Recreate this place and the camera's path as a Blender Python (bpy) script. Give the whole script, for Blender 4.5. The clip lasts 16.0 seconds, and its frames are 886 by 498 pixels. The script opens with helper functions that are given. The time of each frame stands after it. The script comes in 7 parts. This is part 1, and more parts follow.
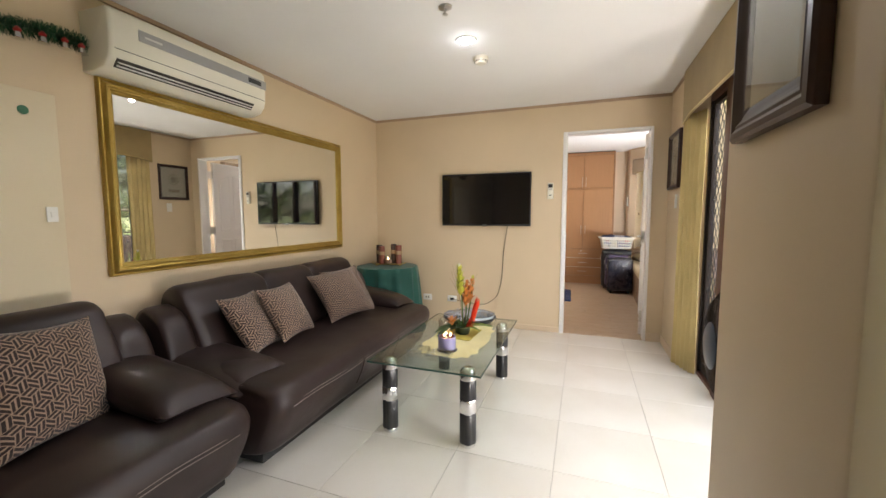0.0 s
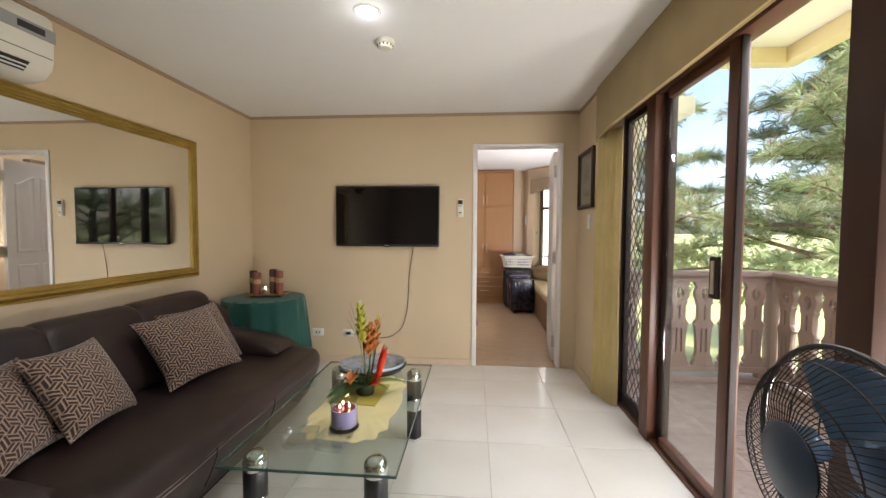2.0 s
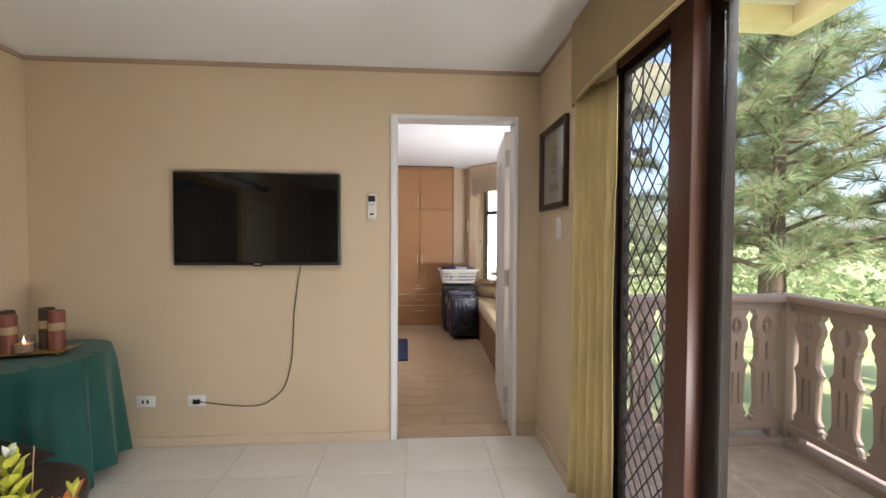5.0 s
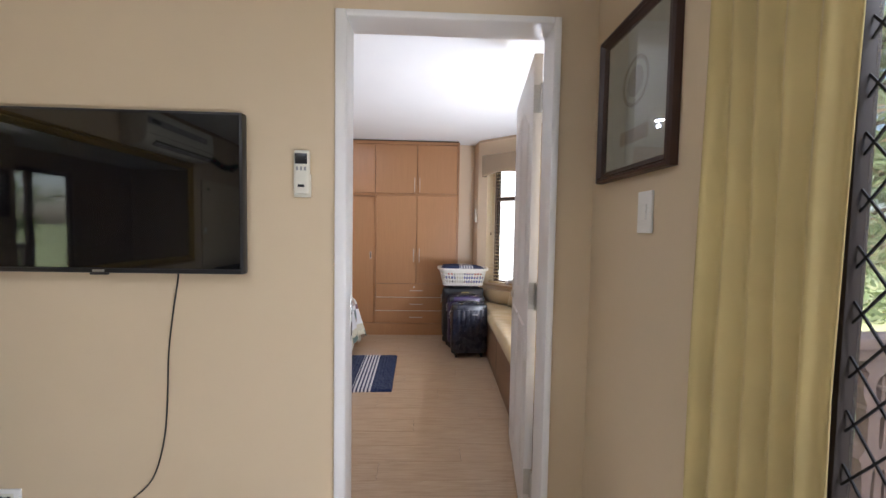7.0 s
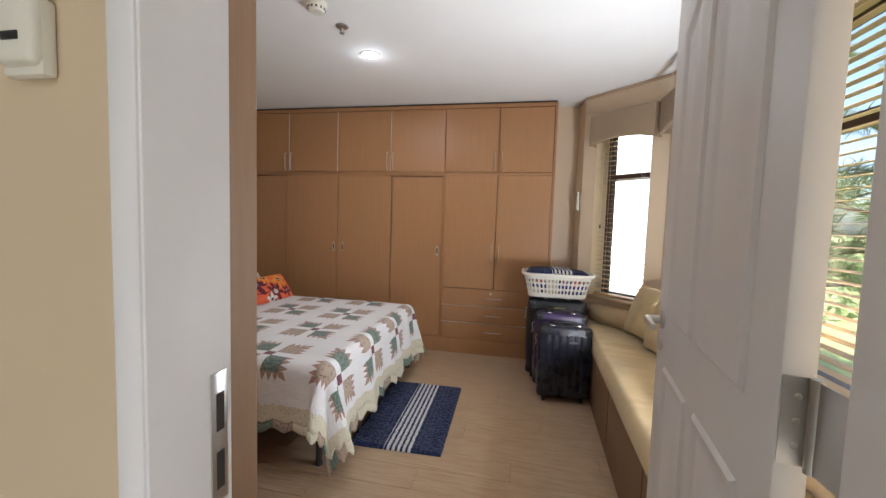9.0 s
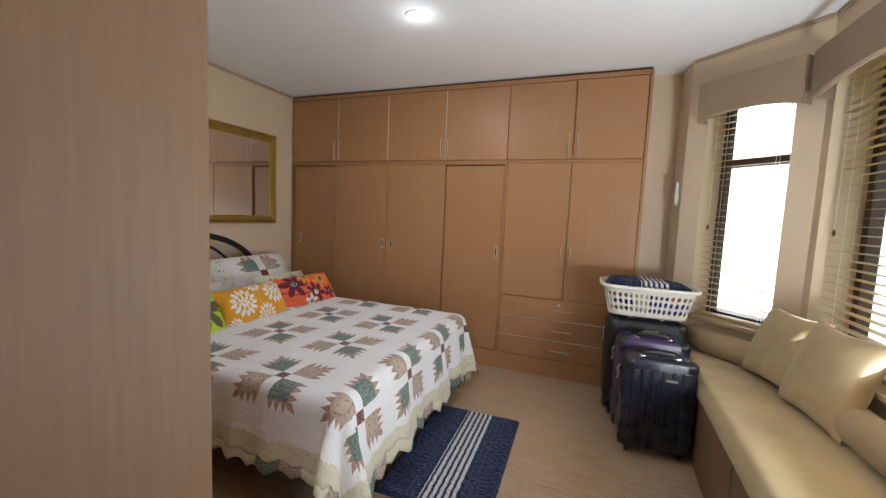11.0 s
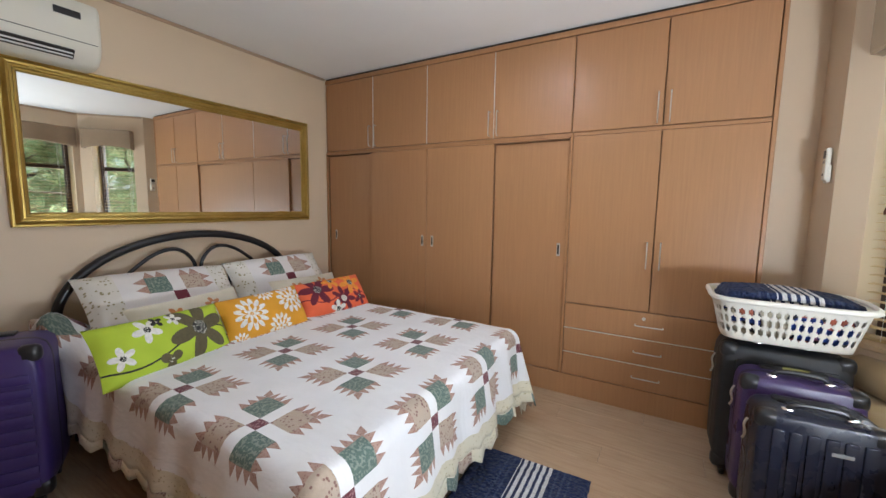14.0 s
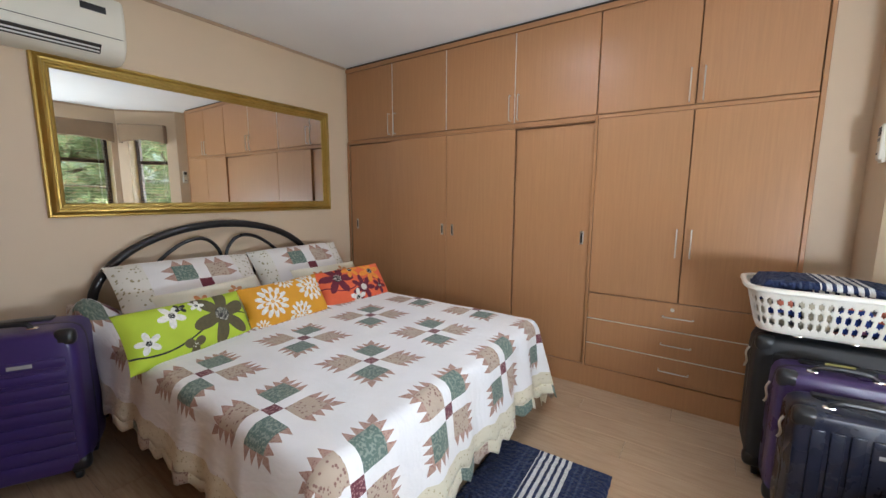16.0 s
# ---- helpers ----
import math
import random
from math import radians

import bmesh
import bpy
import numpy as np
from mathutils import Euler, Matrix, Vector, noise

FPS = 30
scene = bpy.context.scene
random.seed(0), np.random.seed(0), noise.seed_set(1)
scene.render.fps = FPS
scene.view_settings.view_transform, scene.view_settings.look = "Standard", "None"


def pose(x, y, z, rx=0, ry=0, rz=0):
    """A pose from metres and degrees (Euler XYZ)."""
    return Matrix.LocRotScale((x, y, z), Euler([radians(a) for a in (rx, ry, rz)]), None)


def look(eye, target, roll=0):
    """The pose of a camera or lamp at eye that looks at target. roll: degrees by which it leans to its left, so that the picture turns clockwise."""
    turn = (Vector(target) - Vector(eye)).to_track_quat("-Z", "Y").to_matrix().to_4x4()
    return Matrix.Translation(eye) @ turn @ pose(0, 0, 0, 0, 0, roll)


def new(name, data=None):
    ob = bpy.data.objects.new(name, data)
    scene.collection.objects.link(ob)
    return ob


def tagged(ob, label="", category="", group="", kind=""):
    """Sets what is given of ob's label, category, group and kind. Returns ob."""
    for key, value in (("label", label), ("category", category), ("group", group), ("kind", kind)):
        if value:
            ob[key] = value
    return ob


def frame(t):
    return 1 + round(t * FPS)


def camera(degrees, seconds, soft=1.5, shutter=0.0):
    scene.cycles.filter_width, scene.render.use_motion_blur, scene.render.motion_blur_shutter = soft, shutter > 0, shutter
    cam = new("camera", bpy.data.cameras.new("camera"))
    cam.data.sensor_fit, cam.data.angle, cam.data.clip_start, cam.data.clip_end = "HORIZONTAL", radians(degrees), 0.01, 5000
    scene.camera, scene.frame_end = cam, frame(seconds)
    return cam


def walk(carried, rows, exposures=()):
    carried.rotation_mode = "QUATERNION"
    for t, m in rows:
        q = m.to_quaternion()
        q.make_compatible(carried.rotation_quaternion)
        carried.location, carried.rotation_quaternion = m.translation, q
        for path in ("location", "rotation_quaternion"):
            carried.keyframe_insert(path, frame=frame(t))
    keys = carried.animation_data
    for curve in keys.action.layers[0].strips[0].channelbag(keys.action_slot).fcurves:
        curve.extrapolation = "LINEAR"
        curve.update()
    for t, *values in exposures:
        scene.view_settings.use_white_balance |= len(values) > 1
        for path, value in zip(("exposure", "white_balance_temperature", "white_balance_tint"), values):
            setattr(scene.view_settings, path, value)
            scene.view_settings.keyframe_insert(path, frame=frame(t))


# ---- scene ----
cam = camera(97.6, 16.0)
PATH = [
    (0, (0.378, 0.642, 1.249), (-0.3, 2.515, 1.078), -0.1),
    (0.5, (0.306, 0.757, 1.26), (-0.22, 2.682, 1.12), 0.4),
    (1, (0.214, 0.886, 1.27), (-0.15, 2.85, 1.157), 0.3),
    (1.5, (0.174, 1.009, 1.276), (-0.068, 2.991, 1.173), 0.2),
    (2, (0.173, 1.199, 1.28), (0.015, 3.191, 1.191), 0.3),
    (2.5, (0.185, 1.358, 1.293), (0.099, 3.354, 1.197), 0.6),
    (3, (0.15, 1.529, 1.299), (0.146, 3.527, 1.208), 0.7),
    (3.5, (0.109, 1.703, 1.307), (0.186, 3.7, 1.221), 0.5),
    (4, (0.161, 1.9, 1.306), (0.276, 3.895, 1.238), 0.1),
    (4.2, (0.202, 1.99, 1.303), (0.321, 3.986, 1.252), 0.1),
    (6.3, (0.485, 3.023, 1.315), (0.632, 5.015, 1.223), 0.4),
    (6.5, (0.504, 3.122, 1.301), (0.632, 5.115, 1.197), 0.5),
    (7, (0.504, 3.425, 1.309), (0.584, 5.421, 1.211), 1.0),
    (7.5, (0.542, 3.734, 1.288), (0.56, 5.731, 1.184), 1.4),
    (8, (0.596, 4.03, 1.287), (0.499, 6.024, 1.16), 1.3),
    (8.5, (0.607, 4.296, 1.272), (0.368, 6.277, 1.147), 1.3),
    (9, (0.61, 4.519, 1.268), (0.215, 6.475, 1.13), 1.8),
    (11.5, (0.532, 5.145, 1.282), (-0.237, 6.983, 1.113), 2.1),
    (12, (0.521, 5.306, 1.272), (-0.326, 7.111, 1.116), 1.6),
    (12.5, (0.529, 5.447, 1.284), (-0.413, 7.203, 1.121), 1.5),
    (13, (0.497, 5.517, 1.275), (-0.478, 7.254, 1.094), 1.5),
    (13.5, (0.444, 5.556, 1.275), (-0.531, 7.292, 1.087), 1.2),
    (14, (0.447, 5.581, 1.267), (-0.557, 7.296, 1.046), 0.9),
    (14.5, (0.46, 5.595, 1.261), (-0.574, 7.29, 1.018), 0.8),
    (15, (0.473, 5.61, 1.26), (-0.601, 7.277, 1.005), 0.6),
    (15.5, (0.476, 5.624, 1.256), (-0.623, 7.274, 0.991), 0.4),
    (16, (0.468, 5.635, 1.253), (-0.645, 7.274, 0.98), 0.3),
]
EXPOSURES = [(0.0, 2.12, 6550, 15), (1.5, 1.88, 6500, 15), (4.0, 1.75, 6450, 15), (6.5, 1.78, 5800, 17), (8.0, 1.8, 6000, 15), (9.0, 1.6, 6100, 13), (11.5, 1.68, 6000, 10), (13.0, 1.95, 5750, 10), (14.0, 2.0, 5750, 10), (16.0, 2.04, 5750, 10)]
walk(cam, [(t, look(eye, target, roll)) for t, eye, target, roll in PATH], EXPOSURES)

# ---- world, sun and large lights ----
SUN_UP, SUN_FROM = 60.0, Vector((0.26, -0.966, 0.0))
world = bpy.data.worlds.new("sky")
scene.world = world
world.use_nodes = True
_wn = world.node_tree
_sky = _wn.nodes.new("ShaderNodeTexSky")
_sky.sky_type, _sky.sun_disc = "NISHITA", False
_sky.sun_elevation = radians(SUN_UP)
_sky.sun_rotation = math.atan2(SUN_FROM.x, SUN_FROM.y)
_sky.air_density, _sky.dust_density, _sky.ozone_density = 1.0, 3.0, 1.5
_wn.links.new(_sky.outputs[0], _wn.nodes["Background"].inputs[0])
_wn.nodes["Background"].inputs[1].default_value = 0.15

sun = new("sun", bpy.data.lights.new("sun", "SUN"))
sun.data.energy, sun.data.angle, sun.data.color = 4.8, radians(0.53), (1.0, 0.95, 0.86)
_c = math.cos(radians(SUN_UP))
sun.matrix_world = look((0, 0, 30), Vector((0, 0, 30)) - Vector((SUN_FROM.x * _c, SUN_FROM.y * _c, math.sin(radians(SUN_UP)))))


def fill_light(name, eye, target, w, h, power, color=(0.93, 0.97, 1.0)):
    """Added area lamp that stands in for daylight at an opening of the house."""
    ob = new(name, bpy.data.lights.new(name, "AREA"))
    ob.data.shape, ob.data.size, ob.data.size_y = "RECTANGLE", w, h
    ob.data.energy, ob.data.color = power, color
    ob.matrix_world = look(eye, target)
    return ob


# unseen lamp above the lintel, standing in for sky over the balcony
fill_light("balcony_sky_fill", (1.86, 3.0, 2.50), (-0.4, 3.0, 1.1), 2.6, 0.80, 22.0)
# unseen low lamp behind the door panel, added to lift the living room ceiling
fill_light("balcony_bounce_fill", (1.72, 1.90, 0.24), (-1.0, 3.3, 2.39), 0.9, 0.36, 18.5, (1.0, 0.96, 0.90))
# unseen lamps at sill height, added to brighten the bedroom and its ceiling
for nm, bx, by, tx, ty, wide, power in (("bay_fill", 1.575, 7.18, 0.3, 7.0, 0.66, 2.0), ("bay_fill_far", 1.575, 6.22, 0.3, 6.4, 0.70, 12.0)):
    fill_light(nm, (bx, by, 0.80), (tx - 0.6, ty, 2.8), wide, 0.18, power)


def ceiling_lamp(x, y, power):
    """The glow of an LED downlight whose domed lens stands a little below the ceiling."""
    ob = new("downlight_glow", bpy.data.lights.new("downlight_glow", "POINT"))
    ob.data.shadow_soft_size = 0.02
    ob.data.energy, ob.data.color = power, (0.92, 0.96, 1.0)
    ob.matrix_world = pose(x, y, 2.335)
    return ob


ceiling_lamp(-0.375, 3.17, 0.16)
ceiling_lamp(-0.455, 7.085, 0.2)


# ---- materials ----
class Val:
    """A value in a node tree, with arithmetic."""

    def __init__(self, tree, out):
        self.tree, self.out = tree, out

    def op(self, kind, *args):
        node = self.tree.nodes.new("ShaderNodeMath")
        node.operation = kind
        for i, a in enumerate((self, *args)):
            if isinstance(a, Val):
                self.tree.links.new(a.out, node.inputs[i])
            else:
                node.inputs[i].default_value = a
        return Val(self.tree, node.outputs[0])

    def __add__(self, o): return self.op("ADD", o)
    def __radd__(self, o): return self.op("ADD", o)
    def __sub__(self, o): return self.op("SUBTRACT", o)
    def __rsub__(self, o): return (self * -1.0) + o
    def __mul__(self, o): return self.op("MULTIPLY", o)
    def __rmul__(self, o): return self.op("MULTIPLY", o)
    def __truediv__(self, o): return self.op("DIVIDE", o)
    def __lt__(self, o): return self.op("LESS_THAN", o)
    def __gt__(self, o): return self.op("GREATER_THAN", o)
    def abs(self): return self.op("ABSOLUTE")
    def floor(self): return self.op("FLOOR")
    def fract(self): return self.op("FRACT")
    def sin(self): return self.op("SINE")
    def cos(self): return self.op("COSINE")
    def sqrt(self): return self.op("SQRT")
    def min(self, o): return self.op("MINIMUM", o)
    def max(self, o): return self.op("MAXIMUM", o)
    def mod(self, o): return self.op("FLOORED_MODULO", o)
    def atan2(self, o): return self.op("ARCTAN2", o)
    def clamp(self): return self.max(0.0).min(1.0)


class Mat:
    """A node material under construction."""

    def __init__(self, name, rough=0.6, metal=0.0, spec=0.5):
        self.m = bpy.data.materials.new(name)
        self.m.use_nodes = True
        self.t = self.m.node_tree
        self.b = self.t.nodes["Principled BSDF"]
        self.b.inputs["Roughness"].default_value = rough
        self.b.inputs["Metallic"].default_value = metal
        self.b.inputs["Specular IOR Level"].default_value = spec
        self._coord = None

    def coord(self, which="Object"):
        if self._coord is None:
            self._coord = self.t.nodes.new("ShaderNodeTexCoord")
        return self._coord.outputs[which]

    def xyz(self, which="Object"):
        node = self.t.nodes.new("ShaderNodeSeparateXYZ")
        self.t.links.new(self.coord(which), node.inputs[0])
        return [Val(self.t, o) for o in node.outputs]

    def scaled(self, s, which="Object"):
        node = self.t.nodes.new("ShaderNodeVectorMath")
        node.operation = "MULTIPLY"
        self.t.links.new(self.coord(which), node.inputs[0])
        node.inputs[1].default_value = s if hasattr(s, "__len__") else (s, s, s)
        return node.outputs[0]

    def noise(self, scale, detail=3.0, rough=0.55, which="Object", stretch=(1, 1, 1), distort=0.0):
        node = self.t.nodes.new("ShaderNodeTexNoise")
        node.inputs["Scale"].default_value = scale
        node.inputs["Detail"].default_value = detail
        node.inputs["Roughness"].default_value = rough
        node.inputs["Distortion"].default_value = distort
        self.t.links.new(self.scaled(stretch, which), node.inputs["Vector"])
        return Val(self.t, node.outputs["Fac"])

    def voronoi(self, scale, which="Object", out="Distance", stretch=(1, 1, 1)):
        node = self.t.nodes.new("ShaderNodeTexVoronoi")
        node.inputs["Scale"].default_value = scale
        self.t.links.new(self.scaled(stretch, which), node.inputs["Vector"])
        return Val(self.t, node.outputs[out])

    def random(self):
        node = self.t.nodes.new("ShaderNodeObjectInfo")
        return Val(self.t, node.outputs["Random"])

    def island(self):
        node = self.t.nodes.new("ShaderNodeNewGeometry")
        return Val(self.t, node.outputs["Random Per Island"])

    def mix(self, fac, a, b):
        node = self.t.nodes.new("ShaderNodeMix")
        node.data_type = "RGBA"
        node.clamp_factor = True
        for sock, v in ((node.inputs["Factor"], fac), (node.inputs[6], a), (node.inputs[7], b)):
            if isinstance(v, Val):
                self.t.links.new(v.out, sock)
            elif hasattr(v, "__len__"):
                sock.default_value = (*v, 1.0)[:4]
            elif isinstance(v, (int, float)):
                sock.default_value = v
            else:
                self.t.links.new(v, sock)
        return node.outputs[2]

    def ramp(self, v, lo, hi):
        """v from lo to hi, stretched to 0 to 1."""
        return ((v - lo) * (1.0 / (hi - lo))).clamp()

    def color(self, c):
        if hasattr(c, "__len__"):
            self.b.inputs["Base Color"].default_value = (*c, 1.0)[:4]
        else:
            self.t.links.new(c, self.b.inputs["Base Color"])
        return self

    def rough(self, v):
        self.t.links.new(v.out, self.b.inputs["Roughness"])
        return self

    def bump(self, v, strength=0.3, distance=0.002):
        node = self.t.nodes.new("ShaderNodeBump")
        node.inputs["Strength"].default_value = strength
        node.inputs["Distance"].default_value = distance
        self.t.links.new(v.out, node.inputs["Height"])
        self.t.links.new(node.outputs[0], self.b.inputs["Normal"])
        return self

    def emit(self, c, strength):
        self.b.inputs["Emission Color"].default_value = (*c, 1.0)
        self.b.inputs["Emission Strength"].default_value = strength
        return self


def paint(name, c, rough=0.6, vary=0.08, bump=0.15, grain=220.0, metal=0.0, spec=0.5):
    """A painted or moulded surface: large soft blotches, fine relief."""
    k = Mat(name, rough, metal, spec)
    big, fine = k.noise(1.7, 4), k.noise(grain, 2)
    dark, light = [x * (1 - vary) for x in c], [min(1, x * (1 + vary)) for x in c]
    k.color(k.mix(k.ramp(big, 0.3, 0.7), dark, light))
    k.rough(k.noise(9, 3) * 0.16 + (rough - 0.08))
    if bump:
        k.bump(fine, bump, 0.001)
    return k.m


def veneer(name, c, rough=0.38, axis=2):
    """Wood veneer with straight grain along one axis."""
    k = Mat(name, rough)
    st = [26.0, 26.0, 26.0]
    st[axis] = 0.9
    g = k.noise(3.0, 5, 0.62, stretch=st, distort=0.4)
    fine = k.noise(14.0, 3, 0.6, stretch=st)
    w = k.noise(1.1, 2)
    base = k.mix(k.ramp(g, 0.3, 0.72), [x * 0.90 for x in c], [min(1, x * 1.07) for x in c])
    base = k.mix(k.ramp(fine, 0.52, 0.75) * 0.17, base, [x * 0.62 for x in c])
    base = k.mix(k.ramp(w, 0.35, 0.7) * 0.25, base, [min(1, c[0] * 1.1), c[1] * 0.95, c[2] * 0.86])
    tone = k.random()
    k.color(k.mix(tone * 0.22, base, [x * 0.86 for x in c]))
    k.rough(k.noise(6, 3) * 0.14 + (rough - 0.05))
    k.bump(fine, 0.06, 0.0006)
    return k.m


def metal(name, c, rough=0.22):
    k = Mat(name, rough, 1.0)
    k.color(c)
    k.rough(k.noise(30, 3) * 0.14 + (rough - 0.06))
    return k.m


def pane_mat(name, tint=(0.97, 0.99, 0.98), shine=0.035):
    """Thin clear glass: passes light straight on and mirrors more at a slant."""
    k = Mat(name)
    t = k.t
    t.nodes.remove(k.b)
    out = t.nodes["Material Output"]
    clear, gloss, fres, mixn = (t.nodes.new(n) for n in ("ShaderNodeBsdfTransparent", "ShaderNodeBsdfGlossy", "ShaderNodeLayerWeight", "ShaderNodeMixShader"))
    clear.inputs[0].default_value = (*tint, 1.0)
    gloss.inputs["Roughness"].default_value = 0.01
    fres.inputs["Blend"].default_value = 0.5
    facing = Val(t, fres.outputs["Facing"])
    t.links.new((facing.op("POWER", 5.0) * 0.85 + shine).out, mixn.inputs[0])
    t.links.new(clear.outputs[0], mixn.inputs[1])
    t.links.new(gloss.outputs[0], mixn.inputs[2])
    t.links.new(mixn.outputs[0], out.inputs[0])
    return k.m


def net_mat(name, c, cover):
    """A fine woven net: part thread, part open air."""
    k = Mat(name, 0.8)
    k.color(c)
    open_air, both = k.t.nodes.new("ShaderNodeBsdfTransparent"), k.t.nodes.new("ShaderNodeMixShader")
    k.t.links.new((k.noise(40, 2) * 0.12 + (cover - 0.06)).out, both.inputs[0])
    k.t.links.new(open_air.outputs[0], both.inputs[1])
    k.t.links.new(k.b.outputs[0], both.inputs[2])
    k.t.links.new(both.outputs[0], k.t.nodes["Material Output"].inputs[0])
    return k.m


def lamp_mat(name, c, strength):
    return Mat(name, 0.4).color((0.9, 0.9, 0.9)).emit(c, strength).m


M_WALL = paint("wall_paint", (0.655, 0.52, 0.345), 0.52, 0.03, 0.10, 260)
M_WALL_BED = paint("bedroom_wall_paint", (0.66, 0.52, 0.36), 0.55, 0.03, 0.10, 260)
M_CEIL = paint("ceiling_paint", (0.84, 0.84, 0.82), 0.75, 0.02, 0.08, 180)
M_WHITE = paint("white_gloss_paint", (0.82, 0.80, 0.78), 0.42, 0.03, 0.05, 120)
M_TRIM = paint("trim_paint", (0.66, 0.52, 0.36), 0.42, 0.04, 0.05)
M_CORNICE_SHADE = paint("cornice_shade_brown", (0.42, 0.30, 0.20), 0.55, 0.05, 0.05)
M_GROUT = paint("tile_grout", (0.50, 0.47, 0.42), 0.85, 0.12, 0.4, 90)
M_VENEER = veneer("orange_brown_veneer", (0.395, 0.203, 0.090))
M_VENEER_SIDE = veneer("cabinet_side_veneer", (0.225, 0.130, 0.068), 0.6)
M_DARK = paint("shadow_gap", (0.035, 0.028, 0.022), 0.8, 0.1, 0)
M_BROWN_FRAME = veneer("dark_brown_frame", (0.105, 0.042, 0.024), 0.42)
M_BLACK_FRAME = paint("black_brown_frame", (0.022, 0.015, 0.012), 0.62, 0.15, 0.1, spec=0.25)
M_DARK_BROWN = paint("dark_brown_paint", (0.052, 0.025, 0.017), 0.6, 0.15, 0.1, spec=0.25)
M_CHROME = metal("chrome", (0.78, 0.78, 0.78), 0.12)
M_STEEL = metal("brushed_steel", (0.62, 0.61, 0.58), 0.32)
M_GLASS = pane_mat("window_glass")
M_NET = net_mat("grey_insect_net", (0.42, 0.42, 0.43), 0.17)
M_CLEAR = pane_mat("clear_moulded_glass", (0.97, 0.98, 0.98))
M_BLACK_PLASTIC = paint("black_plastic", (0.016, 0.016, 0.017), 0.34, 0.1, 0.1)
M_CREAM_PLASTIC = paint("cream_plastic", (0.76, 0.73, 0.62), 0.36, 0.03, 0.03)
M_IVORY_PLASTIC = paint("ivory_plastic", (0.79, 0.765, 0.68), 0.38, 0.03, 0.03)
M_WHITE_PLASTIC = paint("white_plastic", (0.80, 0.79, 0.75), 0.38, 0.03, 0.03)


def tile_mat():
    k = Mat("polished_cream_tile", 0.13)
    n, f = k.noise(1.6, 5), k.noise(55, 3)
    r = k.random()
    base = k.mix(k.ramp(n, 0.3, 0.7), (0.66, 0.62, 0.55), (0.74, 0.71, 0.65))
    base = k.mix(k.ramp(f, 0.55, 0.8) * 0.18, base, (0.58, 0.54, 0.47))
    k.color(k.mix(r * 0.3, base, (0.67, 0.63, 0.56)))
    k.rough(k.noise(4, 4) * 0.16 + 0.07)
    k.bump(k.noise(6, 2), 0.03, 0.002)
    return k.m


def laminate_mat():
    k = Mat("pale_oak_laminate", 0.36)
    st = (1.2, 22.0, 22.0)
    g = k.noise(2.6, 6, 0.65, which="Generated", stretch=(3.0, 5.0, 1.0), distort=0.6)
    fine = k.noise(3.0, 4, 0.6, stretch=st, distort=0.3)
    r = k.random()
    base = k.mix(k.ramp(g, 0.3, 0.7), (0.385, 0.265, 0.160), (0.49, 0.365, 0.240))
    base = k.mix(k.ramp(fine, 0.48, 0.70) * 0.62, base, (0.27, 0.170, 0.100))
    k.color(k.mix(r * 0.4, base, (0.45, 0.31, 0.20)))
    k.rough(k.noise(7, 3) * 0.18 + 0.26)
    k.bump(fine, 0.08, 0.0006)
    return k.m


def leather_mat():
    k = Mat("dark_brown_leather", 0.36, spec=0.40)
    cells, fold = k.voronoi(260), k.noise(6, 4)
    k.color(k.mix(k.ramp(k.noise(2.2, 4), 0.3, 0.7), (0.019, 0.0110, 0.0100), (0.036, 0.0215, 0.0195)))
    k.rough(k.noise(5, 4) * 0.22 + 0.29)
    k.bump(cells * 0.25 + fold * 1.0, 0.22, 0.004)
    return k.m


M_TILE, M_LAMINATE, M_LEATHER = tile_mat(), laminate_mat(), leather_mat()


# ---- mesh helpers ----
def mesh_from(bm, name, mat, smooth=None):
    bmesh.ops.recalc_face_normals(bm, faces=bm.faces[:])
    me = bpy.data.meshes.new(name)
    bm.to_mesh(me)
    bm.free()
    mats = mat if isinstance(mat, (list, tuple)) else [mat]
    for m in mats:
        me.materials.append(m)
    if smooth is not None:
        me.polygons.foreach_set("use_smooth", [True] * len(me.polygons))
        me.set_sharp_from_angle(angle=radians(smooth))
    return me


def part(name, bm, mat, parent, label="", smooth=40):
    ob = new(name, mesh_from(bm, name, mat, smooth))
    ob.parent = parent
    if label:
        ob["label"] = label
    return ob


def thing(name, at, label, category, group="", turn=0.0):
    ob = new(name)
    ob.empty_display_size = 0.1
    ob.matrix_world = pose(*at, 0, 0, turn)
    return tagged(ob, label, category, group)


def solid(name, bm, mat, label, category, kind="structure", smooth=40, group=""):
    return tagged(new(name, mesh_from(bm, name, mat, smooth)), label, category, group, kind)


def box(lo, hi, r=0.0, seg=2, bm=None):
    """A box from corner to corner, with rounded edges, added to bm."""
    tmp = bmesh.new()
    bmesh.ops.create_cube(tmp, size=1.0)
    for v in tmp.verts:
        v.co = Vector([(a + b) / 2 + c * (b - a) for a, b, c in zip(lo, hi, v.co)])
    if r > 0:
        bmesh.ops.bevel(tmp, geom=tmp.edges[:], offset=r, segments=seg, profile=0.5, affect="EDGES", clamp_overlap=True)
    return merge(bm, tmp)


def merge(bm, tmp, m=None):
    if m is not None:
        bmesh.ops.transform(tmp, matrix=m, verts=tmp.verts[:])
    if bm is None:
        return tmp
    me = bpy.data.meshes.new("tmp")
    tmp.to_mesh(me)
    tmp.free()
    bm.from_mesh(me)
    bpy.data.meshes.remove(me)
    return bm


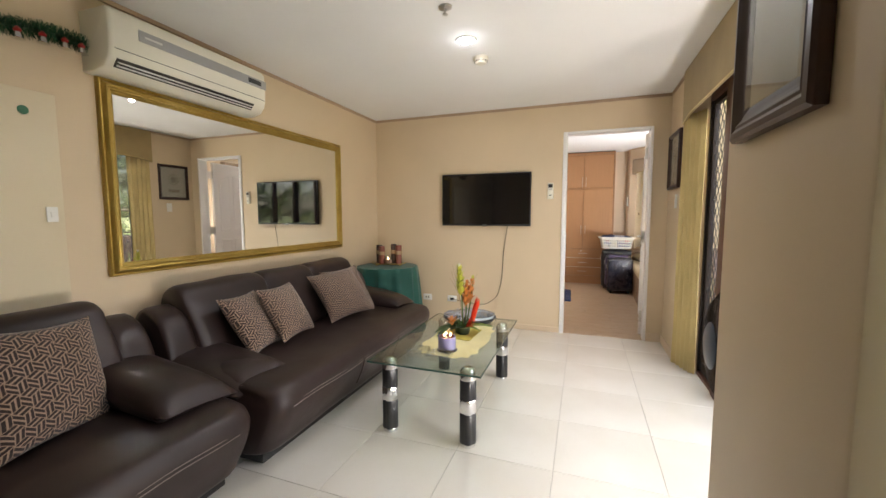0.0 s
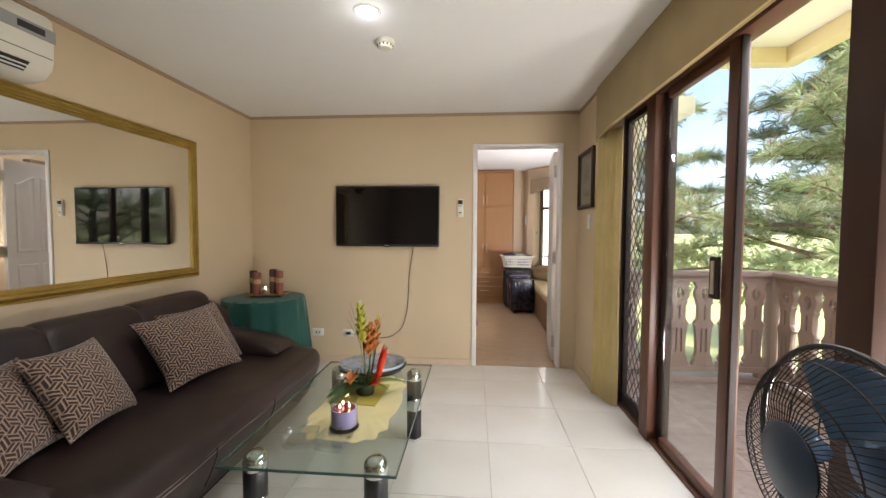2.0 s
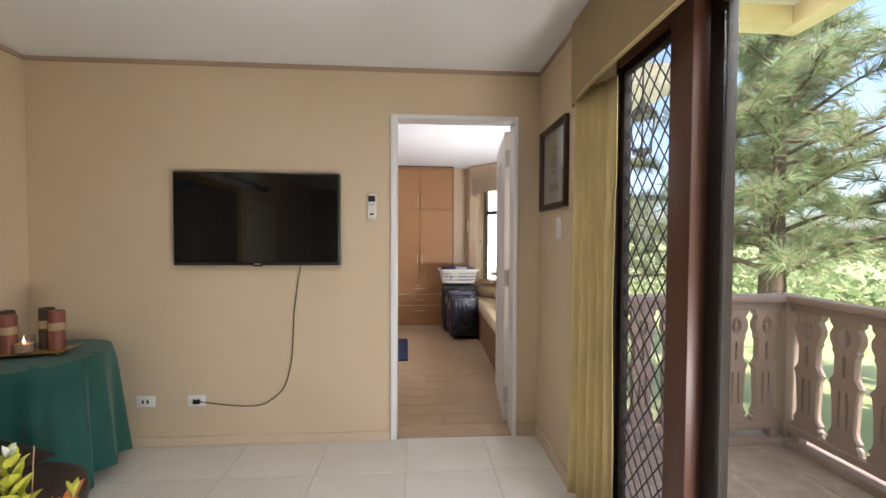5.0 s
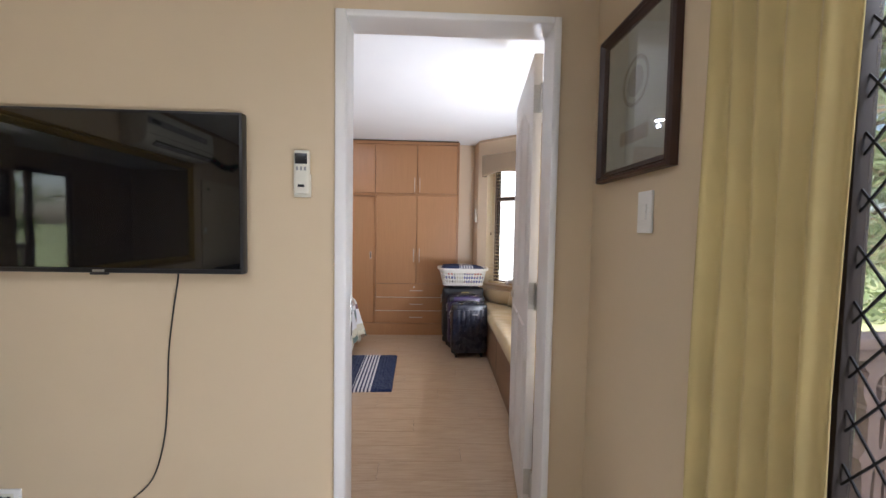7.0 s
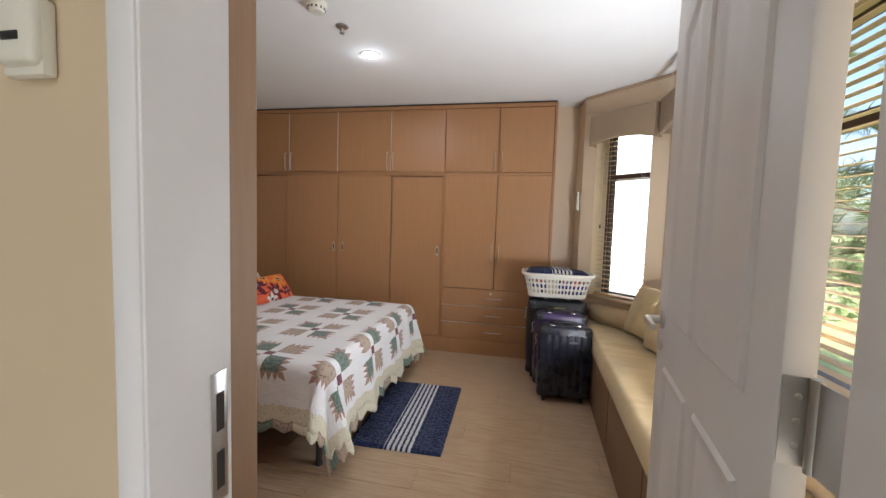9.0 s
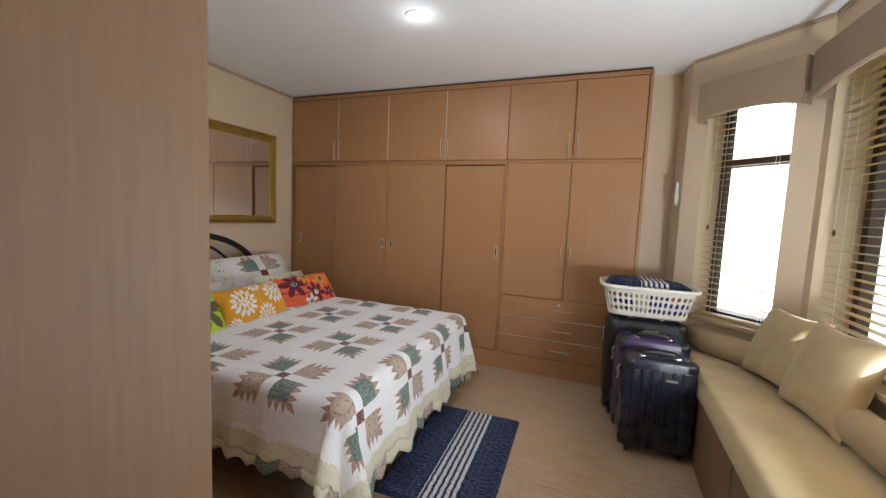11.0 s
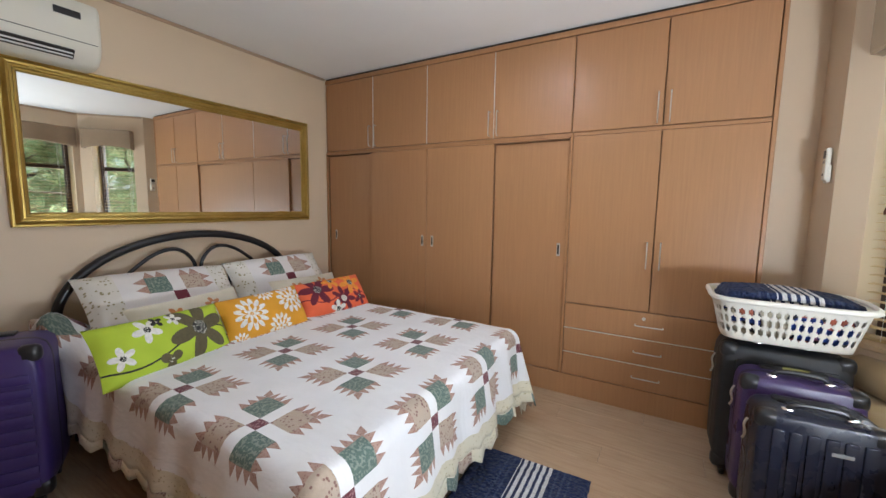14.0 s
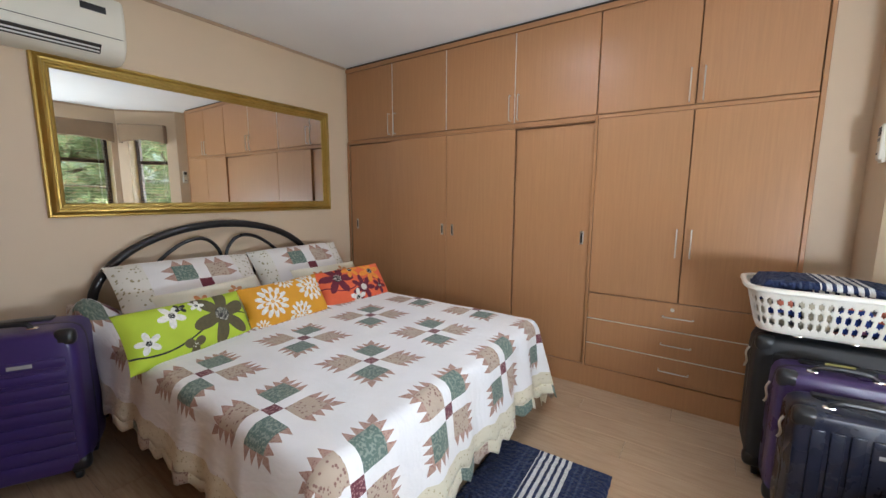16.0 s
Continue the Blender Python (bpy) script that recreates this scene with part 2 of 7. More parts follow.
def loft(rings, bm=None, closed=True, caps=True):
    """A skin over rings of points, one after the other."""
    bm = bm or bmesh.new()
    rows = [[bm.verts.new(p) for p in ring] for ring in rings]
    n = len(rows[0])
    for a, b in zip(rows, rows[1:]):
        for i in range(n if closed else n - 1):
            bm.faces.new((a[i], a[(i + 1) % n], b[(i + 1) % n], b[i]))
    if caps and closed:
        bm.faces.new(rows[0][::-1])
        bm.faces.new(rows[-1])
    return bm


def tube(points, r, n=8, bm=None, caps=True):
    """A round bar along points; r is one radius or one for each point."""
    pts = [Vector(p) for p in points]
    rs = r if hasattr(r, "__len__") else [r] * len(pts)
    rings, side = [], None
    for i, p in enumerate(pts):
        d = (pts[min(i + 1, len(pts) - 1)] - pts[max(i - 1, 0)]).normalized()
        if side is None:
            side = d.orthogonal().normalized()
        side = (side - d * side.dot(d)).normalized()
        up = d.cross(side)
        rings.append([p + rs[i] * (math.cos(a) * side + math.sin(a) * up) for a in (2 * math.pi * k / n for k in range(n))])
    return loft(rings, bm, caps=caps)


def turned(profile, n=24, at=(0, 0, 0), bm=None, caps=True):
    """A turned body from (radius, height) pairs."""
    rings = [[(at[0] + r * math.cos(2 * math.pi * k / n), at[1] + r * math.sin(2 * math.pi * k / n), at[2] + z) for k in range(n)] for r, z in profile]
    return loft(rings, bm, caps=caps)


def prism(poly, z0, z1, bm=None, r=0.0):
    tmp = loft([[(x, y, z0) for x, y in poly], [(x, y, z1) for x, y in poly]])
    if r:
        bmesh.ops.bevel(tmp, geom=tmp.edges[:], offset=r, segments=2, profile=0.5, affect="EDGES", clamp_overlap=True)
    return merge(bm, tmp)


def pierced(x0, x1, z0, z1, y0, y1, holes, bm=None):
    """A wall along x with openings (x0, x1, z0, z1)."""
    xs = sorted({x0, x1, *[h[0] for h in holes], *[h[1] for h in holes]})
    for a, b in zip(xs, xs[1:]):
        z = z0
        for h in sorted((h for h in holes if h[0] <= a and h[1] >= b), key=lambda h: h[2]):
            if h[2] > z + 1e-6:
                bm = box((a, y0, z), (b, y1, h[2]), bm=bm)
            z = h[3]
        if z < z1 - 1e-6:
            bm = box((a, y0, z), (b, y1, z1), bm=bm)
    bmesh.ops.remove_doubles(bm, verts=bm.verts[:], dist=1e-5)
    return bm


def puff(w, h, t, n=22, power=2.6, pinch=0.06, wrinkle=0.004, seed=1):
    """A stuffed cushion of w by h, t thick, lying in the xy plane, with a map in metres."""
    bm = bmesh.new()
    uv = bm.loops.layers.uv.new("UVMap")
    for sgn in (1, -1):
        grid = []
        for j in range(n + 1):
            row = []
            for i in range(n + 1):
                u, v = 2 * i / n - 1, 2 * j / n - 1
                e = max(0.0, (1 - abs(u) ** power) * (1 - abs(v) ** power)) ** 0.5
                bow = 1 - pinch * (1 - u * u) * abs(v) ** 3, 1 - pinch * (1 - v * v) * abs(u) ** 3
                x, y = u * w / 2 * bow[1], v * h / 2 * bow[0]
                z = sgn * t / 2 * e + e * wrinkle * noise.noise((x * 14 + seed, y * 14, sgn * 3.0))
                row.append((bm.verts.new((x, y, z)), (u * w / 2, v * h / 2)))
            grid.append(row)
        for j in range(n):
            for i in range(n):
                q = [grid[j][i], grid[j][i + 1], grid[j + 1][i + 1], grid[j + 1][i]]
                f = bm.faces.new([v for v, _ in q])
                for lp, (_, c) in zip(f.loops, q):
                    lp[uv].uv = c
    bmesh.ops.remove_doubles(bm, verts=bm.verts[:], dist=1e-5)
    return bm

# ---- structure ----
CEIL = 2.39
solid("floor_living", box((-2.14, -1.72, -0.20), (1.262, 4.893, -0.003)), M_GROUT, "pale grout bed under polished cream floor tiles", "floor")
solid("floor_bedroom", box((-2.47, 4.895, -0.20), (1.92, 8.92, -0.003)), M_DARK, "dark underlay below pale oak laminate planks", "floor")
solid("ceiling", box((-2.50, -1.75, CEIL), (1.40, 5.0, CEIL + 0.15)), M_CEIL, "flat matt white living room ceiling", "ceiling")
solid("ceiling_bedroom", box((-2.50, 5.003, CEIL), (2.20, 8.95, CEIL + 0.15)), M_CEIL, "flat matt white bedroom ceiling", "ceiling")
solid("wall_west", box((-2.14, -1.72, 0), (-2.02, 4.885, CEIL)), M_WALL, "smooth warm beige painted living room wall", "wall")
solid("wall_south", box((-2.02, -1.72, 0), (1.38, -1.60, CEIL)), M_WALL, "plain warm beige painted wall", "wall")
solid("wall_east_back", box((1.26, 1.00, 0), (1.38, 1.143, CEIL), 0, 1, box((1.26, -0.35, 2.12), (1.38, 1.00, CEIL), 0, 1, box((1.26, -1.60, 0), (1.38, -0.35, CEIL)))), M_WALL, "plain warm beige painted wall", "wall")
solid("wall_column", box((0.643, 1.143, 0), (1.38, 1.572, CEIL), 0.008), M_WALL, "beige painted column at the living room entrance", "wall")
solid("wall_east", box((1.257, 1.572, 0), (1.38, 1.66, CEIL)), M_WALL, "beige wall beside the sliding balcony door", "wall")
solid("wall_east_header", box((1.257, 1.66, 2.16), (1.38, 4.15, CEIL)), M_WALL, "beige lintel over the sliding balcony door", "wall")
solid("wall_east_corner", prism([(1.13, 4.885), (1.13, 4.31), (1.252, 4.15), (1.305, 4.15), (1.305, 4.885)], 0, CEIL), M_WALL, "warm beige painted wall pier beside the curtain", "wall")
DOOR_L, DOOR_R, DOOR_H = 0.190, 0.972, 2.088
solid("wall_north", pierced(-2.14, 1.38, 0, CEIL, 4.885, 5.0, [(DOOR_L, DOOR_R, -0.001, DOOR_H)]), M_WALL,
      "warm beige painted wall with a bedroom doorway", "wall")
solid("wall_bedroom_west", box((-2.47, 5.0, 0), (-2.35, 8.92, CEIL)), M_WALL_BED, "warm beige painted bedroom wall", "wall")
solid("wall_bedroom_north", box((-2.35, 8.80, 0), (0.875, 8.92, CEIL)), M_WALL_BED, "plain beige wall behind the wardrobe", "wall")
solid("wall_bedroom_nook", prism([(0.875, 8.405), (1.094, 8.415), (1.112, 8.164), (1.30, 8.36), (1.30, 8.92), (0.875, 8.92)], 0, CEIL),
      M_WALL_BED, "narrow beige wall between wardrobe and bay window", "wall")

# bay: the inner faces run A, B, C, D
A, B, C, D = Vector((1.112, 8.164)), Vector((1.632, 7.644)), Vector((1.632, 5.50)), Vector((1.25, 5.0))
WIN_Z0, WIN_Z1 = 0.66, 2.12


def bay_wall(name, p, q, holes, thick=0.25):
    d = q - p
    ang = math.degrees(math.atan2(d.y, d.x))
    bm = pierced(0, d.length, 0, CEIL, 0, thick, holes)
    ob = solid(name, bm, M_WALL_BED, "beige bay wall with a deep window opening", "wall")
    ob.matrix_world = pose(p.x, p.y, 0, 0, 0, ang)
    return ob


bay_wall("wall_bay_oblique", A, B, [(0.135, 0.605, WIN_Z0, WIN_Z1)])
bay_wall("wall_bay", B, C, [(0.07, 0.83, WIN_Z0, WIN_Z1), (1.05, 1.80, WIN_Z0, WIN_Z1)])
bay_wall("wall_bay_end", C, D, [])
solid("wall_bay_corner", prism([(B.x, B.y), (B.x + 0.177, B.y + 0.177), (B.x + 0.25, B.y)], 0, CEIL), M_WALL_BED, "beige corner of the bay", "wall")
solid("wall_bay_corner_far", prism([(C.x, C.y), (C.x + 0.25, C.y), (C.x + 0.19, C.y - 0.16)], 0, CEIL), M_WALL_BED, "beige corner of the bay", "wall")

# thin cornice strips with their shadow line put into the dark colour, and baseboards
def strip(name, boxes, mat, label, cat):
    bm = None
    for lo, hi in boxes:
        bm = box(lo, hi, 0.003, 1, bm)
    return solid(name, bm, mat, label, cat)


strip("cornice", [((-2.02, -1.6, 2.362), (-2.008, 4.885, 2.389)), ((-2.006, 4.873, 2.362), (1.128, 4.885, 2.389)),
                  ((1.118, 4.315, 2.362), (1.130, 4.870, 2.389))], M_CORNICE_SHADE, "thin cornice strip coloured as a brown shadow line under the ceiling", "trim")
strip("cornice_bedroom", [((-2.35, 5.64, 2.368), (-2.340, 8.18, 2.389))], M_CORNICE_SHADE, "thin cornice strip coloured as a brown shadow line under the ceiling", "trim")
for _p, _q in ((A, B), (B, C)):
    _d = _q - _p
    _ob = strip("cornice_bay", [((0.012, -0.012, 2.366), (_d.length - 0.012, -0.001, 2.389))], M_CORNICE_SHADE, "thin cornice strip coloured as a brown shadow line round the bay", "trim")
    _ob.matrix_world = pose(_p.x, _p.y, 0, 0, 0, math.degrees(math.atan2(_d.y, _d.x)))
strip("baseboard", [((-2.018, 4.872, 0.0), (0.158, 4.884, 0.058)), ((0.998, 4.872, 0.0), (1.116, 4.884, 0.085)), ((1.117, 4.312, 0.0), (1.129, 4.884, 0.085))],
      M_TRIM, "low beige painted baseboard", "trim")


# ---- bedroom doorway ----
def doorway():
    d = thing("door_1", (DOOR_R, 5.0, 0), "white panelled bedroom door standing open, with steel hinges", "door")
    d["kind"] = "structure"
    ox, oy = DOOR_R, 5.0

    def lb(lo, hi, r=0.004, bm=None):
        return box((lo[0] - ox, lo[1] - oy, lo[2]), (hi[0] - ox, hi[1] - oy, hi[2]), r, 2, bm)
    for nm, lo, hi in (("casing", (0.160, 4.868, 0), (0.199, 4.886, 2.098)), ("casing", (0.958, 4.868, 0), (0.986, 4.886, 2.098)),
                       ("casing", (0.199, 4.868, 2.074), (0.958, 4.886, 2.098))):
        part(nm, lb(lo, hi, 0.005), M_WHITE, d)
    for lo, hi in (((DOOR_L - 0.004, 4.872, 0), (DOOR_L + 0.012, 5.002, 2.080)), ((DOOR_R - 0.012, 4.872, 0), (DOOR_R + 0.004, 5.002, 2.080)),
                   ((DOOR_L + 0.012, 4.872, 2.073), (DOOR_R - 0.012, 5.002, 2.087))):
        part("jamb", lb(lo, hi, 0.002), M_WHITE, d)
    # strike plate in the latch jamb
    sp = part("strike_plate", lb((DOOR_L + 0.012, 4.962, 0.86), (DOOR_L + 0.0145, 4.992, 1.05), 0.001), M_STEEL, d, "steel strike plate")
    for z in (0.88, 0.965):
        part("slot", lb((DOOR_L + 0.013, 4.970, z), (DOOR_L + 0.0152, 4.984, z + 0.055), 0), M_DARK, sp)
    # leaf, hinged at the right jamb and swung a little past square
    ang = radians(82.5)
    ux, uy = Vector((math.cos(ang), math.sin(ang), 0)), Vector((-math.sin(ang), math.cos(ang), 0))
    turn = Matrix(((ux.x, uy.x, 0, 0.008), (ux.y, uy.y, 0, 0.076), (0, 0, 1, 0), (0, 0, 0, 1)))
    W, T = 0.748, 0.038
    bm = box((0, 0, 0.008), (W, T, 2.060), 0.003)
    leaf = part("leaf", merge(None, bm, turn), M_WHITE, d)
    for s in (T + 0.0005, -0.0005):
        up = 1 if s > 0 else -1
        for x0, x1, z0, z1, arch in ((0.10, 0.335, 0.20, 0.88, 0), (0.39, 0.625, 0.20, 0.88, 0), (0.10, 0.335, 1.02, 1.80, 0.10), (0.39, 0.625, 1.02, 1.80, -0.10)):
            poly = [(x0, z0), (x1, z0)]
            n = 8
            for k in range(n + 1):
                f = k / n
                rise = abs(arch) * (0.5 - 0.5 * math.cos(math.pi * ((1 - f) if arch > 0 else f))) if arch else 0
                poly.append((x1 + (x0 - x1) * f, z1 + rise))
            cx, cz = (x0 + x1) / 2, (z0 + z1) / 2

            def ring(k, dep):
                return [(cx + (x - cx) * (1 - k / (x1 - x0) * 2), s + up * dep, cz + (z - cz) * (1 - k / (z1 - z0) * 2)) for x, z in poly]
            pm = loft([ring(0, 0.0), ring(0.008, 0.007), ring(0.016, 0.007), ring(0.026, 0.0015), ring(0.045, 0.0015), ring(0.065, 0.006)], caps=False)
            pm.faces.new([v for v in pm.verts[-len(poly):]])
            part("panel", merge(None, pm, turn), M_WHITE, leaf, smooth=30)
    # lever handles and plates
    hm = None
    for s, up in ((T, 1), (0.0, -1)):
        hm = turned([(0.026, 0), (0.026, 0.006), (0.012, 0.010), (0.010, 0.045), (0.001, 0.046)], 16, bm=None)
        hm = merge(None, hm, Matrix.Translation((W - 0.06, s, 1.0)) @ Matrix.Rotation(radians(-90 * up), 4, "X"))
        tube([(W - 0.06, s + up * 0.042, 1.0), (W - 0.10, s + up * 0.046, 1.002), (W - 0.17, s + up * 0.044, 1.0)], [0.011, 0.010, 0.008], 10, hm)
        part("lever_handle", merge(None, hm, turn), M_STEEL, leaf, "brushed steel lever handle")
        lk = turned([(0.022, 0), (0.022, 0.008), (0.014, 0.012), (0.001, 0.013)], 16)
        part("lock_cylinder", merge(None, lk, turn @ Matrix.Translation((W - 0.06, s, 0.93)) @ Matrix.Rotation(radians(-90 * up), 4, "X")), M_STEEL, leaf)
    for z in (0.20, 1.03, 1.87):
        hb = turned([(0.007, -0.06), (0.007, 0.06)], 10, (0.001, 0.064, z))
        hinge = part("hinge", hb, M_STEEL, d, "steel butt hinge")
        part("hinge_leaf", box((-0.001, -0.002, z - 0.058), (0.0015, 0.060, z + 0.058)), M_STEEL, hinge)
        bmh = box((-0.0022, 0.001, z - 0.058), (0.0, T - 0.002, z + 0.058))
        part("hinge_leaf", merge(None, bmh, turn), M_STEEL, hinge)
        for dz in (-0.032, 0.0, 0.032):
            part("screw", merge(None, turned([(0.0045, 0), (0.003, 0.0015), (0.0005, 0.0016)], 8), turn @ Matrix.Translation((-0.0022, 0.019, z + dz)) @ Matrix.Rotation(radians(-90), 4, "Y")), M_STEEL, hinge)


doorway()


# ---- sliding balcony door ----
def sliding_door():
    x0, x1 = 1.257, 1.335
    d = thing("door_2", (x0, 3.25, 0), "dark brown sliding glass balcony door with a diamond security screen", "door")
    d["kind"] = "structure"

    def p(name, lo, hi, mat, r=0.004, parent=d, label=""):
        return part(name, box((lo[0] - x0, lo[1] - 3.25, lo[2]), (hi[0] - x0, hi[1] - 3.25, hi[2]), r), mat, parent, label)
    p("frame_head", (x0 - 0.004, 1.662, 2.10), (x1 + 0.02, 4.148, 2.158), M_BROWN_FRAME)
    p("sill_track", (x0 - 0.006, 1.662, -0.004), (x1 + 0.03, 4.148, 0.022), M_BROWN_FRAME)
    p("frame_jamb", (x0 - 0.003, 4.132, 0.022), (x0 + 0.05, 4.147, 2.10), M_BLACK_FRAME)
    p("stile", (x0 - 0.003, 2.330, 0.024), (x0 + 0.055, 2.440, 2.098), M_DARK_BROWN)
    p("stile", (x0 + 0.008, 1.705, 0.024), (x0 + 0.055, 1.770, 2.098), M_BROWN_FRAME)
    p("rail", (x0 + 0.012, 1.771, 0.026), (x0 + 0.050, 2.329, 0.075), M_BROWN_FRAME)
    p("rail", (x0 + 0.012, 1.771, 2.045), (x0 + 0.050, 2.329, 2.098), M_BROWN_FRAME)
    p("frame_jamb", (x0 - 0.003, 1.662, 0.022), (x1 + 0.02, 1.703, 2.10), M_BROWN_FRAME)
    g = p("pane", (x0 + 0.028, 1.765, 0.07), (x0 + 0.034, 2.335, 2.05), M_GLASS, 0)
    g.visible_shadow = False
    # fixed screen panel
    p("stile", (x0 + 0.012, 4.10, 0.03), (x0 + 0.05, 4.131, 2.098), M_BLACK_FRAME)
    p("stile", (x0 + 0.012, 3.735, 0.03), (x0 + 0.05, 3.757, 2.098), M_BLACK_FRAME)
    p("screen_rail", (x0 + 0.012, 3.757, 0.03), (x0 + 0.05, 4.10, 0.10), M_BLACK_FRAME)
    p("screen_rail", (x0 + 0.012, 3.757, 2.06), (x0 + 0.05, 4.10, 2.098), M_BLACK_FRAME)
    bm = bmesh.new()
    y0, y1, z0, z1, sx, sz = 3.757 - 3.25, 4.10 - 3.25, 0.10, 2.06, 0.073, 0.102
    for s in (1, -1):
        k = -40
        while k < 40:
            # a wire along y*s/sx - z/sz = k, cut to the opening
            ya, yb = y0, y1
            za, zb = ((ya - y0) * s / sx - k) * sz + z0, ((yb - y0) * s / sx - k) * sz + z0
            lo, hi = (za, zb) if za < zb else (zb, za)
            if hi > z0 and lo < z1:
                def at(z):
                    return y0 + s * sx * ((z - z0) / sz + k)
                a, b = max(lo, z0), min(hi, z1)
                tube([(0.03, at(a), a), (0.03, at(b), b)], 0.0028, 4, bm)
            k += 1
    part("diamond_screen", bm, paint("matt_black_wire", (0.010, 0.010, 0.011), 0.8, 0.1, 0), d, "black diamond mesh security screen")
    net = p("insect_net", (x0 + 0.040, 3.757, 0.10), (x0 + 0.0405, 4.10, 2.06), M_NET, 0, d, "fine grey insect net behind the diamonds")
    net.visible_shadow = False
    # broad middle post and glazed panel
    p("post", (x0 - 0.02, 3.615, 0.0), (x0 + 0.05, 3.733, 2.10), M_BROWN_FRAME)
    p("stile", (x0 + 0.035, 3.535, 0.024), (x0 + 0.070, 3.612, 2.098), M_BLACK_FRAME)
    p("stile", (x0 + 0.008, 2.934, 0.024), (x0 + 0.055, 3.000, 2.098), M_BROWN_FRAME)
    p("stile", (x0 + 0.010, 2.921, 0.024), (x0 + 0.040, 2.933, 2.098), M_BLACK_FRAME)
    p("rail", (x0 + 0.012, 3.001, 0.026), (x0 + 0.050, 3.534, 0.075), M_BROWN_FRAME)
    p("rail", (x0 + 0.012, 3.001, 2.045), (x0 + 0.050, 3.534, 2.098), M_BROWN_FRAME)
    g = p("pane", (x0 + 0.028, 2.996, 0.07), (x0 + 0.034, 3.54, 2.05), M_GLASS, 0)
    g.visible_shadow = False
    # pull handle
    h = part("pull_handle", box((-0.012, 2.996 - 3.25, 0.985), (0.006, 3.056 - 3.25, 1.175), 0.004), M_BLACK_FRAME, d, "black pull handle with a steel plate")
    part("grip_plate", box((-0.015, 3.016 - 3.25, 1.005), (-0.010, 3.042 - 3.25, 1.155), 0.002), M_STEEL, h)


sliding_door()


def balcony_window():
    """Fixed glazing south of the column, seen only in reflections."""
    d = thing("window_4", (1.30, 0.325, 0), "tall brown framed fixed window onto the balcony", "window")
    d["kind"] = "structure"
    for y0, y1 in ((-0.67, -0.615), (-0.04, 0.04), (0.615, 0.67)):
        part("frame", box((-0.03, y0, 0.0), (0.03, y1, 2.115), 0.004), M_BROWN_FRAME, d)
    for a, b in ((-0.613, -0.042), (0.042, 0.613)):
        for z0, z1 in ((0.0, 0.07), (2.05, 2.115)):
            part("rail", box((-0.028, a, z0), (0.028, b, z1), 0.004), M_BROWN_FRAME, d)
        g = part("pane", box((-0.003, a - 0.001, 0.068), (0.003, b + 0.001, 2.052)), M_GLASS, d, smooth=None)
        g.visible_shadow = False


balcony_window()

# valance over the balcony door and the curtain beside it
def cloth_mat(name, c, rough=0.85, weave=900.0, vary=0.12, sheen=0.2, thin=0.0):
    k = Mat(name, rough)
    k.b.inputs["Sheen Weight"].default_value = sheen
    n = k.noise(3.0, 4)
    w = k.noise(weave, 1)
    k.color(k.mix(k.ramp(n, 0.3, 0.7), [x * (1 - vary) for x in c], [min(1, x * (1 + vary)) for x in c]))
    k.bump(w, 0.25, 0.0008)
    if thin:
        k.b.inputs["Transmission Weight"].default_value = thin
        k.b.inputs["Roughness"].default_value = 1.0
    return k.m


M_VALANCE = cloth_mat("olive_valance_cloth", (0.36, 0.265, 0.115))
M_CURTAIN = cloth_mat("yellow_curtain_cloth", (0.60, 0.47, 0.20))
M_SEATCLOTH = cloth_mat("cream_seat_cloth", (0.52, 0.40, 0.215))
M_BAYVALANCE = cloth_mat("taupe_valance_cloth", (0.29, 0.205, 0.125))
M_TAN = cloth_mat("tan_upholstery", (0.46, 0.34, 0.19))
M_GREEN = cloth_mat("bottle_green_cloth", (0.009, 0.088, 0.066), 0.75)


def valance_panel(y0, y1, z0, z1, x):
    """A padded box with a gently curved lower edge that drops at its ends."""
    n = 28
    rings = []
    for k in range(n + 1):
        y = y0 + (y1 - y0) * k / n
        e = min(y - y0, y1 - y)
        zb = z0 - 0.045 * max(0.0, 1 - e / 0.30) ** 2
        rings.append([(x, y, zb), (x - 0.010, y, zb + 0.008), (x - 0.012, y, z1), (x + 0.006, y, z1), (x + 0.006, y, zb)])
    return loft(rings)


vt = thing("valance", (0, 0, 0), "olive brown fabric valance above the balcony door", "valance")
part("front_panel", valance_panel(1.60, 4.31, 2.018, 2.386, 1.116), M_VALANCE, vt)
part("end_panel", box((1.1225, 4.290, 1.98), (1.1285, 4.31, 2.386), 0.002, 1), M_VALANCE, vt)
part("piping", tube([(1.107, 1.60 + 2.71 * k / 28, 2.023 - 0.045 * max(0.0, 1 - min(2.71 * k / 28, 2.71 - 2.71 * k / 28) / 0.30) ** 2) for k in range(29)], 0.004, 6), M_CURTAIN, vt, "pale piped lower edge")


def curtain(name, x, slant, y0, y1, z0, z1, folds, amp, label):
    n, rows = folds * 10, 6
    rings = []
    for j in range(rows + 1):
        f = j / rows
        z = z1 + (z0 - z1) * f
        ring = []
        for k in range(n + 1):
            u = k / n
            a = amp * (0.55 + 0.45 * f)
            ring.append((x - slant * u + a * math.sin(2 * math.pi * folds * u + 0.6 * math.sin(5 * u)) + 0.004 * math.sin(9 * f + 7 * u), y0 + (y1 - y0) * u + 0.01 * math.sin(3 * f + 4 * u), z))
        rings.append(ring)
    bm = loft(rings, closed=False, caps=False)
    ob = tagged(new(name, mesh_from(bm, name, M_CURTAIN, 60)), label, "curtain")
    md = ob.modifiers.new("thick", "SOLIDIFY")
    md.thickness = 0.003
    return ob


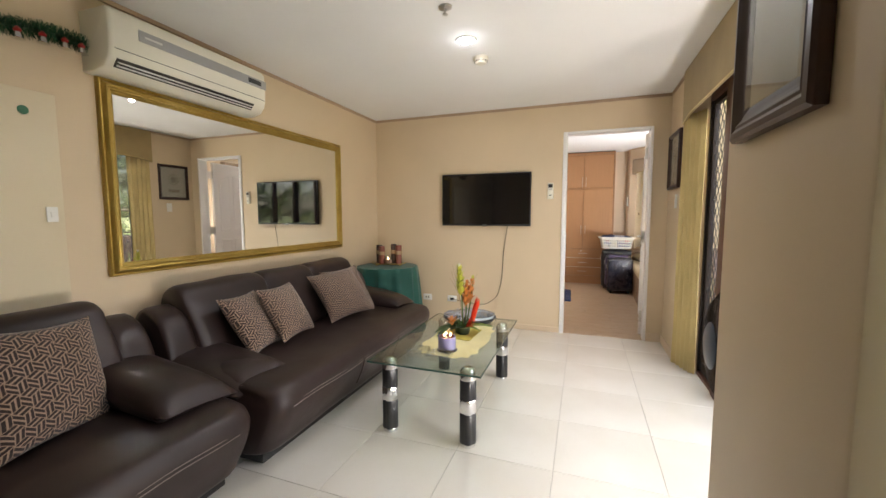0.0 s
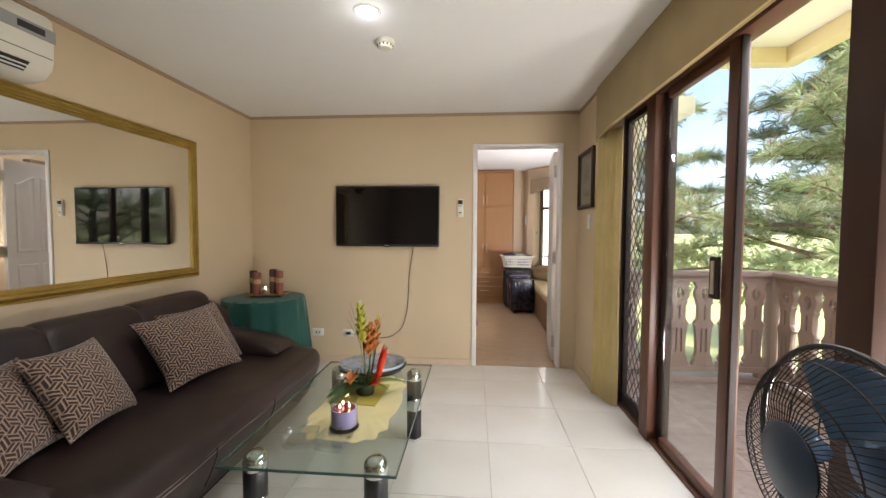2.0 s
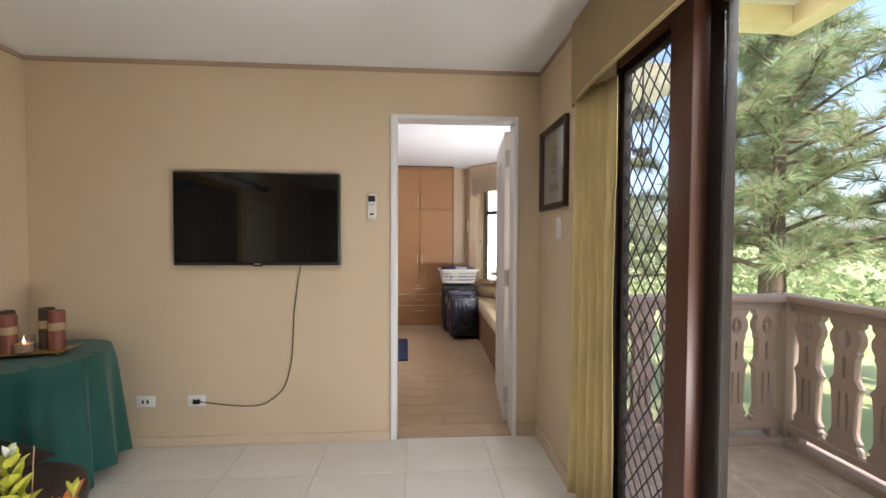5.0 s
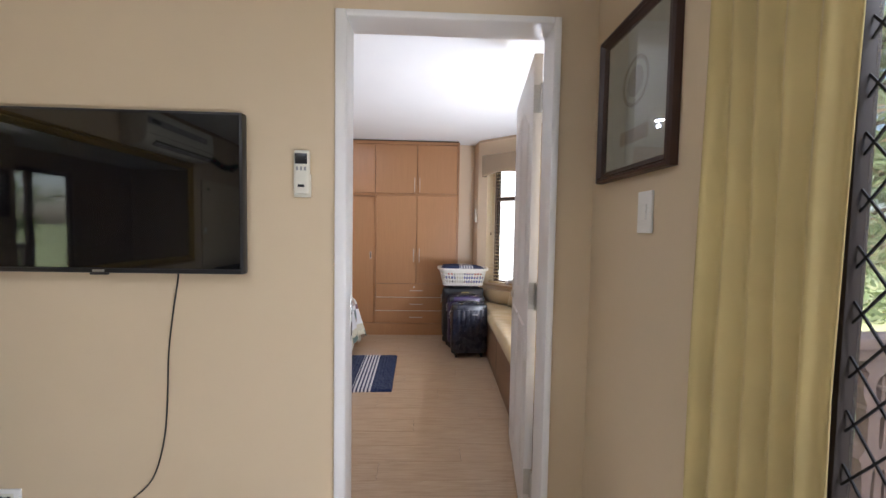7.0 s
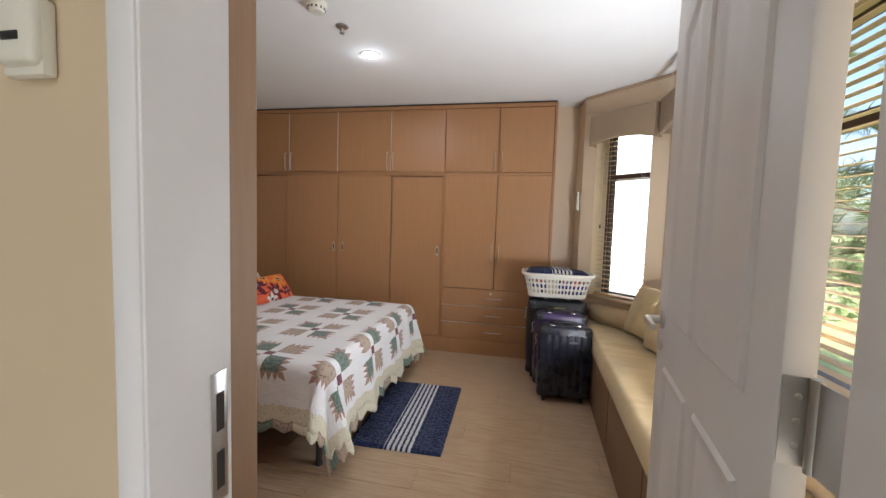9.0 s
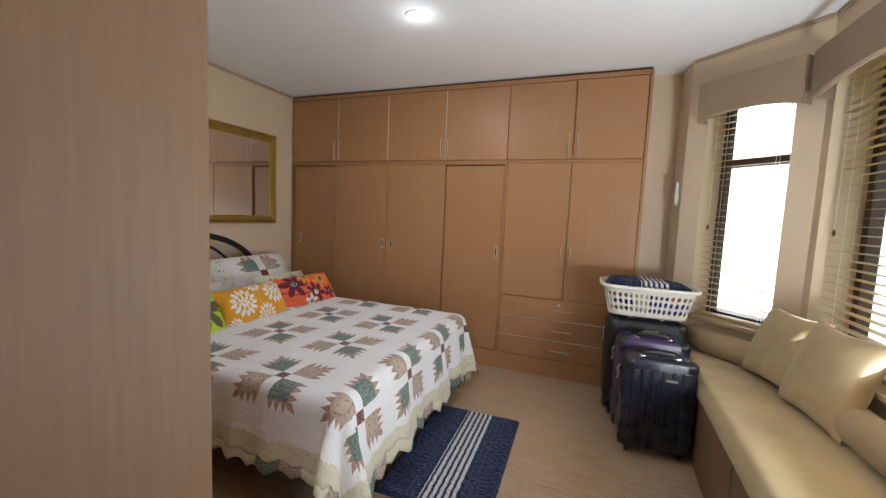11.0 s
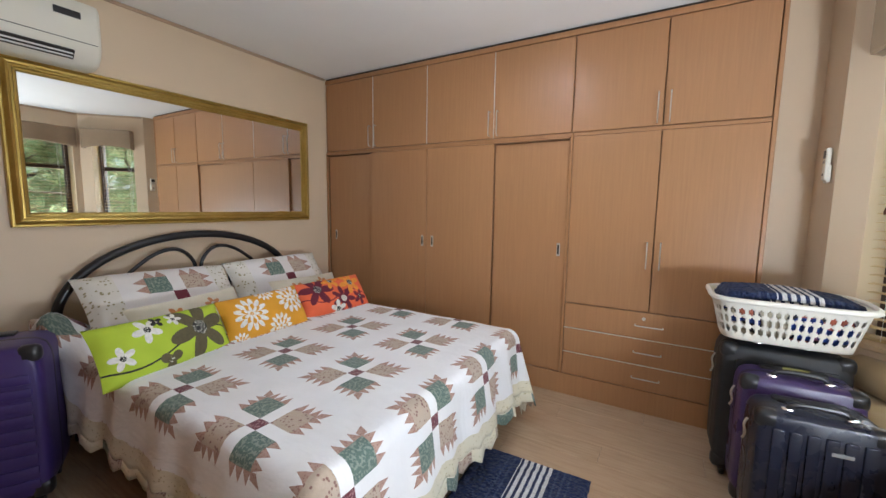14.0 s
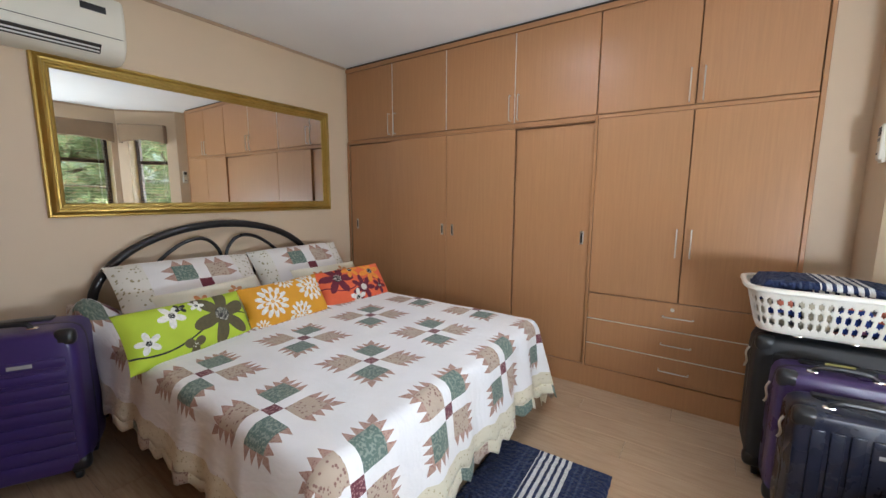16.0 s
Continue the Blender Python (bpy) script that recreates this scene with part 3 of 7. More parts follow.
curtain("curtain", 1.205, 0.095, 4.045, 4.275, 0.02, 2.03, 5, 0.016, "pleated yellow fabric curtain drawn beside the sliding door")


# ---- living room things ----
def gold_frame_mat():
    k = Mat("antique_gold", 0.36, 0.75)
    n, f = k.noise(5, 4), k.noise(120, 3)
    c = k.mix(k.ramp(n, 0.3, 0.7), (0.40, 0.27, 0.06), (0.52, 0.37, 0.10))
    k.color(k.mix(k.ramp(f, 0.55, 0.8) * 0.5, c, (0.22, 0.13, 0.03)))
    k.bump(f, 0.12, 0.001)
    return k.m


M_GOLD = gold_frame_mat()
M_MIRROR = Mat("mirror_silver", 0.0, 1.0).color((0.86, 0.87, 0.84)).m


def moulded_frame(w, h, fw, depth, profile):
    """A picture or mirror frame lying in the yz plane, face towards +x: profile is (inset 0 to 1, height 0 to 1) pairs."""
    rings = []
    for sy, sz in ((-1, -1), (1, -1), (1, 1), (-1, 1), (-1, -1)):
        rings.append([(depth * hgt, sy * (w / 2 - fw * i), sz * (h / 2 - fw * i)) for i, hgt in profile])
    return loft(rings, closed=True, caps=False)


FRAME_STEPS = [(0, 0), (0, 0.55), (0.06, 0.72), (0.16, 0.72), (0.20, 0.60), (0.30, 0.85), (0.42, 1.0), (0.55, 0.92), (0.60, 0.74), (0.72, 0.78), (0.80, 0.55), (0.90, 0.50), (1.0, 0.30), (1.0, 0)]


def wall_mirror(name, at, w, h, label):
    t = thing(name, at, label, "mirror")
    part("frame", moulded_frame(w, h, 0.072, 0.040, FRAME_STEPS), M_GOLD, t, "ribbed antique gold frame", smooth=25)
    part("mirror_glass", box((0.004, -w / 2 + 0.068, -h / 2 + 0.068), (0.011, w / 2 - 0.068, h / 2 - 0.068)), M_MIRROR, t, "plain silvered glass", smooth=None)
    return t


wall_mirror("wall_mirror", (-2.018, 3.037, 1.447), 2.125, 1.045, "wide wall mirror in a ribbed gold frame above the sofa")


def air_conditioner(name, at, w, label):
    t = thing(name, at, label, "air conditioner")
    prof = [(0.0, 0.0), (0.10, -0.004), (0.165, 0.012), (0.205, 0.055), (0.215, 0.095), (0.218, 0.20), (0.212, 0.275), (0.195, 0.296), (0.0, 0.300)]
    rings = []
    for y, k in ((-w / 2, 0.93), (-w / 2 + 0.006, 0.975), (-w / 2 + 0.02, 1.0), (w / 2 - 0.02, 1.0), (w / 2 - 0.006, 0.975), (w / 2, 0.93)):
        rings.append([(x * k, y, 0.15 + (z - 0.15) * (0.5 + k / 2)) for x, z in prof])
    part("body", loft(rings), M_CREAM_PLASTIC, t, "cream plastic casing")
    tilt = Matrix.Translation((0.190, 0, 0.036)) @ Matrix.Rotation(radians(42), 4, "Y")
    part("outlet", merge(None, box((-0.008, -w / 2 + 0.035, -0.022), (0.006, w / 2 - 0.11, 0.026)), tilt), M_DARK, t, "dark air outlet")
    for dz in (-0.008, 0.010):
        part("louvre", merge(None, box((0.004, -w / 2 + 0.04, dz - 0.0025), (0.016, w / 2 - 0.115, dz + 0.0025), 0.002), tilt), M_WHITE_PLASTIC, t)
    part("panel_seam", box((0.2172, -w / 2 + 0.02, 0.098), (0.2195, w / 2 - 0.02, 0.1005)), M_DARK, t)
    return t


ac = air_conditioner("air_conditioner", (-2.018, 2.425, 1.972), 0.99, "cream split air conditioner with a grey stripe above the mirror")
M_GREY_PLASTIC = paint("grey_plastic", (0.33, 0.33, 0.32), 0.4, 0.05, 0)
part("stripe", box((0.2172, -0.36, 0.175), (0.2215, 0.492, 0.232), 0.002), M_GREY_PLASTIC, ac, "grey front stripe")
part("display", box((0.2215, 0.335, 0.190), (0.2235, 0.445, 0.220), 0.001), M_BLACK_PLASTIC, ac, "small black display")
part("name_bar", box((0.2215, -0.33, 0.198), (0.2222, -0.24, 0.208)), M_STEEL, ac)


def television():
    t = thing("television", (-0.650, 4.884, 1.423), "black wall-mounted flat television with a trailing cable", "television")
    w, h = 0.996, 0.573
    part("housing", box((-w / 2, -0.052, -h / 2), (w / 2, -0.012, h / 2), 0.008), M_BLACK_PLASTIC, t)
    scr = Mat("television_screen", 0.03, spec=1.0)
    scr.color((0.004, 0.004, 0.005))
    part("screen", box((-w / 2 + 0.011, -0.0545, -h / 2 + 0.020), (w / 2 - 0.011, -0.0515, h / 2 - 0.011)), scr.m, t, "dark glossy screen", smooth=None)
    part("bezel", box((-w / 2 + 0.004, -0.0555, -h / 2 + 0.002), (w / 2 - 0.004, -0.0515, -h / 2 + 0.017), 0.002), M_BLACK_PLASTIC, t)
    part("logo_bar", box((-0.02, -0.057, -h / 2 + 0.005), (0.02, -0.0552, -h / 2 + 0.013)), M_STEEL, t)
    part("standby_lens", box((-0.03, -0.057, -h / 2 - 0.006), (0.03, -0.044, -h / 2 + 0.002), 0.003), M_BLACK_PLASTIC, t)
    part("wall_bracket", box((-0.2, -0.012, -0.15), (0.2, 0.0, 0.15), 0.002), M_STEEL, t)
    pts = [(0.245, -0.02, -h / 2 + 0.02), (0.245, -0.010, -0.30), (0.225, -0.008, -0.42), (0.205, -0.008, -0.58), (0.198, -0.008, -0.74), (0.185, -0.008, -0.90), (0.15, -0.009, -1.04),
           (0.10, -0.010, -1.11), (0.02, -0.011, -1.165), (-0.07, -0.011, -1.178), (-0.18, -0.011, -1.172), (-0.30, -0.012, -1.155), (-0.372, -0.018, -1.140)]
    part("cable", tube(smooth_path(pts, 4), 0.0028, 6), M_BLACK_PLASTIC, t, "thin black cable")
    part("plug", box((-0.408, -0.034, -1.152), (-0.368, -0.012, -1.126), 0.006), M_BLACK_PLASTIC, t)


def smooth_path(pts, n):
    pts = [Vector(p) for p in pts]
    out = []
    for i in range(len(pts) - 1):
        a, b, c, d = pts[max(i - 1, 0)], pts[i], pts[i + 1], pts[min(i + 2, len(pts) - 1)]
        for k in range(n):
            u = k / n
            out.append(0.5 * ((2 * b) + (c - a) * u + (2 * a - 5 * b + 4 * c - d) * u * u + (3 * b - a - 3 * c + d) * u ** 3))
    return out + [pts[-1]]


television()


# -- leather seating --
def leather_ring(profile, y, k, cx, cz):
    return [(cx + (x - cx) * k, y, cz + (z - cz) * k) for x, z in profile]


def leather_body(profile, y0, y1, rnd, cx, cz, n=14, sag=0.0):
    """A stuffed body of constant section along y with rounded ends."""
    prof = [(p.x, p.z) for p in smooth_path([(x, 0, z) for x, z in profile] + [(profile[0][0], 0, profile[0][1])], 4)[:-1]]
    rings = []
    stops = [(0, 0.88), (0.08, 0.925), (0.25, 0.966), (0.55, 0.992), (1.0, 1.0)]
    ys = [(y0 + rnd * f, k) for f, k in stops]
    ys += [(y0 + rnd + (y1 - y0 - 2 * rnd) * i / n, 1.0) for i in range(1, n)]
    ys += [(y1 - rnd * f, k) for f, k in stops[::-1]]
    for y, k in ys:
        ring = leather_ring(prof, y, k, cx, cz)
        ring = [(x + 0.006 * noise.noise((x * 5, y * 5, z * 5)), yy, z + 0.008 * noise.noise((x * 4, yy * 4, 3 + z * 4))) for x, yy, z in ring]
        rings.append(ring)
    return loft(rings)


def arm_pad(y, w, seed, flare, drop=0.0):
    """A flat wedge-shaped arm pillow that leans outwards and droops at the front."""
    bm = puff(0.78, w, 0.165 - drop, 16, 3.4, 0.05, 0.006, seed)
    m = Matrix.Translation((0.46, y, 0.475 - drop * 0.8)) @ Matrix.Rotation(radians(7), 4, "Y") @ Matrix.Rotation(radians(flare), 4, "X")
    return merge(None, bm, m)


def sofa(name, y0, y1, cushions, label, front=0.98, low_arm=0.0):
    t = thing(name, (-2.0, (y0 + y1) / 2, 0), label, "sofa")
    h = (y1 - y0) / 2
    part("plinth", box((0.12, -h + 0.05, 0.0), (front - 0.09, h - 0.05, 0.05), 0.006), M_BLACK_PLASTIC, t, "black base strip")
    seat = [(0.10, 0.05), (0.60, 0.045), (front - 0.075, 0.05), (front + 0.0, 0.14), (front + 0.065, 0.29), (front + 0.055, 0.375), (front - 0.03, 0.415), (0.60, 0.425), (0.30, 0.415), (0.10, 0.40)]
    sm = leather_body(seat, -h, h, 0.12, 0.5, 0.23)
    part("seat", sm, M_LEATHER, t, smooth=60)
    # twin rows of stitching along the front
    for dz in (0.0, 0.016):
        pts = [(front + 0.069 - dz * 0.15, -h + 0.10 + (2 * h - 0.2) * i / 20, 0.305 + dz + 0.004 * math.sin(i * 0.9)) for i in range(21)]
        part("stitching", tube(pts, 0.0022, 5), M_STITCH, t, "pale stitched seam")
    for (a, b), (c, d) in zip(cushions, cushions[1:]):
        y = (b + c) / 2 - (y0 + y1) / 2
        path = [(front + 0.066, 0.330), (front + 0.069, 0.290), (front + 0.042, 0.215), (front + 0.006, 0.140)]
        part("seat_seam", tube(smooth_path([(x, y + 0.004 * math.sin(9 * x), z) for x, z in path], 4), 0.0032, 6), M_LEATHER, t, "raised leather seam")
    for (a, b) in cushions:
        prof = [(0.16, 0.40), (0.36, 0.40), (0.405, 0.46), (0.375, 0.56), (0.325, 0.66), (0.275, 0.745), (0.235, 0.820), (0.165, 0.850), (0.085, 0.825), (0.045, 0.74), (0.06, 0.55)]
        part("back_cushion", leather_body(prof, a - (y0 + y1) / 2, b - (y0 + y1) / 2, 0.09, 0.21, 0.62, 8), M_LEATHER, t, smooth=60)
    part("back_frame", box((0.03, -h + 0.02, 0.05), (0.14, h - 0.02, 0.70), 0.03, 3), M_LEATHER, t)
    for s in (-1, 1):
        bk = leather_body([(0.06, 0.05), (0.34, 0.05), (0.38, 0.30), (0.34, 0.55), (0.26, 0.70), (0.12, 0.745), (0.05, 0.6)], s * (h - 0.075) - 0.085, s * (h - 0.075) + 0.085, 0.05, 0.2, 0.4, 4)
        part("back_wing", bk, M_LEATHER, t, smooth=60)
        part("arm", arm_pad(s * (h - 0.14), 0.36, 3 + s, -6 * s, low_arm if s < 0 else 0.0), M_LEATHER, t, smooth=70)
        part("arm_base", merge(None, puff(0.72, 0.30, 0.13, 14, 3.4, 0.04, 0.004, 7 + s), Matrix.Translation((0.46, s * (h - 0.16), 0.415))), M_LEATHER, t, smooth=70)
    return t


M_STITCH = paint("stitching_thread", (0.19, 0.155, 0.14), 0.7, 0.1, 0)
sofa("sofa", 2.03, 4.02, [(2.18, 2.80), (2.78, 3.30), (3.28, 3.87)], "dark brown leather three-seat sofa against the mirror wall", low_arm=0.045)
sofa("loveseat", 0.42, 1.955, [(0.60, 1.20), (1.18, 1.80)], "dark brown leather two-seat sofa with pillow arms", front=0.93)


def tripod_weave_mat():
    """Nested three-armed strokes on a honeycomb, pale thread on dark brown."""
    k = Mat("tripod_weave_cloth", 0.9)
    u, v, _ = k.xyz("UV")
    s = 0.062
    x, y = u / s, v / s
    rx, ry = 1.0, 1.7320508

    def cell(ox, oy):
        gx = (x + ox).mod(rx) - rx / 2
        gy = (y + oy).mod(ry) - ry / 2
        return gx, gy, gx * gx + gy * gy
    ax, ay, ad = cell(0.0, 0.0)
    bx, by, bd = cell(rx / 2, ry / 2)
    pick = ad < bd
    px, py = bx + (ax - bx) * pick, by + (ay - by) * pick
    # three rhombs a cell, each filled with bars along one of its sides
    c1, c2 = py * 0.8660254 - px * 0.5, py * 0.8660254 + px * 0.5
    s0 = (px < 0.0) * (c1 > 0.0)
    s1 = (c1 < 0.0) * (c2 < 0.0)
    d = px.abs() * s0 + c1.abs() * s1 + c2.abs() * (1.0 - s0 - s1)
    stroke = ((d / 0.25 + 0.25).fract() < 0.40)
    w = k.noise(700, 2)
    base = k.mix(stroke, (0.016, 0.008, 0.007), (0.35, 0.235, 0.165))
    k.color(k.mix(k.ramp(w, 0.4, 0.75) * 0.35, base, (0.14, 0.09, 0.07)))
    k.b.inputs["Sheen Weight"].default_value = 0.25
    k.bump(w * 0.6 + stroke * 0.5, 0.4, 0.0015)
    return k.m


M_WEAVE = tripod_weave_mat()


def throw_cushion(name, at, rx, ry, rz, size, mat, label, group, h=None, t=0.13, seed=1):
    bm = puff(size, h or size, t, 26, 2.4, 0.10, 0.006, seed)
    ob = new(name, mesh_from(bm, name, mat, 60))
    ob.matrix_world = pose(*at, rx, ry, rz)
    return tagged(ob, label, "cushion", group)


SOFA_CUSH = "woven cushions on the sofas"
LBL_W = "square black and beige woven cushion"
# leaning cushions: local x runs along the sofa, local y up its back
def lean(name, x, y, z, back, spin, yaw, size, seed, label):
    bm = puff(size, size, 0.13, 26, 2.4, 0.10, 0.006, seed)
    ob = new(name, mesh_from(bm, name, M_WEAVE, 60))
    ob.matrix_world = Matrix.Translation((x, y, z)) @ Matrix.Rotation(radians(yaw), 4, "Z") @ Matrix(((0, 0, 1, 0), (1, 0, 0, 0), (0, 1, 0, 0), (0, 0, 0, 1))) \
        @ Matrix.Rotation(radians(-back), 4, "X") @ Matrix.Rotation(radians(spin), 4, "Z")
    return tagged(ob, label, "cushion", SOFA_CUSH)


lean("throw_cushion", -1.530, 1.48, 0.620, 17, -7, 21, 0.455, 1, LBL_W + " leaning on the loveseat")
lean("throw_cushion", -1.560, 2.488, 0.592, 34, -3, 18, 0.40, 2, LBL_W + " leaning on the sofa back")
lean("throw_cushion", -1.498, 2.713, 0.612, 31, -2, 11, 0.385, 3, LBL_W + " overlapping its neighbour on the sofa")
lean("throw_cushion", -1.463, 3.300, 0.622, 41, 5, -21, 0.445, 4, LBL_W + " beside the far sofa arm")
lean("throw_cushion", -1.540, 3.50, 0.610, 32, 3, -14, 0.42, 5, LBL_W + " tucked behind another cushion")


# -- glass coffee table --
M_GLASSEDGE = paint("green_glass_edge", (0.035, 0.085, 0.070), 0.16, 0.2, 0)
M_TABLEGLASS = pane_mat("green_edged_glass", (0.90, 0.955, 0.925))


def coffee_table():
    t = thing("coffee_table", (-0.42, 3.02, 0), "glass coffee table on fluted black and chrome legs", "coffee table")
    g = part("tabletop", box((-0.305, -0.555, 0.440), (0.335, 0.555, 0.450), 0.003), M_TABLEGLASS, t, "clear glass top with a green edge")
    for lo, hi in (((-0.3085, -0.5585, 0.4405), (0.3385, -0.5555, 0.4495)), ((-0.3085, 0.5555, 0.4405), (0.3385, 0.5585, 0.4495)),
                   ((-0.3085, -0.555, 0.4405), (-0.3055, 0.555, 0.4495)), ((0.3355, -0.555, 0.4405), (0.3385, 0.555, 0.4495))):
        part("ground_edge", box(lo, hi), M_GLASSEDGE, g, "dark green ground glass edge")
    for lx, ly in ((-0.235, -0.43), (0.235, -0.43), (-0.235, 0.50), (0.235, 0.50)):
        leg = part("leg", fluted(0.046, 0.02, 0.19, lx, ly), M_BLACK_PLASTIC, t, "fluted black column")
        part("upper_column", fluted(0.046, 0.265, 0.375, lx, ly), M_BLACK_PLASTIC, leg)
        part("chrome_band", fluted(0.047, 0.19, 0.265, lx, ly), M_CHROME, leg, "wavy chrome band")
        part("chrome_foot", fluted(0.044, 0.0, 0.02, lx, ly), M_CHROME, leg)
        part("chrome_cap", turned([(0.046, 0.375), (0.047, 0.400), (0.042, 0.422), (0.028, 0.436), (0.010, 0.440)], 20, (lx, ly, 0)), M_CHROME, leg, "domed chrome cap")


def fluted(r, z0, z1, cx, cy, lobes=5):
    n = lobes * 6
    ring = lambda z, k: [(cx + k * r * (0.86 + 0.14 * abs(math.cos(lobes * a / 2))) * math.cos(a), cy + k * r * (0.86 + 0.14 * abs(math.cos(lobes * a / 2))) * math.sin(a), z)
                         for a in (2 * math.pi * i / n for i in range(n))]
    return loft([ring(z0, 0.97), ring(z0 + 0.004, 1.0), ring((z0 + z1) / 2, 1.0), ring(z1 - 0.004, 1.0), ring(z1, 0.97)])


coffee_table()


# -- round side table under a green cloth --
def side_table():
    t = thing("side_table", (-1.70, 4.53, 0), "small round side table", "side table")
    part("tabletop", turned([(0.31, 0.65), (0.32, 0.655), (0.32, 0.676), (0.31, 0.682)], 32), M_VENEER, t)
    part("stem", turned([(0.05, 0.02), (0.03, 0.08), (0.025, 0.35), (0.04, 0.652)], 14), M_VENEER, t)
    part("foot", turned([(0.20, 0.0), (0.20, 0.012), (0.06, 0.03)], 24), M_VENEER, t)
    n, rows = 120, 16
    rings = []
    for j in range(rows + 1):
        f = j / rows
        ring = []
        for k in range(n):
            a = 2 * math.pi * k / n
            drop = max(0.0, f - 0.25) / 0.75
            fold = math.sin(13 * a + 1.1 * math.sin(2 * a)) + 0.45 * math.sin(23 * a + 1.0)
            r = 0.335 * min(1.0, f / 0.25) + (0.002 if f >= 0.25 else 0) + drop ** 0.55 * (0.040 + 0.034 * fold) * (0.65 + 0.35 * drop)
            hem = 0.055 + 0.035 * math.sin(4 * a + 0.7)
            z = 0.690 if f <= 0.25 else 0.690 - (0.690 - hem) * drop ** 1.05
            if 0.2 < f <= 0.30:
                z -= 0.004
            ring.append((r * math.cos(a), r * math.sin(a), z))
        rings.append(ring)
    bm = loft(rings[1:])
    for v in bm.verts:
        v.co.z = max(v.co.z, 0.012)
        v.co.x = max(v.co.x, -0.312)
        v.co.y = min(v.co.y, 0.345)
    ob = tagged(new("tablecloth", mesh_from(bm, "tablecloth", M_GREEN, 70)), "bottle green cloth draped in folds over the round table", "tablecloth")
    ob.matrix_world = pose(-1.70, 4.53, 0)


side_table()


# ---- bedroom built-ins ----
def pull(parent, x, y, z, length, vertical=True):
    """A slim bow handle on a face that looks to -y."""
    h = length / 2
    d = (0, 0, 1) if vertical else (1, 0, 0)
    P = lambda s, out: (x + d[0] * s, y - out, z + d[2] * s)
    bm = tube([P(-h, 0.0), P(-h, 0.024), P(-h + 0.012, 0.028), P(h - 0.012, 0.028), P(h, 0.024), P(h, 0.0)], 0.0037, 8)
    return part("handle", bm, M_STEEL, parent, "slim steel bow handle")


def wardrobe():
    W0, W1, F = -2.345, 0.880, 8.19
    cx = (W0 + W1) / 2
    t = thing("wardrobe", (cx, F, 0), "full-height orange brown veneer wardrobe with sliding doors and drawers", "wardrobe")

    def p(name, lo, hi, mat=M_VENEER, r=0.0025, parent=t, label=""):
        return part(name, box((lo[0] - cx, lo[1] - F, lo[2]), (hi[0] - cx, hi[1] - F, hi[2]), r, 1), mat, parent, label)
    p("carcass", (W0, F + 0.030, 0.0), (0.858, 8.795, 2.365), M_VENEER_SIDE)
    p("side_panel", (W1 - 0.02, F - 0.002, 0.0), (W1, 8.40, 2.372))
    p("top_shadow", (W0, F + 0.010, 2.372), (0.872, 8.395, 2.388), M_DARK)
    p("top_fascia", (W0, F - 0.002, 2.338), (W1 - 0.021, F + 0.028, 2.371))
    p("kick_board", (W0, F + 0.004, 0.0), (W1 - 0.021, F + 0.029, 0.145))
    p("shelf_edge", (W0, F + 0.002, 1.722), (W1 - 0.021, F + 0.029, 1.744))
    xs = [W0 + 0.004, -1.790, -1.247, -0.684, -0.140, 0.366, 0.856]
    for i in range(6):
        g = 0.0045
        d = p("upper_door", (xs[i] + g, F, 1.748), (xs[i + 1] - g * 0.2, F + 0.018, 2.333))
        # hinge-side handles meet in pairs
        hx = xs[i + 1] - 0.028 if i % 2 == 0 else xs[i] + 0.034
        pull(d, hx - cx, 0.0, 1.848, 0.165)
        if i in (1, 2, 3):
            p("edge_strip", (xs[i] + 0.0005, F - 0.001, 1.750), (xs[i] + 0.0035, F + 0.012, 2.331), M_WHITE_PLASTIC, 0, d, "pale edge strip")
    # sliding doors, front and back tracks
    sl = [(W0 + 0.03, -1.800, 0.018), (-1.806, -1.236, 0.000), (-1.232, -0.668, 0.000), (-0.664, -0.148, 0.022)]
    for i, (a, b, dy) in enumerate(sl):
        d = p("sliding_door", (a, F + dy - 0.010, 0.150), (b, F + dy + 0.008, 1.708 if dy < 0.01 else 1.700))
        hx = (a + 0.075, b - 0.035, a + 0.055, b - 0.045)[i]
        hh = part("finger_pull", box((hx - 0.011 - cx, dy - 0.0125, 0.945), (hx + 0.011 - cx, dy - 0.008, 1.030), 0.003), M_STEEL, d, "recessed steel finger pull")
        part("recess", box((hx - 0.006 - cx, dy - 0.0132, 0.955), (hx + 0.006 - cx, dy - 0.0123, 1.020), 0), M_DARK, hh)
    p("sliding_track", (W0, F - 0.012, 1.709), (-0.145, F + 0.026, 1.721))
    p("divider", (-0.1445, F - 0.006, 0.146), (-0.128, F + 0.028, 1.742))
    p("filler_strip", (W0, F - 0.004, 0.146), (W0 + 0.024, F + 0.006, 1.708))
    # right unit
    for a, b, hx in ((-0.126, 0.365, 0.334), (0.370, 0.857, 0.404)):
        d = p("lower_door", (a, F, 0.644), (b, F + 0.018, 1.720))
        pull(d, hx - cx, 0.0, 0.99, 0.155)
    kp = turned([(0.011, 0), (0.011, 0.003), (0.004, 0.004)], 12)
    part("key_plate", merge(None, kp, Matrix.Translation((0.345 - cx, 0.0, 0.600)) @ Matrix.Rotation(radians(90), 4, "X")), M_STEEL, t)
    for z0, z1 in ((0.474, 0.638), (0.308, 0.468), (0.150, 0.302)):
        d = p("drawer", (-0.126, F, z0), (0.857, F + 0.018, z1))
        pull(d, 0.375 - cx, 0.0, (z0 + z1) / 2 + 0.003, 0.15, False)
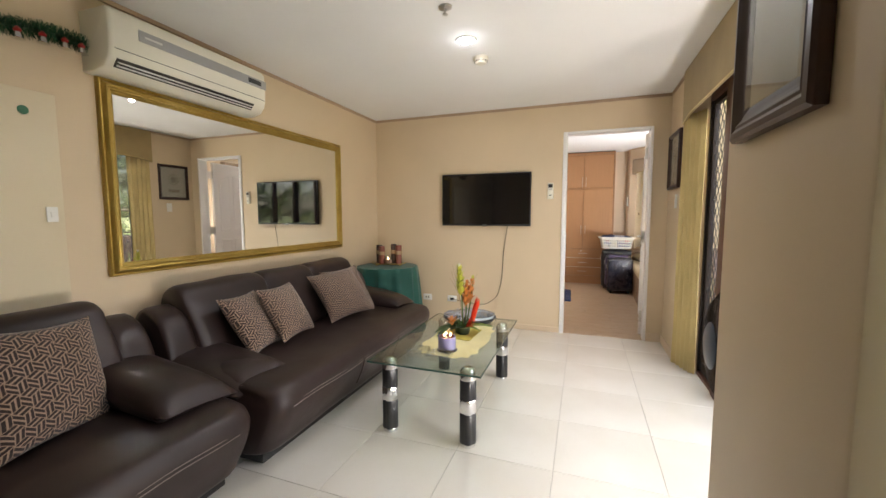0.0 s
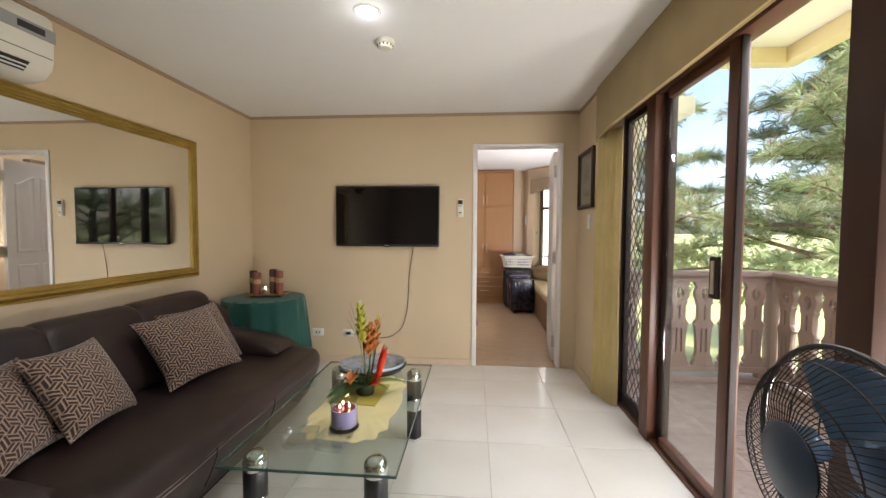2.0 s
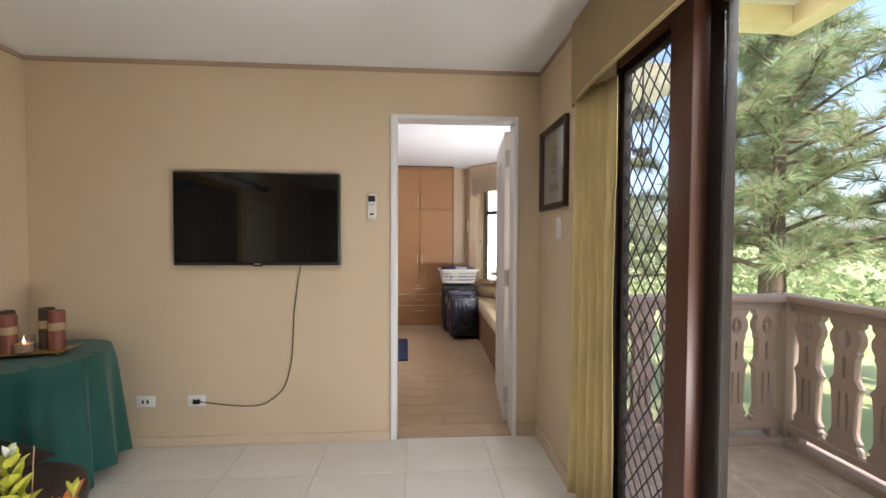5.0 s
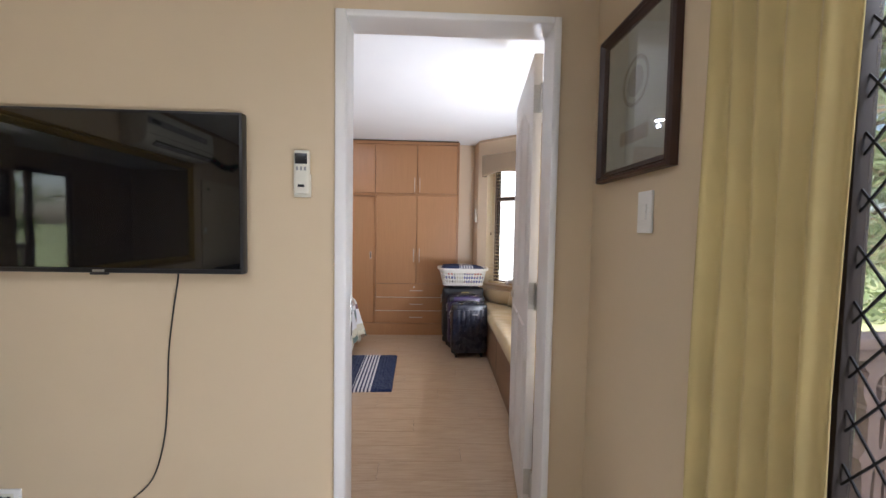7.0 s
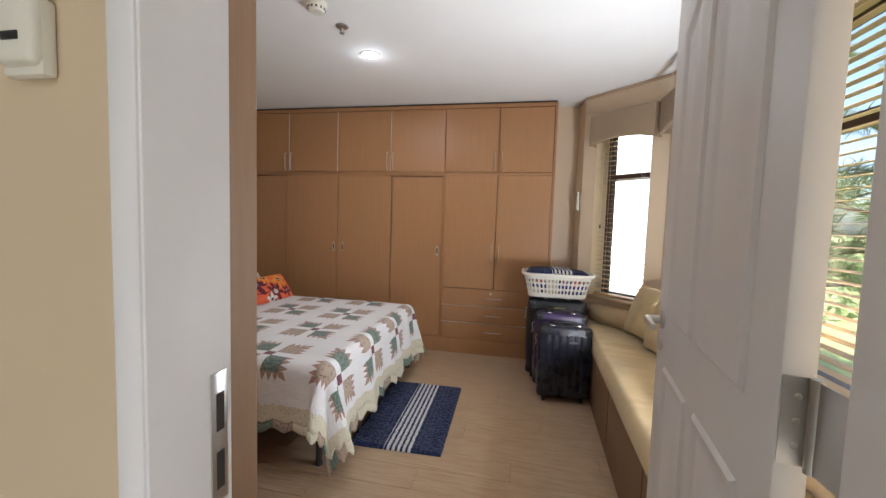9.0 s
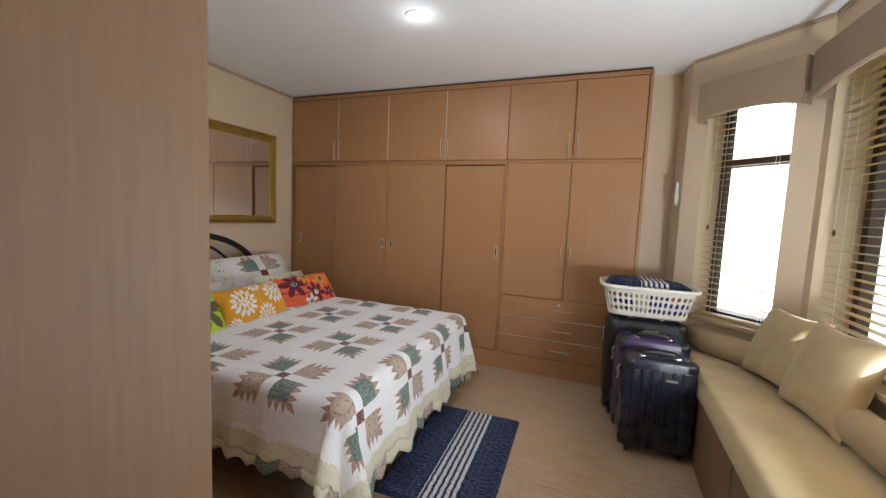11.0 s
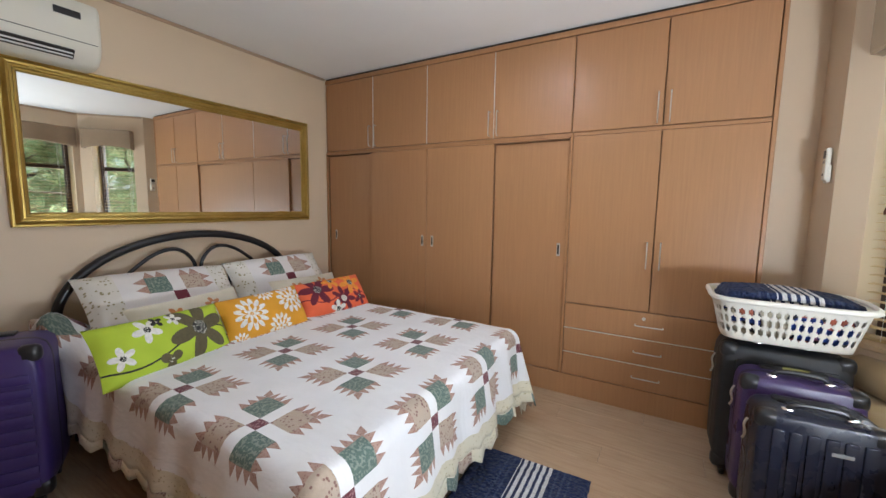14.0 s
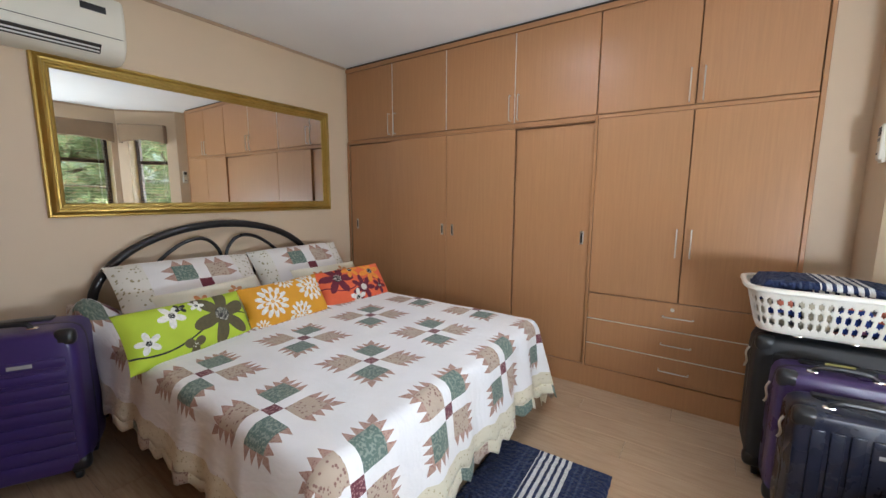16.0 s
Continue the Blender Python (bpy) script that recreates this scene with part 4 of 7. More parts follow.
        if z1 < 0.6:
            p("edge_strip", (-0.126, F - 0.002, z1 + 0.001), (0.857, F + 0.010, z1 + 0.0045), M_CREAM_PLASTIC, 0, d, "pale edge strip")


wardrobe()


def tall_cabinet():
    t = thing("tall_cabinet", (-1.28, 5.31, 0), "tall brown veneer cabinet standing beside the doorway", "cabinet")
    part("side_panel", box((1.038, -0.305, 0.0), (1.058, 0.31, 2.385), 0.002, 1), M_VENEER_SIDE, t)
    part("body", box((-1.055, -0.305, 0.0), (1.036, 0.29, 2.383), 0.002, 1), M_VENEER_SIDE, t)
    for i in range(4):
        a = -1.05 + i * 0.5225
        part("door", box((a + 0.003, 0.291, 0.10), (a + 0.519, 0.309, 2.36), 0.002, 1), M_VENEER, t)


tall_cabinet()
wall_mirror("wall_mirror", (-2.348, 7.053, 1.541), 1.812, 0.826, "wide wall mirror in a ribbed gold frame above the bed")
ac2 = air_conditioner("air_conditioner", (-2.348, 6.03, 1.945), 0.93, "cream split air conditioner above the bedroom mirror")
part("display", box((0.2172, 0.285, 0.205), (0.2210, 0.385, 0.237), 0.001), M_BLACK_PLASTIC, ac2, "small black display")


# -- window seat and bay windows --
def seat_x(y):
    return 1.075 + 0.032 * (y - 5.35)


def window_seat():
    t = thing("window_seat", (1.10, 6.7, 0), "built-in bay window seat with a veneer front and cream cushion", "window seat")
    o = Vector((1.10, 6.7))
    poly = [(seat_x(5.40), 5.40), (seat_x(8.10), 8.10), (1.627, 7.640), (1.627, 5.50)]
    L = lambda q: [(x - o.x, y - o.y) for x, y in q]
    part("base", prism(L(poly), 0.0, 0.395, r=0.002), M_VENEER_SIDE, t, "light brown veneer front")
    for y in (6.05, 6.75, 7.45):
        part("seam", box((seat_x(y) - o.x - 0.0015, y - o.y - 0.0015, 0.06), (seat_x(y) - o.x + 0.01, y - o.y + 0.0015, 0.39)), M_DARK, t)
    pad = [(seat_x(5.42) - 0.015, 5.42), (seat_x(8.09) - 0.015, 8.09), (1.620, 7.63), (1.620, 5.52)]
    bm = bmesh.new()
    # seat cushion with soft wrinkles across it
    n, m = 150, 20
    grid = []
    for i in range(n + 1):
        f = i / n
        row = []
        for j in range(m + 1):
            g = j / m
            a = Vector(pad[0]).lerp(Vector(pad[1]), f)
            b = Vector(pad[3]).lerp(Vector(pad[2]), f)
            q = a.lerp(b, g)
            e = min(1.0, min(g, 1 - g) * 9, min(f, 1 - f) * 40)
            z = 0.425 + 0.050 * math.sqrt(max(0, 1 - (1 - e) ** 2)) + e * (0.009 * noise.noise((q.x * 3 + q.y * 2, q.y * 9, 1)) + 0.006 * noise.noise((q.x * 7 - q.y * 4, q.y * 22, 4)))
            row.append(bm.verts.new((q.x - o.x, q.y - o.y, z)))
        grid.append(row)
    for i in range(n):
        for j in range(m):
            bm.faces.new((grid[i][j], grid[i + 1][j], grid[i + 1][j + 1], grid[i][j + 1]))
    edge = [e for e in bm.edges if len(e.link_faces) == 1]
    ret = bmesh.ops.extrude_edge_only(bm, edges=edge)
    for v in ret["geom"]:
        if isinstance(v, bmesh.types.BMVert):
            v.co.z = 0.396
    part("seat_cushion", bm, M_SEATCLOTH, t, "wrinkled cream seat cushion", smooth=50)
    pts1 = [(seat_x(8.0) + 0.10, 8.045), (1.31, 7.87), (1.555, 7.62)]
    part("bolster", tube(smooth_path([(x - o.x, y - o.y, 0.545) for x, y in pts1], 5), 0.078, 12), M_TAN, t, "tan bolster along the window")
    part("bolster", tube([(1.547 - o.x, y - o.y, 0.545) for y in (7.58, 7.0, 6.4, 5.6)], 0.076, 12), M_TAN, t)


window_seat()


M_BLIND = veneer("honey_blind_slat", (0.62, 0.44, 0.22), 0.45, 0)
M_WINFRAME = paint("dark_window_frame", (0.065, 0.035, 0.028), 0.4, 0.12, 0.1)
M_SILL = paint("sill_paint", (0.55, 0.40, 0.25), 0.5, 0.05, 0.05)


def bay_window(name, p, q, s0, s1):
    """A casement in the opening from s0 to s1 along the wall from p to q, with an open wooden blind before it."""
    d = q - p
    w, h = s1 - s0, WIN_Z1 - WIN_Z0
    t = thing(name, (p.x, p.y, WIN_Z0), "dark framed bay window with an open honey wood venetian blind", "window", turn=math.degrees(math.atan2(d.y, d.x)))
    t["kind"] = "structure"
    Y = 0.17

    def bar(nm, lo, hi, mat=M_WINFRAME, r=0.003, parent=t):
        return part(nm, box((s0 + lo[0], lo[1], lo[2]), (s0 + hi[0], hi[1], hi[2]), r, 1), mat, parent)
    bar("frame", (0, Y, 0), (0.045, Y + 0.06, h))
    bar("frame", (w - 0.045, Y, 0), (w, Y + 0.06, h))
    bar("frame", (0.045, Y, 0), (w - 0.045, Y + 0.06, 0.045))
    bar("frame", (0.045, Y, h - 0.045), (w - 0.045, Y + 0.06, h))
    bar("transom", (0.045, Y, 1.010), (w - 0.045, Y + 0.06, 1.062))
    g = bar("pane", (0.043, Y + 0.028, 0.043), (w - 0.043, Y + 0.033, 1.012), M_GLASS, 0)
    g.visible_shadow = False
    g = bar("pane", (0.043, Y + 0.028, 1.060), (w - 0.043, Y + 0.033, h - 0.043), M_GLASS, 0)
    g.visible_shadow = False
    bar("window_sill", (0.0, -0.035, -0.004), (w, Y, 0.022), M_SILL, 0.005)
    bl = bar("blind_headrail", (0.012, 0.035, h - 0.075), (w - 0.012, 0.085, h - 0.02), M_BLIND)
    z, i = 0.045, 0
    slat = None
    while z < h - 0.085:
        if slat is None:
            slat = box((0.014, -0.020, -0.0008), (w - 0.014, 0.020, 0.0008), 0)
            slat = mesh_from(slat, "slat", M_BLIND)
        ob = new("slat", slat)
        ob.parent = t
        ob.matrix_basis = pose(s0, 0.060, z, 4, 0, 0)
        z += 0.040
        i += 1
    bar("blind_rail", (0.012, 0.042, 0.024), (w - 0.012, 0.078, 0.038), M_BLIND)
    for f in (0.18, 0.82):
        for yy in (0.041, 0.079):
            part("ladder_cord", tube([(s0 + w * f, yy, 0.03), (s0 + w * f, yy, h - 0.05)], 0.0012, 4), M_WHITE_PLASTIC, t)
    cord = part("pull_cord", tube([(s0 + w * 0.10, 0.032, h - 0.06), (s0 + w * 0.10, 0.030, 0.62)], 0.0014, 4), M_WHITE_PLASTIC, t)
    part("tassel", turned([(0.004, 0.02), (0.008, 0.0), (0.006, -0.012)], 8, (s0 + w * 0.10, 0.030, 0.61)), M_BROWN_FRAME, cord)
    return t


bay_window("window_1", A, B, 0.135, 0.605)
bay_window("window_2", B, C, 0.07, 0.83)
bay_window("window_3", B, C, 1.05, 1.80)


def bay_valance(name, p, q, s0, s1):
    d = q - p
    n = 14
    rings = []
    for k in range(n + 1):
        s = s0 + (s1 - s0) * k / n
        f = 2 * k / n - 1
        zb = 1.942 + 0.040 * (1 - f * f)
        rings.append([(s, -0.085, zb), (s, -0.095, zb + 0.01), (s, -0.095, 2.185), (s, -0.075, 2.193), (s, -0.070, zb)])
    ob = thing(name, (p.x, p.y, 0), "tan padded fabric valance over a bay window", "valance", "bay window valances", math.degrees(math.atan2(d.y, d.x)))
    part("front_panel", loft(rings), M_BAYVALANCE, ob)
    for e in (s0, s1):
        part("end_panel", box((e - 0.006, -0.069, 1.945), (e + 0.006, -0.001, 2.19), 0.002, 1), M_BAYVALANCE, ob)


bay_valance("valance", A, B, 0.122, 0.668)
bay_valance("valance", B, C, 0.055, 0.87)
bay_valance("valance", B, C, 1.01, 1.83)


# ---- bedroom loose things ----
def quilt_mat():
    """Bear-paw patchwork: four saw-edged paws round a small plum square, floral border at the hem."""
    k = Mat("bear_paw_quilt", 0.9)
    u, v, _ = k.xyz("UV")
    P = 0.46
    a = (u + 0.67 + P / 2).mod(P) - P / 2
    b = (v - 6.31 + P / 2).mod(P) - P / 2
    green = (a * b) < 0.0
    a, b = a.abs(), b.abs()
    c0, c1, tooth, hgt = 0.026, 0.128, 0.034, 0.046
    centre = (a < c0) * (b < c0)
    patch = (a > c0) * (b > c0) * (a < c1) * (b < c1)

    def teeth(p, q):
        f = (q - c0) / tooth
        saw = 1.0 - (f.fract() * 2.0 - 1.0).abs()
        return (p > c1 - 0.002) * (q > c0) * (q < c1) * ((p - c1) < saw * hgt)
    pa, pb = a - c1, b - c1
    corner = (pa > -0.002) * (pb > -0.002) * ((pa - pb).abs() < 0.034 - (pa + pb) * 0.42)
    saw = (teeth(a, b) + teeth(b, a) + corner).clamp()
    fl = k.voronoi(75, "UV")
    fl2 = k.noise(95, 2, which="UV")
    fine = k.noise(420, 1, which="UV")
    white = k.mix(k.ramp(k.noise(6, 3, which="UV"), 0.3, 0.7), (0.80, 0.795, 0.785), (0.855, 0.85, 0.845))
    leafy = k.mix(k.ramp(fl2, 0.50, 0.56), (0.110, 0.165, 0.135), (0.245, 0.290, 0.240))
    floral = k.mix(k.ramp(fl, 0.28, 0.36), (0.24, 0.13, 0.105), (0.47, 0.375, 0.285))
    brick = k.mix(k.ramp(k.voronoi(160, "UV"), 0.3, 0.45), (0.30, 0.155, 0.115), (0.44, 0.285, 0.225))
    plum = k.mix(k.ramp(k.voronoi(130, "UV"), 0.3, 0.5), (0.38, 0.21, 0.20), (0.13, 0.025, 0.040))
    c = k.mix(saw, white, brick)
    c = k.mix(patch, c, k.mix(green, floral, leafy))
    c = k.mix(centre, c, plum)
    # border by the distance from the hem
    hem = k.t.nodes.new("ShaderNodeUVMap")
    hem.uv_map = "Hem"
    sep = k.t.nodes.new("ShaderNodeSeparateXYZ")
    k.t.links.new(hem.outputs[0], sep.inputs[0])
    h, along = Val(k.t, sep.outputs[0]), Val(k.t, sep.outputs[1])
    cream = k.mix(k.ramp(k.voronoi(60, "UV"), 0.16, 0.24), (0.46, 0.40, 0.22), (0.70, 0.655, 0.50))
    c = k.mix(h < 0.135, c, cream)
    seg = (along / 0.11).floor()
    pick = ((seg * 0.6180339).fract())
    swatch = k.mix(pick < 0.22, k.mix(pick < 0.42, k.mix(pick < 0.75, floral, cream), leafy), cream)
    c = k.mix((h < 0.052), c, swatch)
    k.color(c)
    crease = k.noise(5, 4, 0.6, which="UV", stretch=(1.0, 2.6, 1.0), distort=0.8)
    k.bump(fine * 0.5 + k.noise(22, 4, which="UV") * 1.8 + crease * 2.4, 0.62, 0.006)
    k.b.inputs["Sheen Weight"].default_value = 0.15
    return k.m


M_QUILT = quilt_mat()
M_LINEN = cloth_mat("white_linen", (0.74, 0.71, 0.67), 0.9)
BED_X0, BED_X1, BED_Y0, BED_Y1, BED_Z = -2.22, -0.335, 6.255, 7.695, 0.545


def bed():
    t = thing("bed", ((BED_X0 + BED_X1) / 2, (BED_Y0 + BED_Y1) / 2, 0), "double bed on a black metal frame with an arched headboard", "bed")
    cx, cy = (BED_X0 + BED_X1) / 2, (BED_Y0 + BED_Y1) / 2
    hx, hy = (BED_X1 - BED_X0) / 2, (BED_Y1 - BED_Y0) / 2
    part("mattress", box((-hx, -hy + 0.01, 0.30), (hx - 0.02, hy - 0.01, BED_Z - 0.008), 0.05, 3), M_LINEN, t, "white mattress")
    part("base", box((-hx, -hy + 0.03, 0.22), (hx - 0.05, hy - 0.03, 0.298), 0.01), M_BLACK_PLASTIC, t)
    for sx in (-1, 1):
        for sy in (-1, 1):
            leg = part("leg", turned([(0.020, 0.0), (0.020, 0.02), (0.016, 0.03), (0.016, 0.225)], 12, (sx * (hx - 0.03) + (0.05 if sx > 0 and sy > 0 else 0), sy * (hy - 0.03) + (0.03 if sx > 0 and sy > 0 else 0), 0)), M_BLACK_PLASTIC, t)
    # headboard: arch, inner hoops and scrolls, in the plane x = -hx - 0.06
    X = -hx - 0.055
    arch = [(X, 0.72 * math.cos(math.pi * f), 0.60 + 0.455 * max(0.0, math.sin(math.pi * f)) ** 0.9) for f in [i / 28 for i in range(29)]]
    part("headboard_arch", tube(arch, 0.024, 12), M_BLACK_IRON, t, "black tubular arch")
    for s in (-1, 1):
        part("headboard_post", tube([(X, s * 0.72, 0.0), (X, s * 0.72, 0.60)], 0.024, 12), M_BLACK_IRON, t)
        hoop = [(0.012, 0.55), (0.013, 0.80), (0.045, 0.905), (0.130, 0.965), (0.255, 0.940), (0.395, 0.835), (0.510, 0.690), (0.575, 0.49)]
        part("headboard_hoop", tube(smooth_path([(X, s * y, z) for y, z in hoop], 5), 0.012, 8), M_BLACK_IRON, t)
        curl = [(0.205, 0.50), (0.212, 0.70), (0.195, 0.790), (0.155, 0.818), (0.118, 0.805), (0.108, 0.780)]
        sc = part("scroll", tube(smooth_path([(X, s * y, z) for y, z in curl], 5), 0.010, 8), M_BLACK_IRON, t)
        part("scroll_ball", turned([(0.002, -0.015), (0.012, -0.010), (0.015, 0.0), (0.012, 0.010), (0.002, 0.015)], 10, (X, s * 0.110, 0.780)), M_BLACK_IRON, sc)
    part("headboard_rail", tube([(X, -0.72, 0.48), (X, 0.72, 0.48)], 0.014, 8), M_BLACK_IRON, t)


M_BLACK_IRON = paint("black_iron", (0.012, 0.012, 0.014), 0.3, 0.15, 0.05)
bed()


def quilt():
    """A bedspread laid over the bed, hanging at the foot and at both sides, with a saw-toothed hem."""
    bm = bmesh.new()
    uv, hm = bm.loops.layers.uv.new("UVMap"), bm.loops.layers.uv.new("Hem")
    DROP_S, DROP_F, R = 0.375, 0.465, 0.045
    step = 0.0225
    us = np.arange(BED_X0 + 0.02, BED_X1 + DROP_F + step / 2, step)
    vs = np.arange(BED_Y0 - DROP_S, BED_Y1 + DROP_S + step / 2, step)

    def hang(d):
        """How far out and down a cloth point lies that is d past the edge."""
        if d < R * math.pi / 2:
            return R * math.sin(d / R), R * (1 - math.cos(d / R))
        return R, R + d - R * math.pi / 2
    grid = []
    for u in us:
        row = []
        for v in vs:
            du = max(0.0, u - BED_X1)
            dv = max(0.0, BED_Y0 - v, v - BED_Y1)
            sv = -1 if v < BED_Y0 else 1
            x, y = min(u, BED_X1), min(max(v, BED_Y0), BED_Y1)
            d = math.hypot(du, dv)
            along = v if du >= dv else u
            if d > 0:
                # hem teeth: the cloth is a little shorter between them
                lim = DROP_F if du >= dv else DROP_S
                tooth = abs((along / 0.11) % 1 - 0.5) * 2
                d *= 1 - 0.085 * tooth * min(1, max(du / DROP_F, dv / DROP_S)) ** 2
                out, down = hang(d * (0.97 if du * dv == 0 else 0.97))
                nx, ny = du / math.hypot(du, dv), sv * dv / math.hypot(du, dv)
                wave = math.sin(along * 17 + 1.5 * math.sin(along * 5)) * 0.6 + 0.4 * math.sin(along * 31 + 2)
                if du * dv > 0:
                    ang = math.atan2(dv, du)
                    wave = math.cos(4 * ang) * 1.6
                out += down * ((0.13 if du * dv == 0 else 0.20) + 0.07 * wave)
                x, y, z = x + nx * out, y + ny * out, BED_Z - down
                z = max(z, 0.012)
            else:
                z = BED_Z
            z += 0.007 * noise.noise((x * 2.3, y * 2.3, 1.0)) + 0.0035 * noise.noise((x * 8, y * 8, 5.0))
            g = math.exp(-((u + 2.06) / 0.22) ** 2 - ((v - 6.17) / 0.18) ** 2)
            y -= 0.075 * g
            z += g * (0.205 + 0.028 * math.sin(30 * u + 22 * v) + 0.03 * noise.noise((u * 14, v * 14, 2.0)))
            e = min(DROP_F - du if du > 0 else 9, DROP_S - dv if dv > 0 else 9)
            hemd = min(BED_X1 + DROP_F - u, v - (BED_Y0 - DROP_S), BED_Y1 + DROP_S - v)
            row.append((bm.verts.new((x, y, z)), (u, v), (hemd, along)))
        grid.append(row)
    for i in range(len(us) - 1):
        for j in range(len(vs) - 1):
            q = [grid[i][j], grid[i + 1][j], grid[i + 1][j + 1], grid[i][j + 1]]
            f = bm.faces.new([p[0] for p in q])
            for lp, p in zip(f.loops, q):
                lp[uv].uv, lp[hm].uv = p[1], p[2]
    bed_cover = thing("quilt", (0, 0, 0), "white patchwork quilt with green and brown paws over the bed", "quilt")
    border = bm.copy()
    cut = lambda f: min(lp[hm].uv.x for lp in f.loops) < 0.045
    bmesh.ops.delete(bm, geom=[f for f in bm.faces if cut(f)], context="FACES")
    hm = border.loops.layers.uv["Hem"]
    bmesh.ops.delete(border, geom=[f for f in border.faces if not cut(f)], context="FACES")
    for nm, b, lab in (("patchwork", bm, ""), ("hem_border", border, "floral hem of pointed tabs")):
        ob = part(nm, b, M_QUILT, bed_cover, lab, smooth=70)
        md = ob.modifiers.new("thick", "SOLIDIFY")
        md.thickness, md.offset = 0.006, 1.0


quilt()


def pillow_mat():
    k = Mat("patchwork_pillowcase", 0.9)
    u, v, _ = k.xyz("UV")
    P = 0.46
    a, b = (u - 0.03) * 0.76, (v + 0.035) * 0.76
    green = a < 0.0
    upper = b > 0.0
    A, Bq = a.abs(), b.abs()
    centre = (A < 0.026) * (Bq < 0.026)
    patch = (A > 0.026) * (Bq > 0.026) * (A < 0.112) * (Bq < 0.112) * upper

    def teeth(p, q):
        saw = 1.0 - (((q - 0.026) / 0.043).fract() * 2.0 - 1.0).abs()
        return (p > 0.110) * (q > 0.026) * (q < 0.112) * ((p - 0.112) < saw * 0.045)
    saw = (teeth(A, Bq) + teeth(Bq, A)).clamp() * upper
    white = (0.74, 0.71, 0.68)
    leafy = k.mix(k.ramp(k.noise(95, 2, which="UV"), 0.50, 0.56), (0.110, 0.165, 0.135), (0.245, 0.290, 0.240))
    floral = k.mix(k.ramp(k.voronoi(75, "UV"), 0.28, 0.36), (0.24, 0.13, 0.105), (0.47, 0.375, 0.285))
    brick = k.mix(k.ramp(k.voronoi(160, "UV"), 0.3, 0.45), (0.30, 0.155, 0.115), (0.44, 0.285, 0.225))
    edge = k.mix(k.ramp(k.voronoi(46, "UV"), 0.24, 0.33), (0.33, 0.29, 0.16), (0.71, 0.68, 0.60))
    c = k.mix(saw, white, brick)
    c = k.mix(patch, c, k.mix(green, floral, leafy))
    c = k.mix(centre, c, (0.16, 0.03, 0.045))
    c = k.mix(u.abs() > 0.245, c, edge)
    k.color(c)
    k.bump(k.noise(14, 3, which="UV"), 0.3, 0.006)
    return k.m


def flower_at(k, u, v, cx, cy, R, petals, turn=0.0):
    """Masks of a flower: petals and heart."""
    dx, dy = u - cx, v - cy
    r = (dx * dx + dy * dy).sqrt()
    ang = dy.atan2(dx) * (petals / 2.0) + turn
    lobe = ang.cos().abs().op("POWER", 1.4 if petals < 9 else 0.6)
    return (r < (lobe * 0.62 + 0.38) * R), (r < R * 0.24), r


def print_mat(name, ground, flowers, stems=()):
    """Printed cotton: a ground colour with large flowers (x, y, radius, petals, colour, heart)."""
    k = Mat(name, 0.85)
    u, v, _ = k.xyz("UV")
    c = k.mix(k.ramp(k.noise(7, 3, which="UV"), 0.3, 0.7), [g * 0.92 for g in ground], [min(1, g * 1.06) for g in ground])
    for amp, freq, off, w, col in stems:
        line = ((v - (u * freq).sin() * amp - off).abs() < w)
        c = k.mix(line, c, col)
    for x, y, R, n, col, heart in flowers:
        pet, hrt, r = flower_at(k, u, v, x, y, R, n, x * 20)
        vein = k.ramp(k.noise(60, 2, which="UV"), 0.45, 0.6)
        c = k.mix(pet, c, k.mix(vein * 0.35, col, [q * 0.6 for q in col]))
        speck = k.voronoi(190, "UV") < 0.35
        c = k.mix(hrt, c, k.mix(speck, heart, (0.72, 0.70, 0.62)))
    k.color(c)
    k.bump(k.noise(500, 1, which="UV") * 0.5 + k.noise(15, 2, which="UV"), 0.3, 0.003)
    return k.m


M_PILLOW = pillow_mat()
OLIVE, BLACK, WHITE, MAROON = (0.10, 0.085, 0.04), (0.02, 0.02, 0.02), (0.74, 0.72, 0.66), (0.13, 0.012, 0.028)
M_LIME = print_mat("lime_floral_print", (0.40, 0.52, 0.03),
                   [(0.12, 0.015, 0.15, 6, OLIVE, BLACK), (-0.10, 0.06, 0.06, 5, WHITE, BLACK), (-0.05, 0.09, 0.03, 4, BLACK, BLACK), (-0.215, -0.03, 0.05, 5, WHITE, BLACK),
                    (-0.04, -0.095, 0.05, 3, OLIVE, OLIVE), (0.02, 0.085, 0.035, 5, WHITE, BLACK)], [(0.05, 9.0, -0.04, 0.004, BLACK)])
OCHRE = (0.62, 0.29, 0.015)
M_OCHRE = print_mat("ochre_rosette_print", OCHRE,
                    [q for x, y, r in ((-0.12, 0.01, 0.095), (0.15, 0.05, 0.095), (0.03, -0.10, 0.075), (0.0, 0.125, 0.06), (-0.21, -0.12, 0.05))
                     for q in ((x, y, r, 13, WHITE, WHITE), (x, y, r * 0.62, 9, OCHRE, OCHRE), (x, y, r * 0.46, 7, WHITE, OCHRE))])
M_RED = print_mat("red_floral_print", (0.70, 0.125, 0.045),
                  [(-0.14, 0.05, 0.12, 6, MAROON, BLACK), (0.03, -0.05, 0.095, 7, MAROON, (0.5, 0.45, 0.4)), (0.13, 0.06, 0.095, 6, (0.74, 0.27, 0.03), BLACK), (-0.02, 0.10, 0.07, 6, (0.74, 0.27, 0.03), BLACK), (-0.03, -0.11, 0.06, 5, WHITE, BLACK), (0.17, -0.06, 0.06, 5, MAROON, BLACK)],
                  [(0.03, 16.0, -0.02, 0.004, MAROON)])
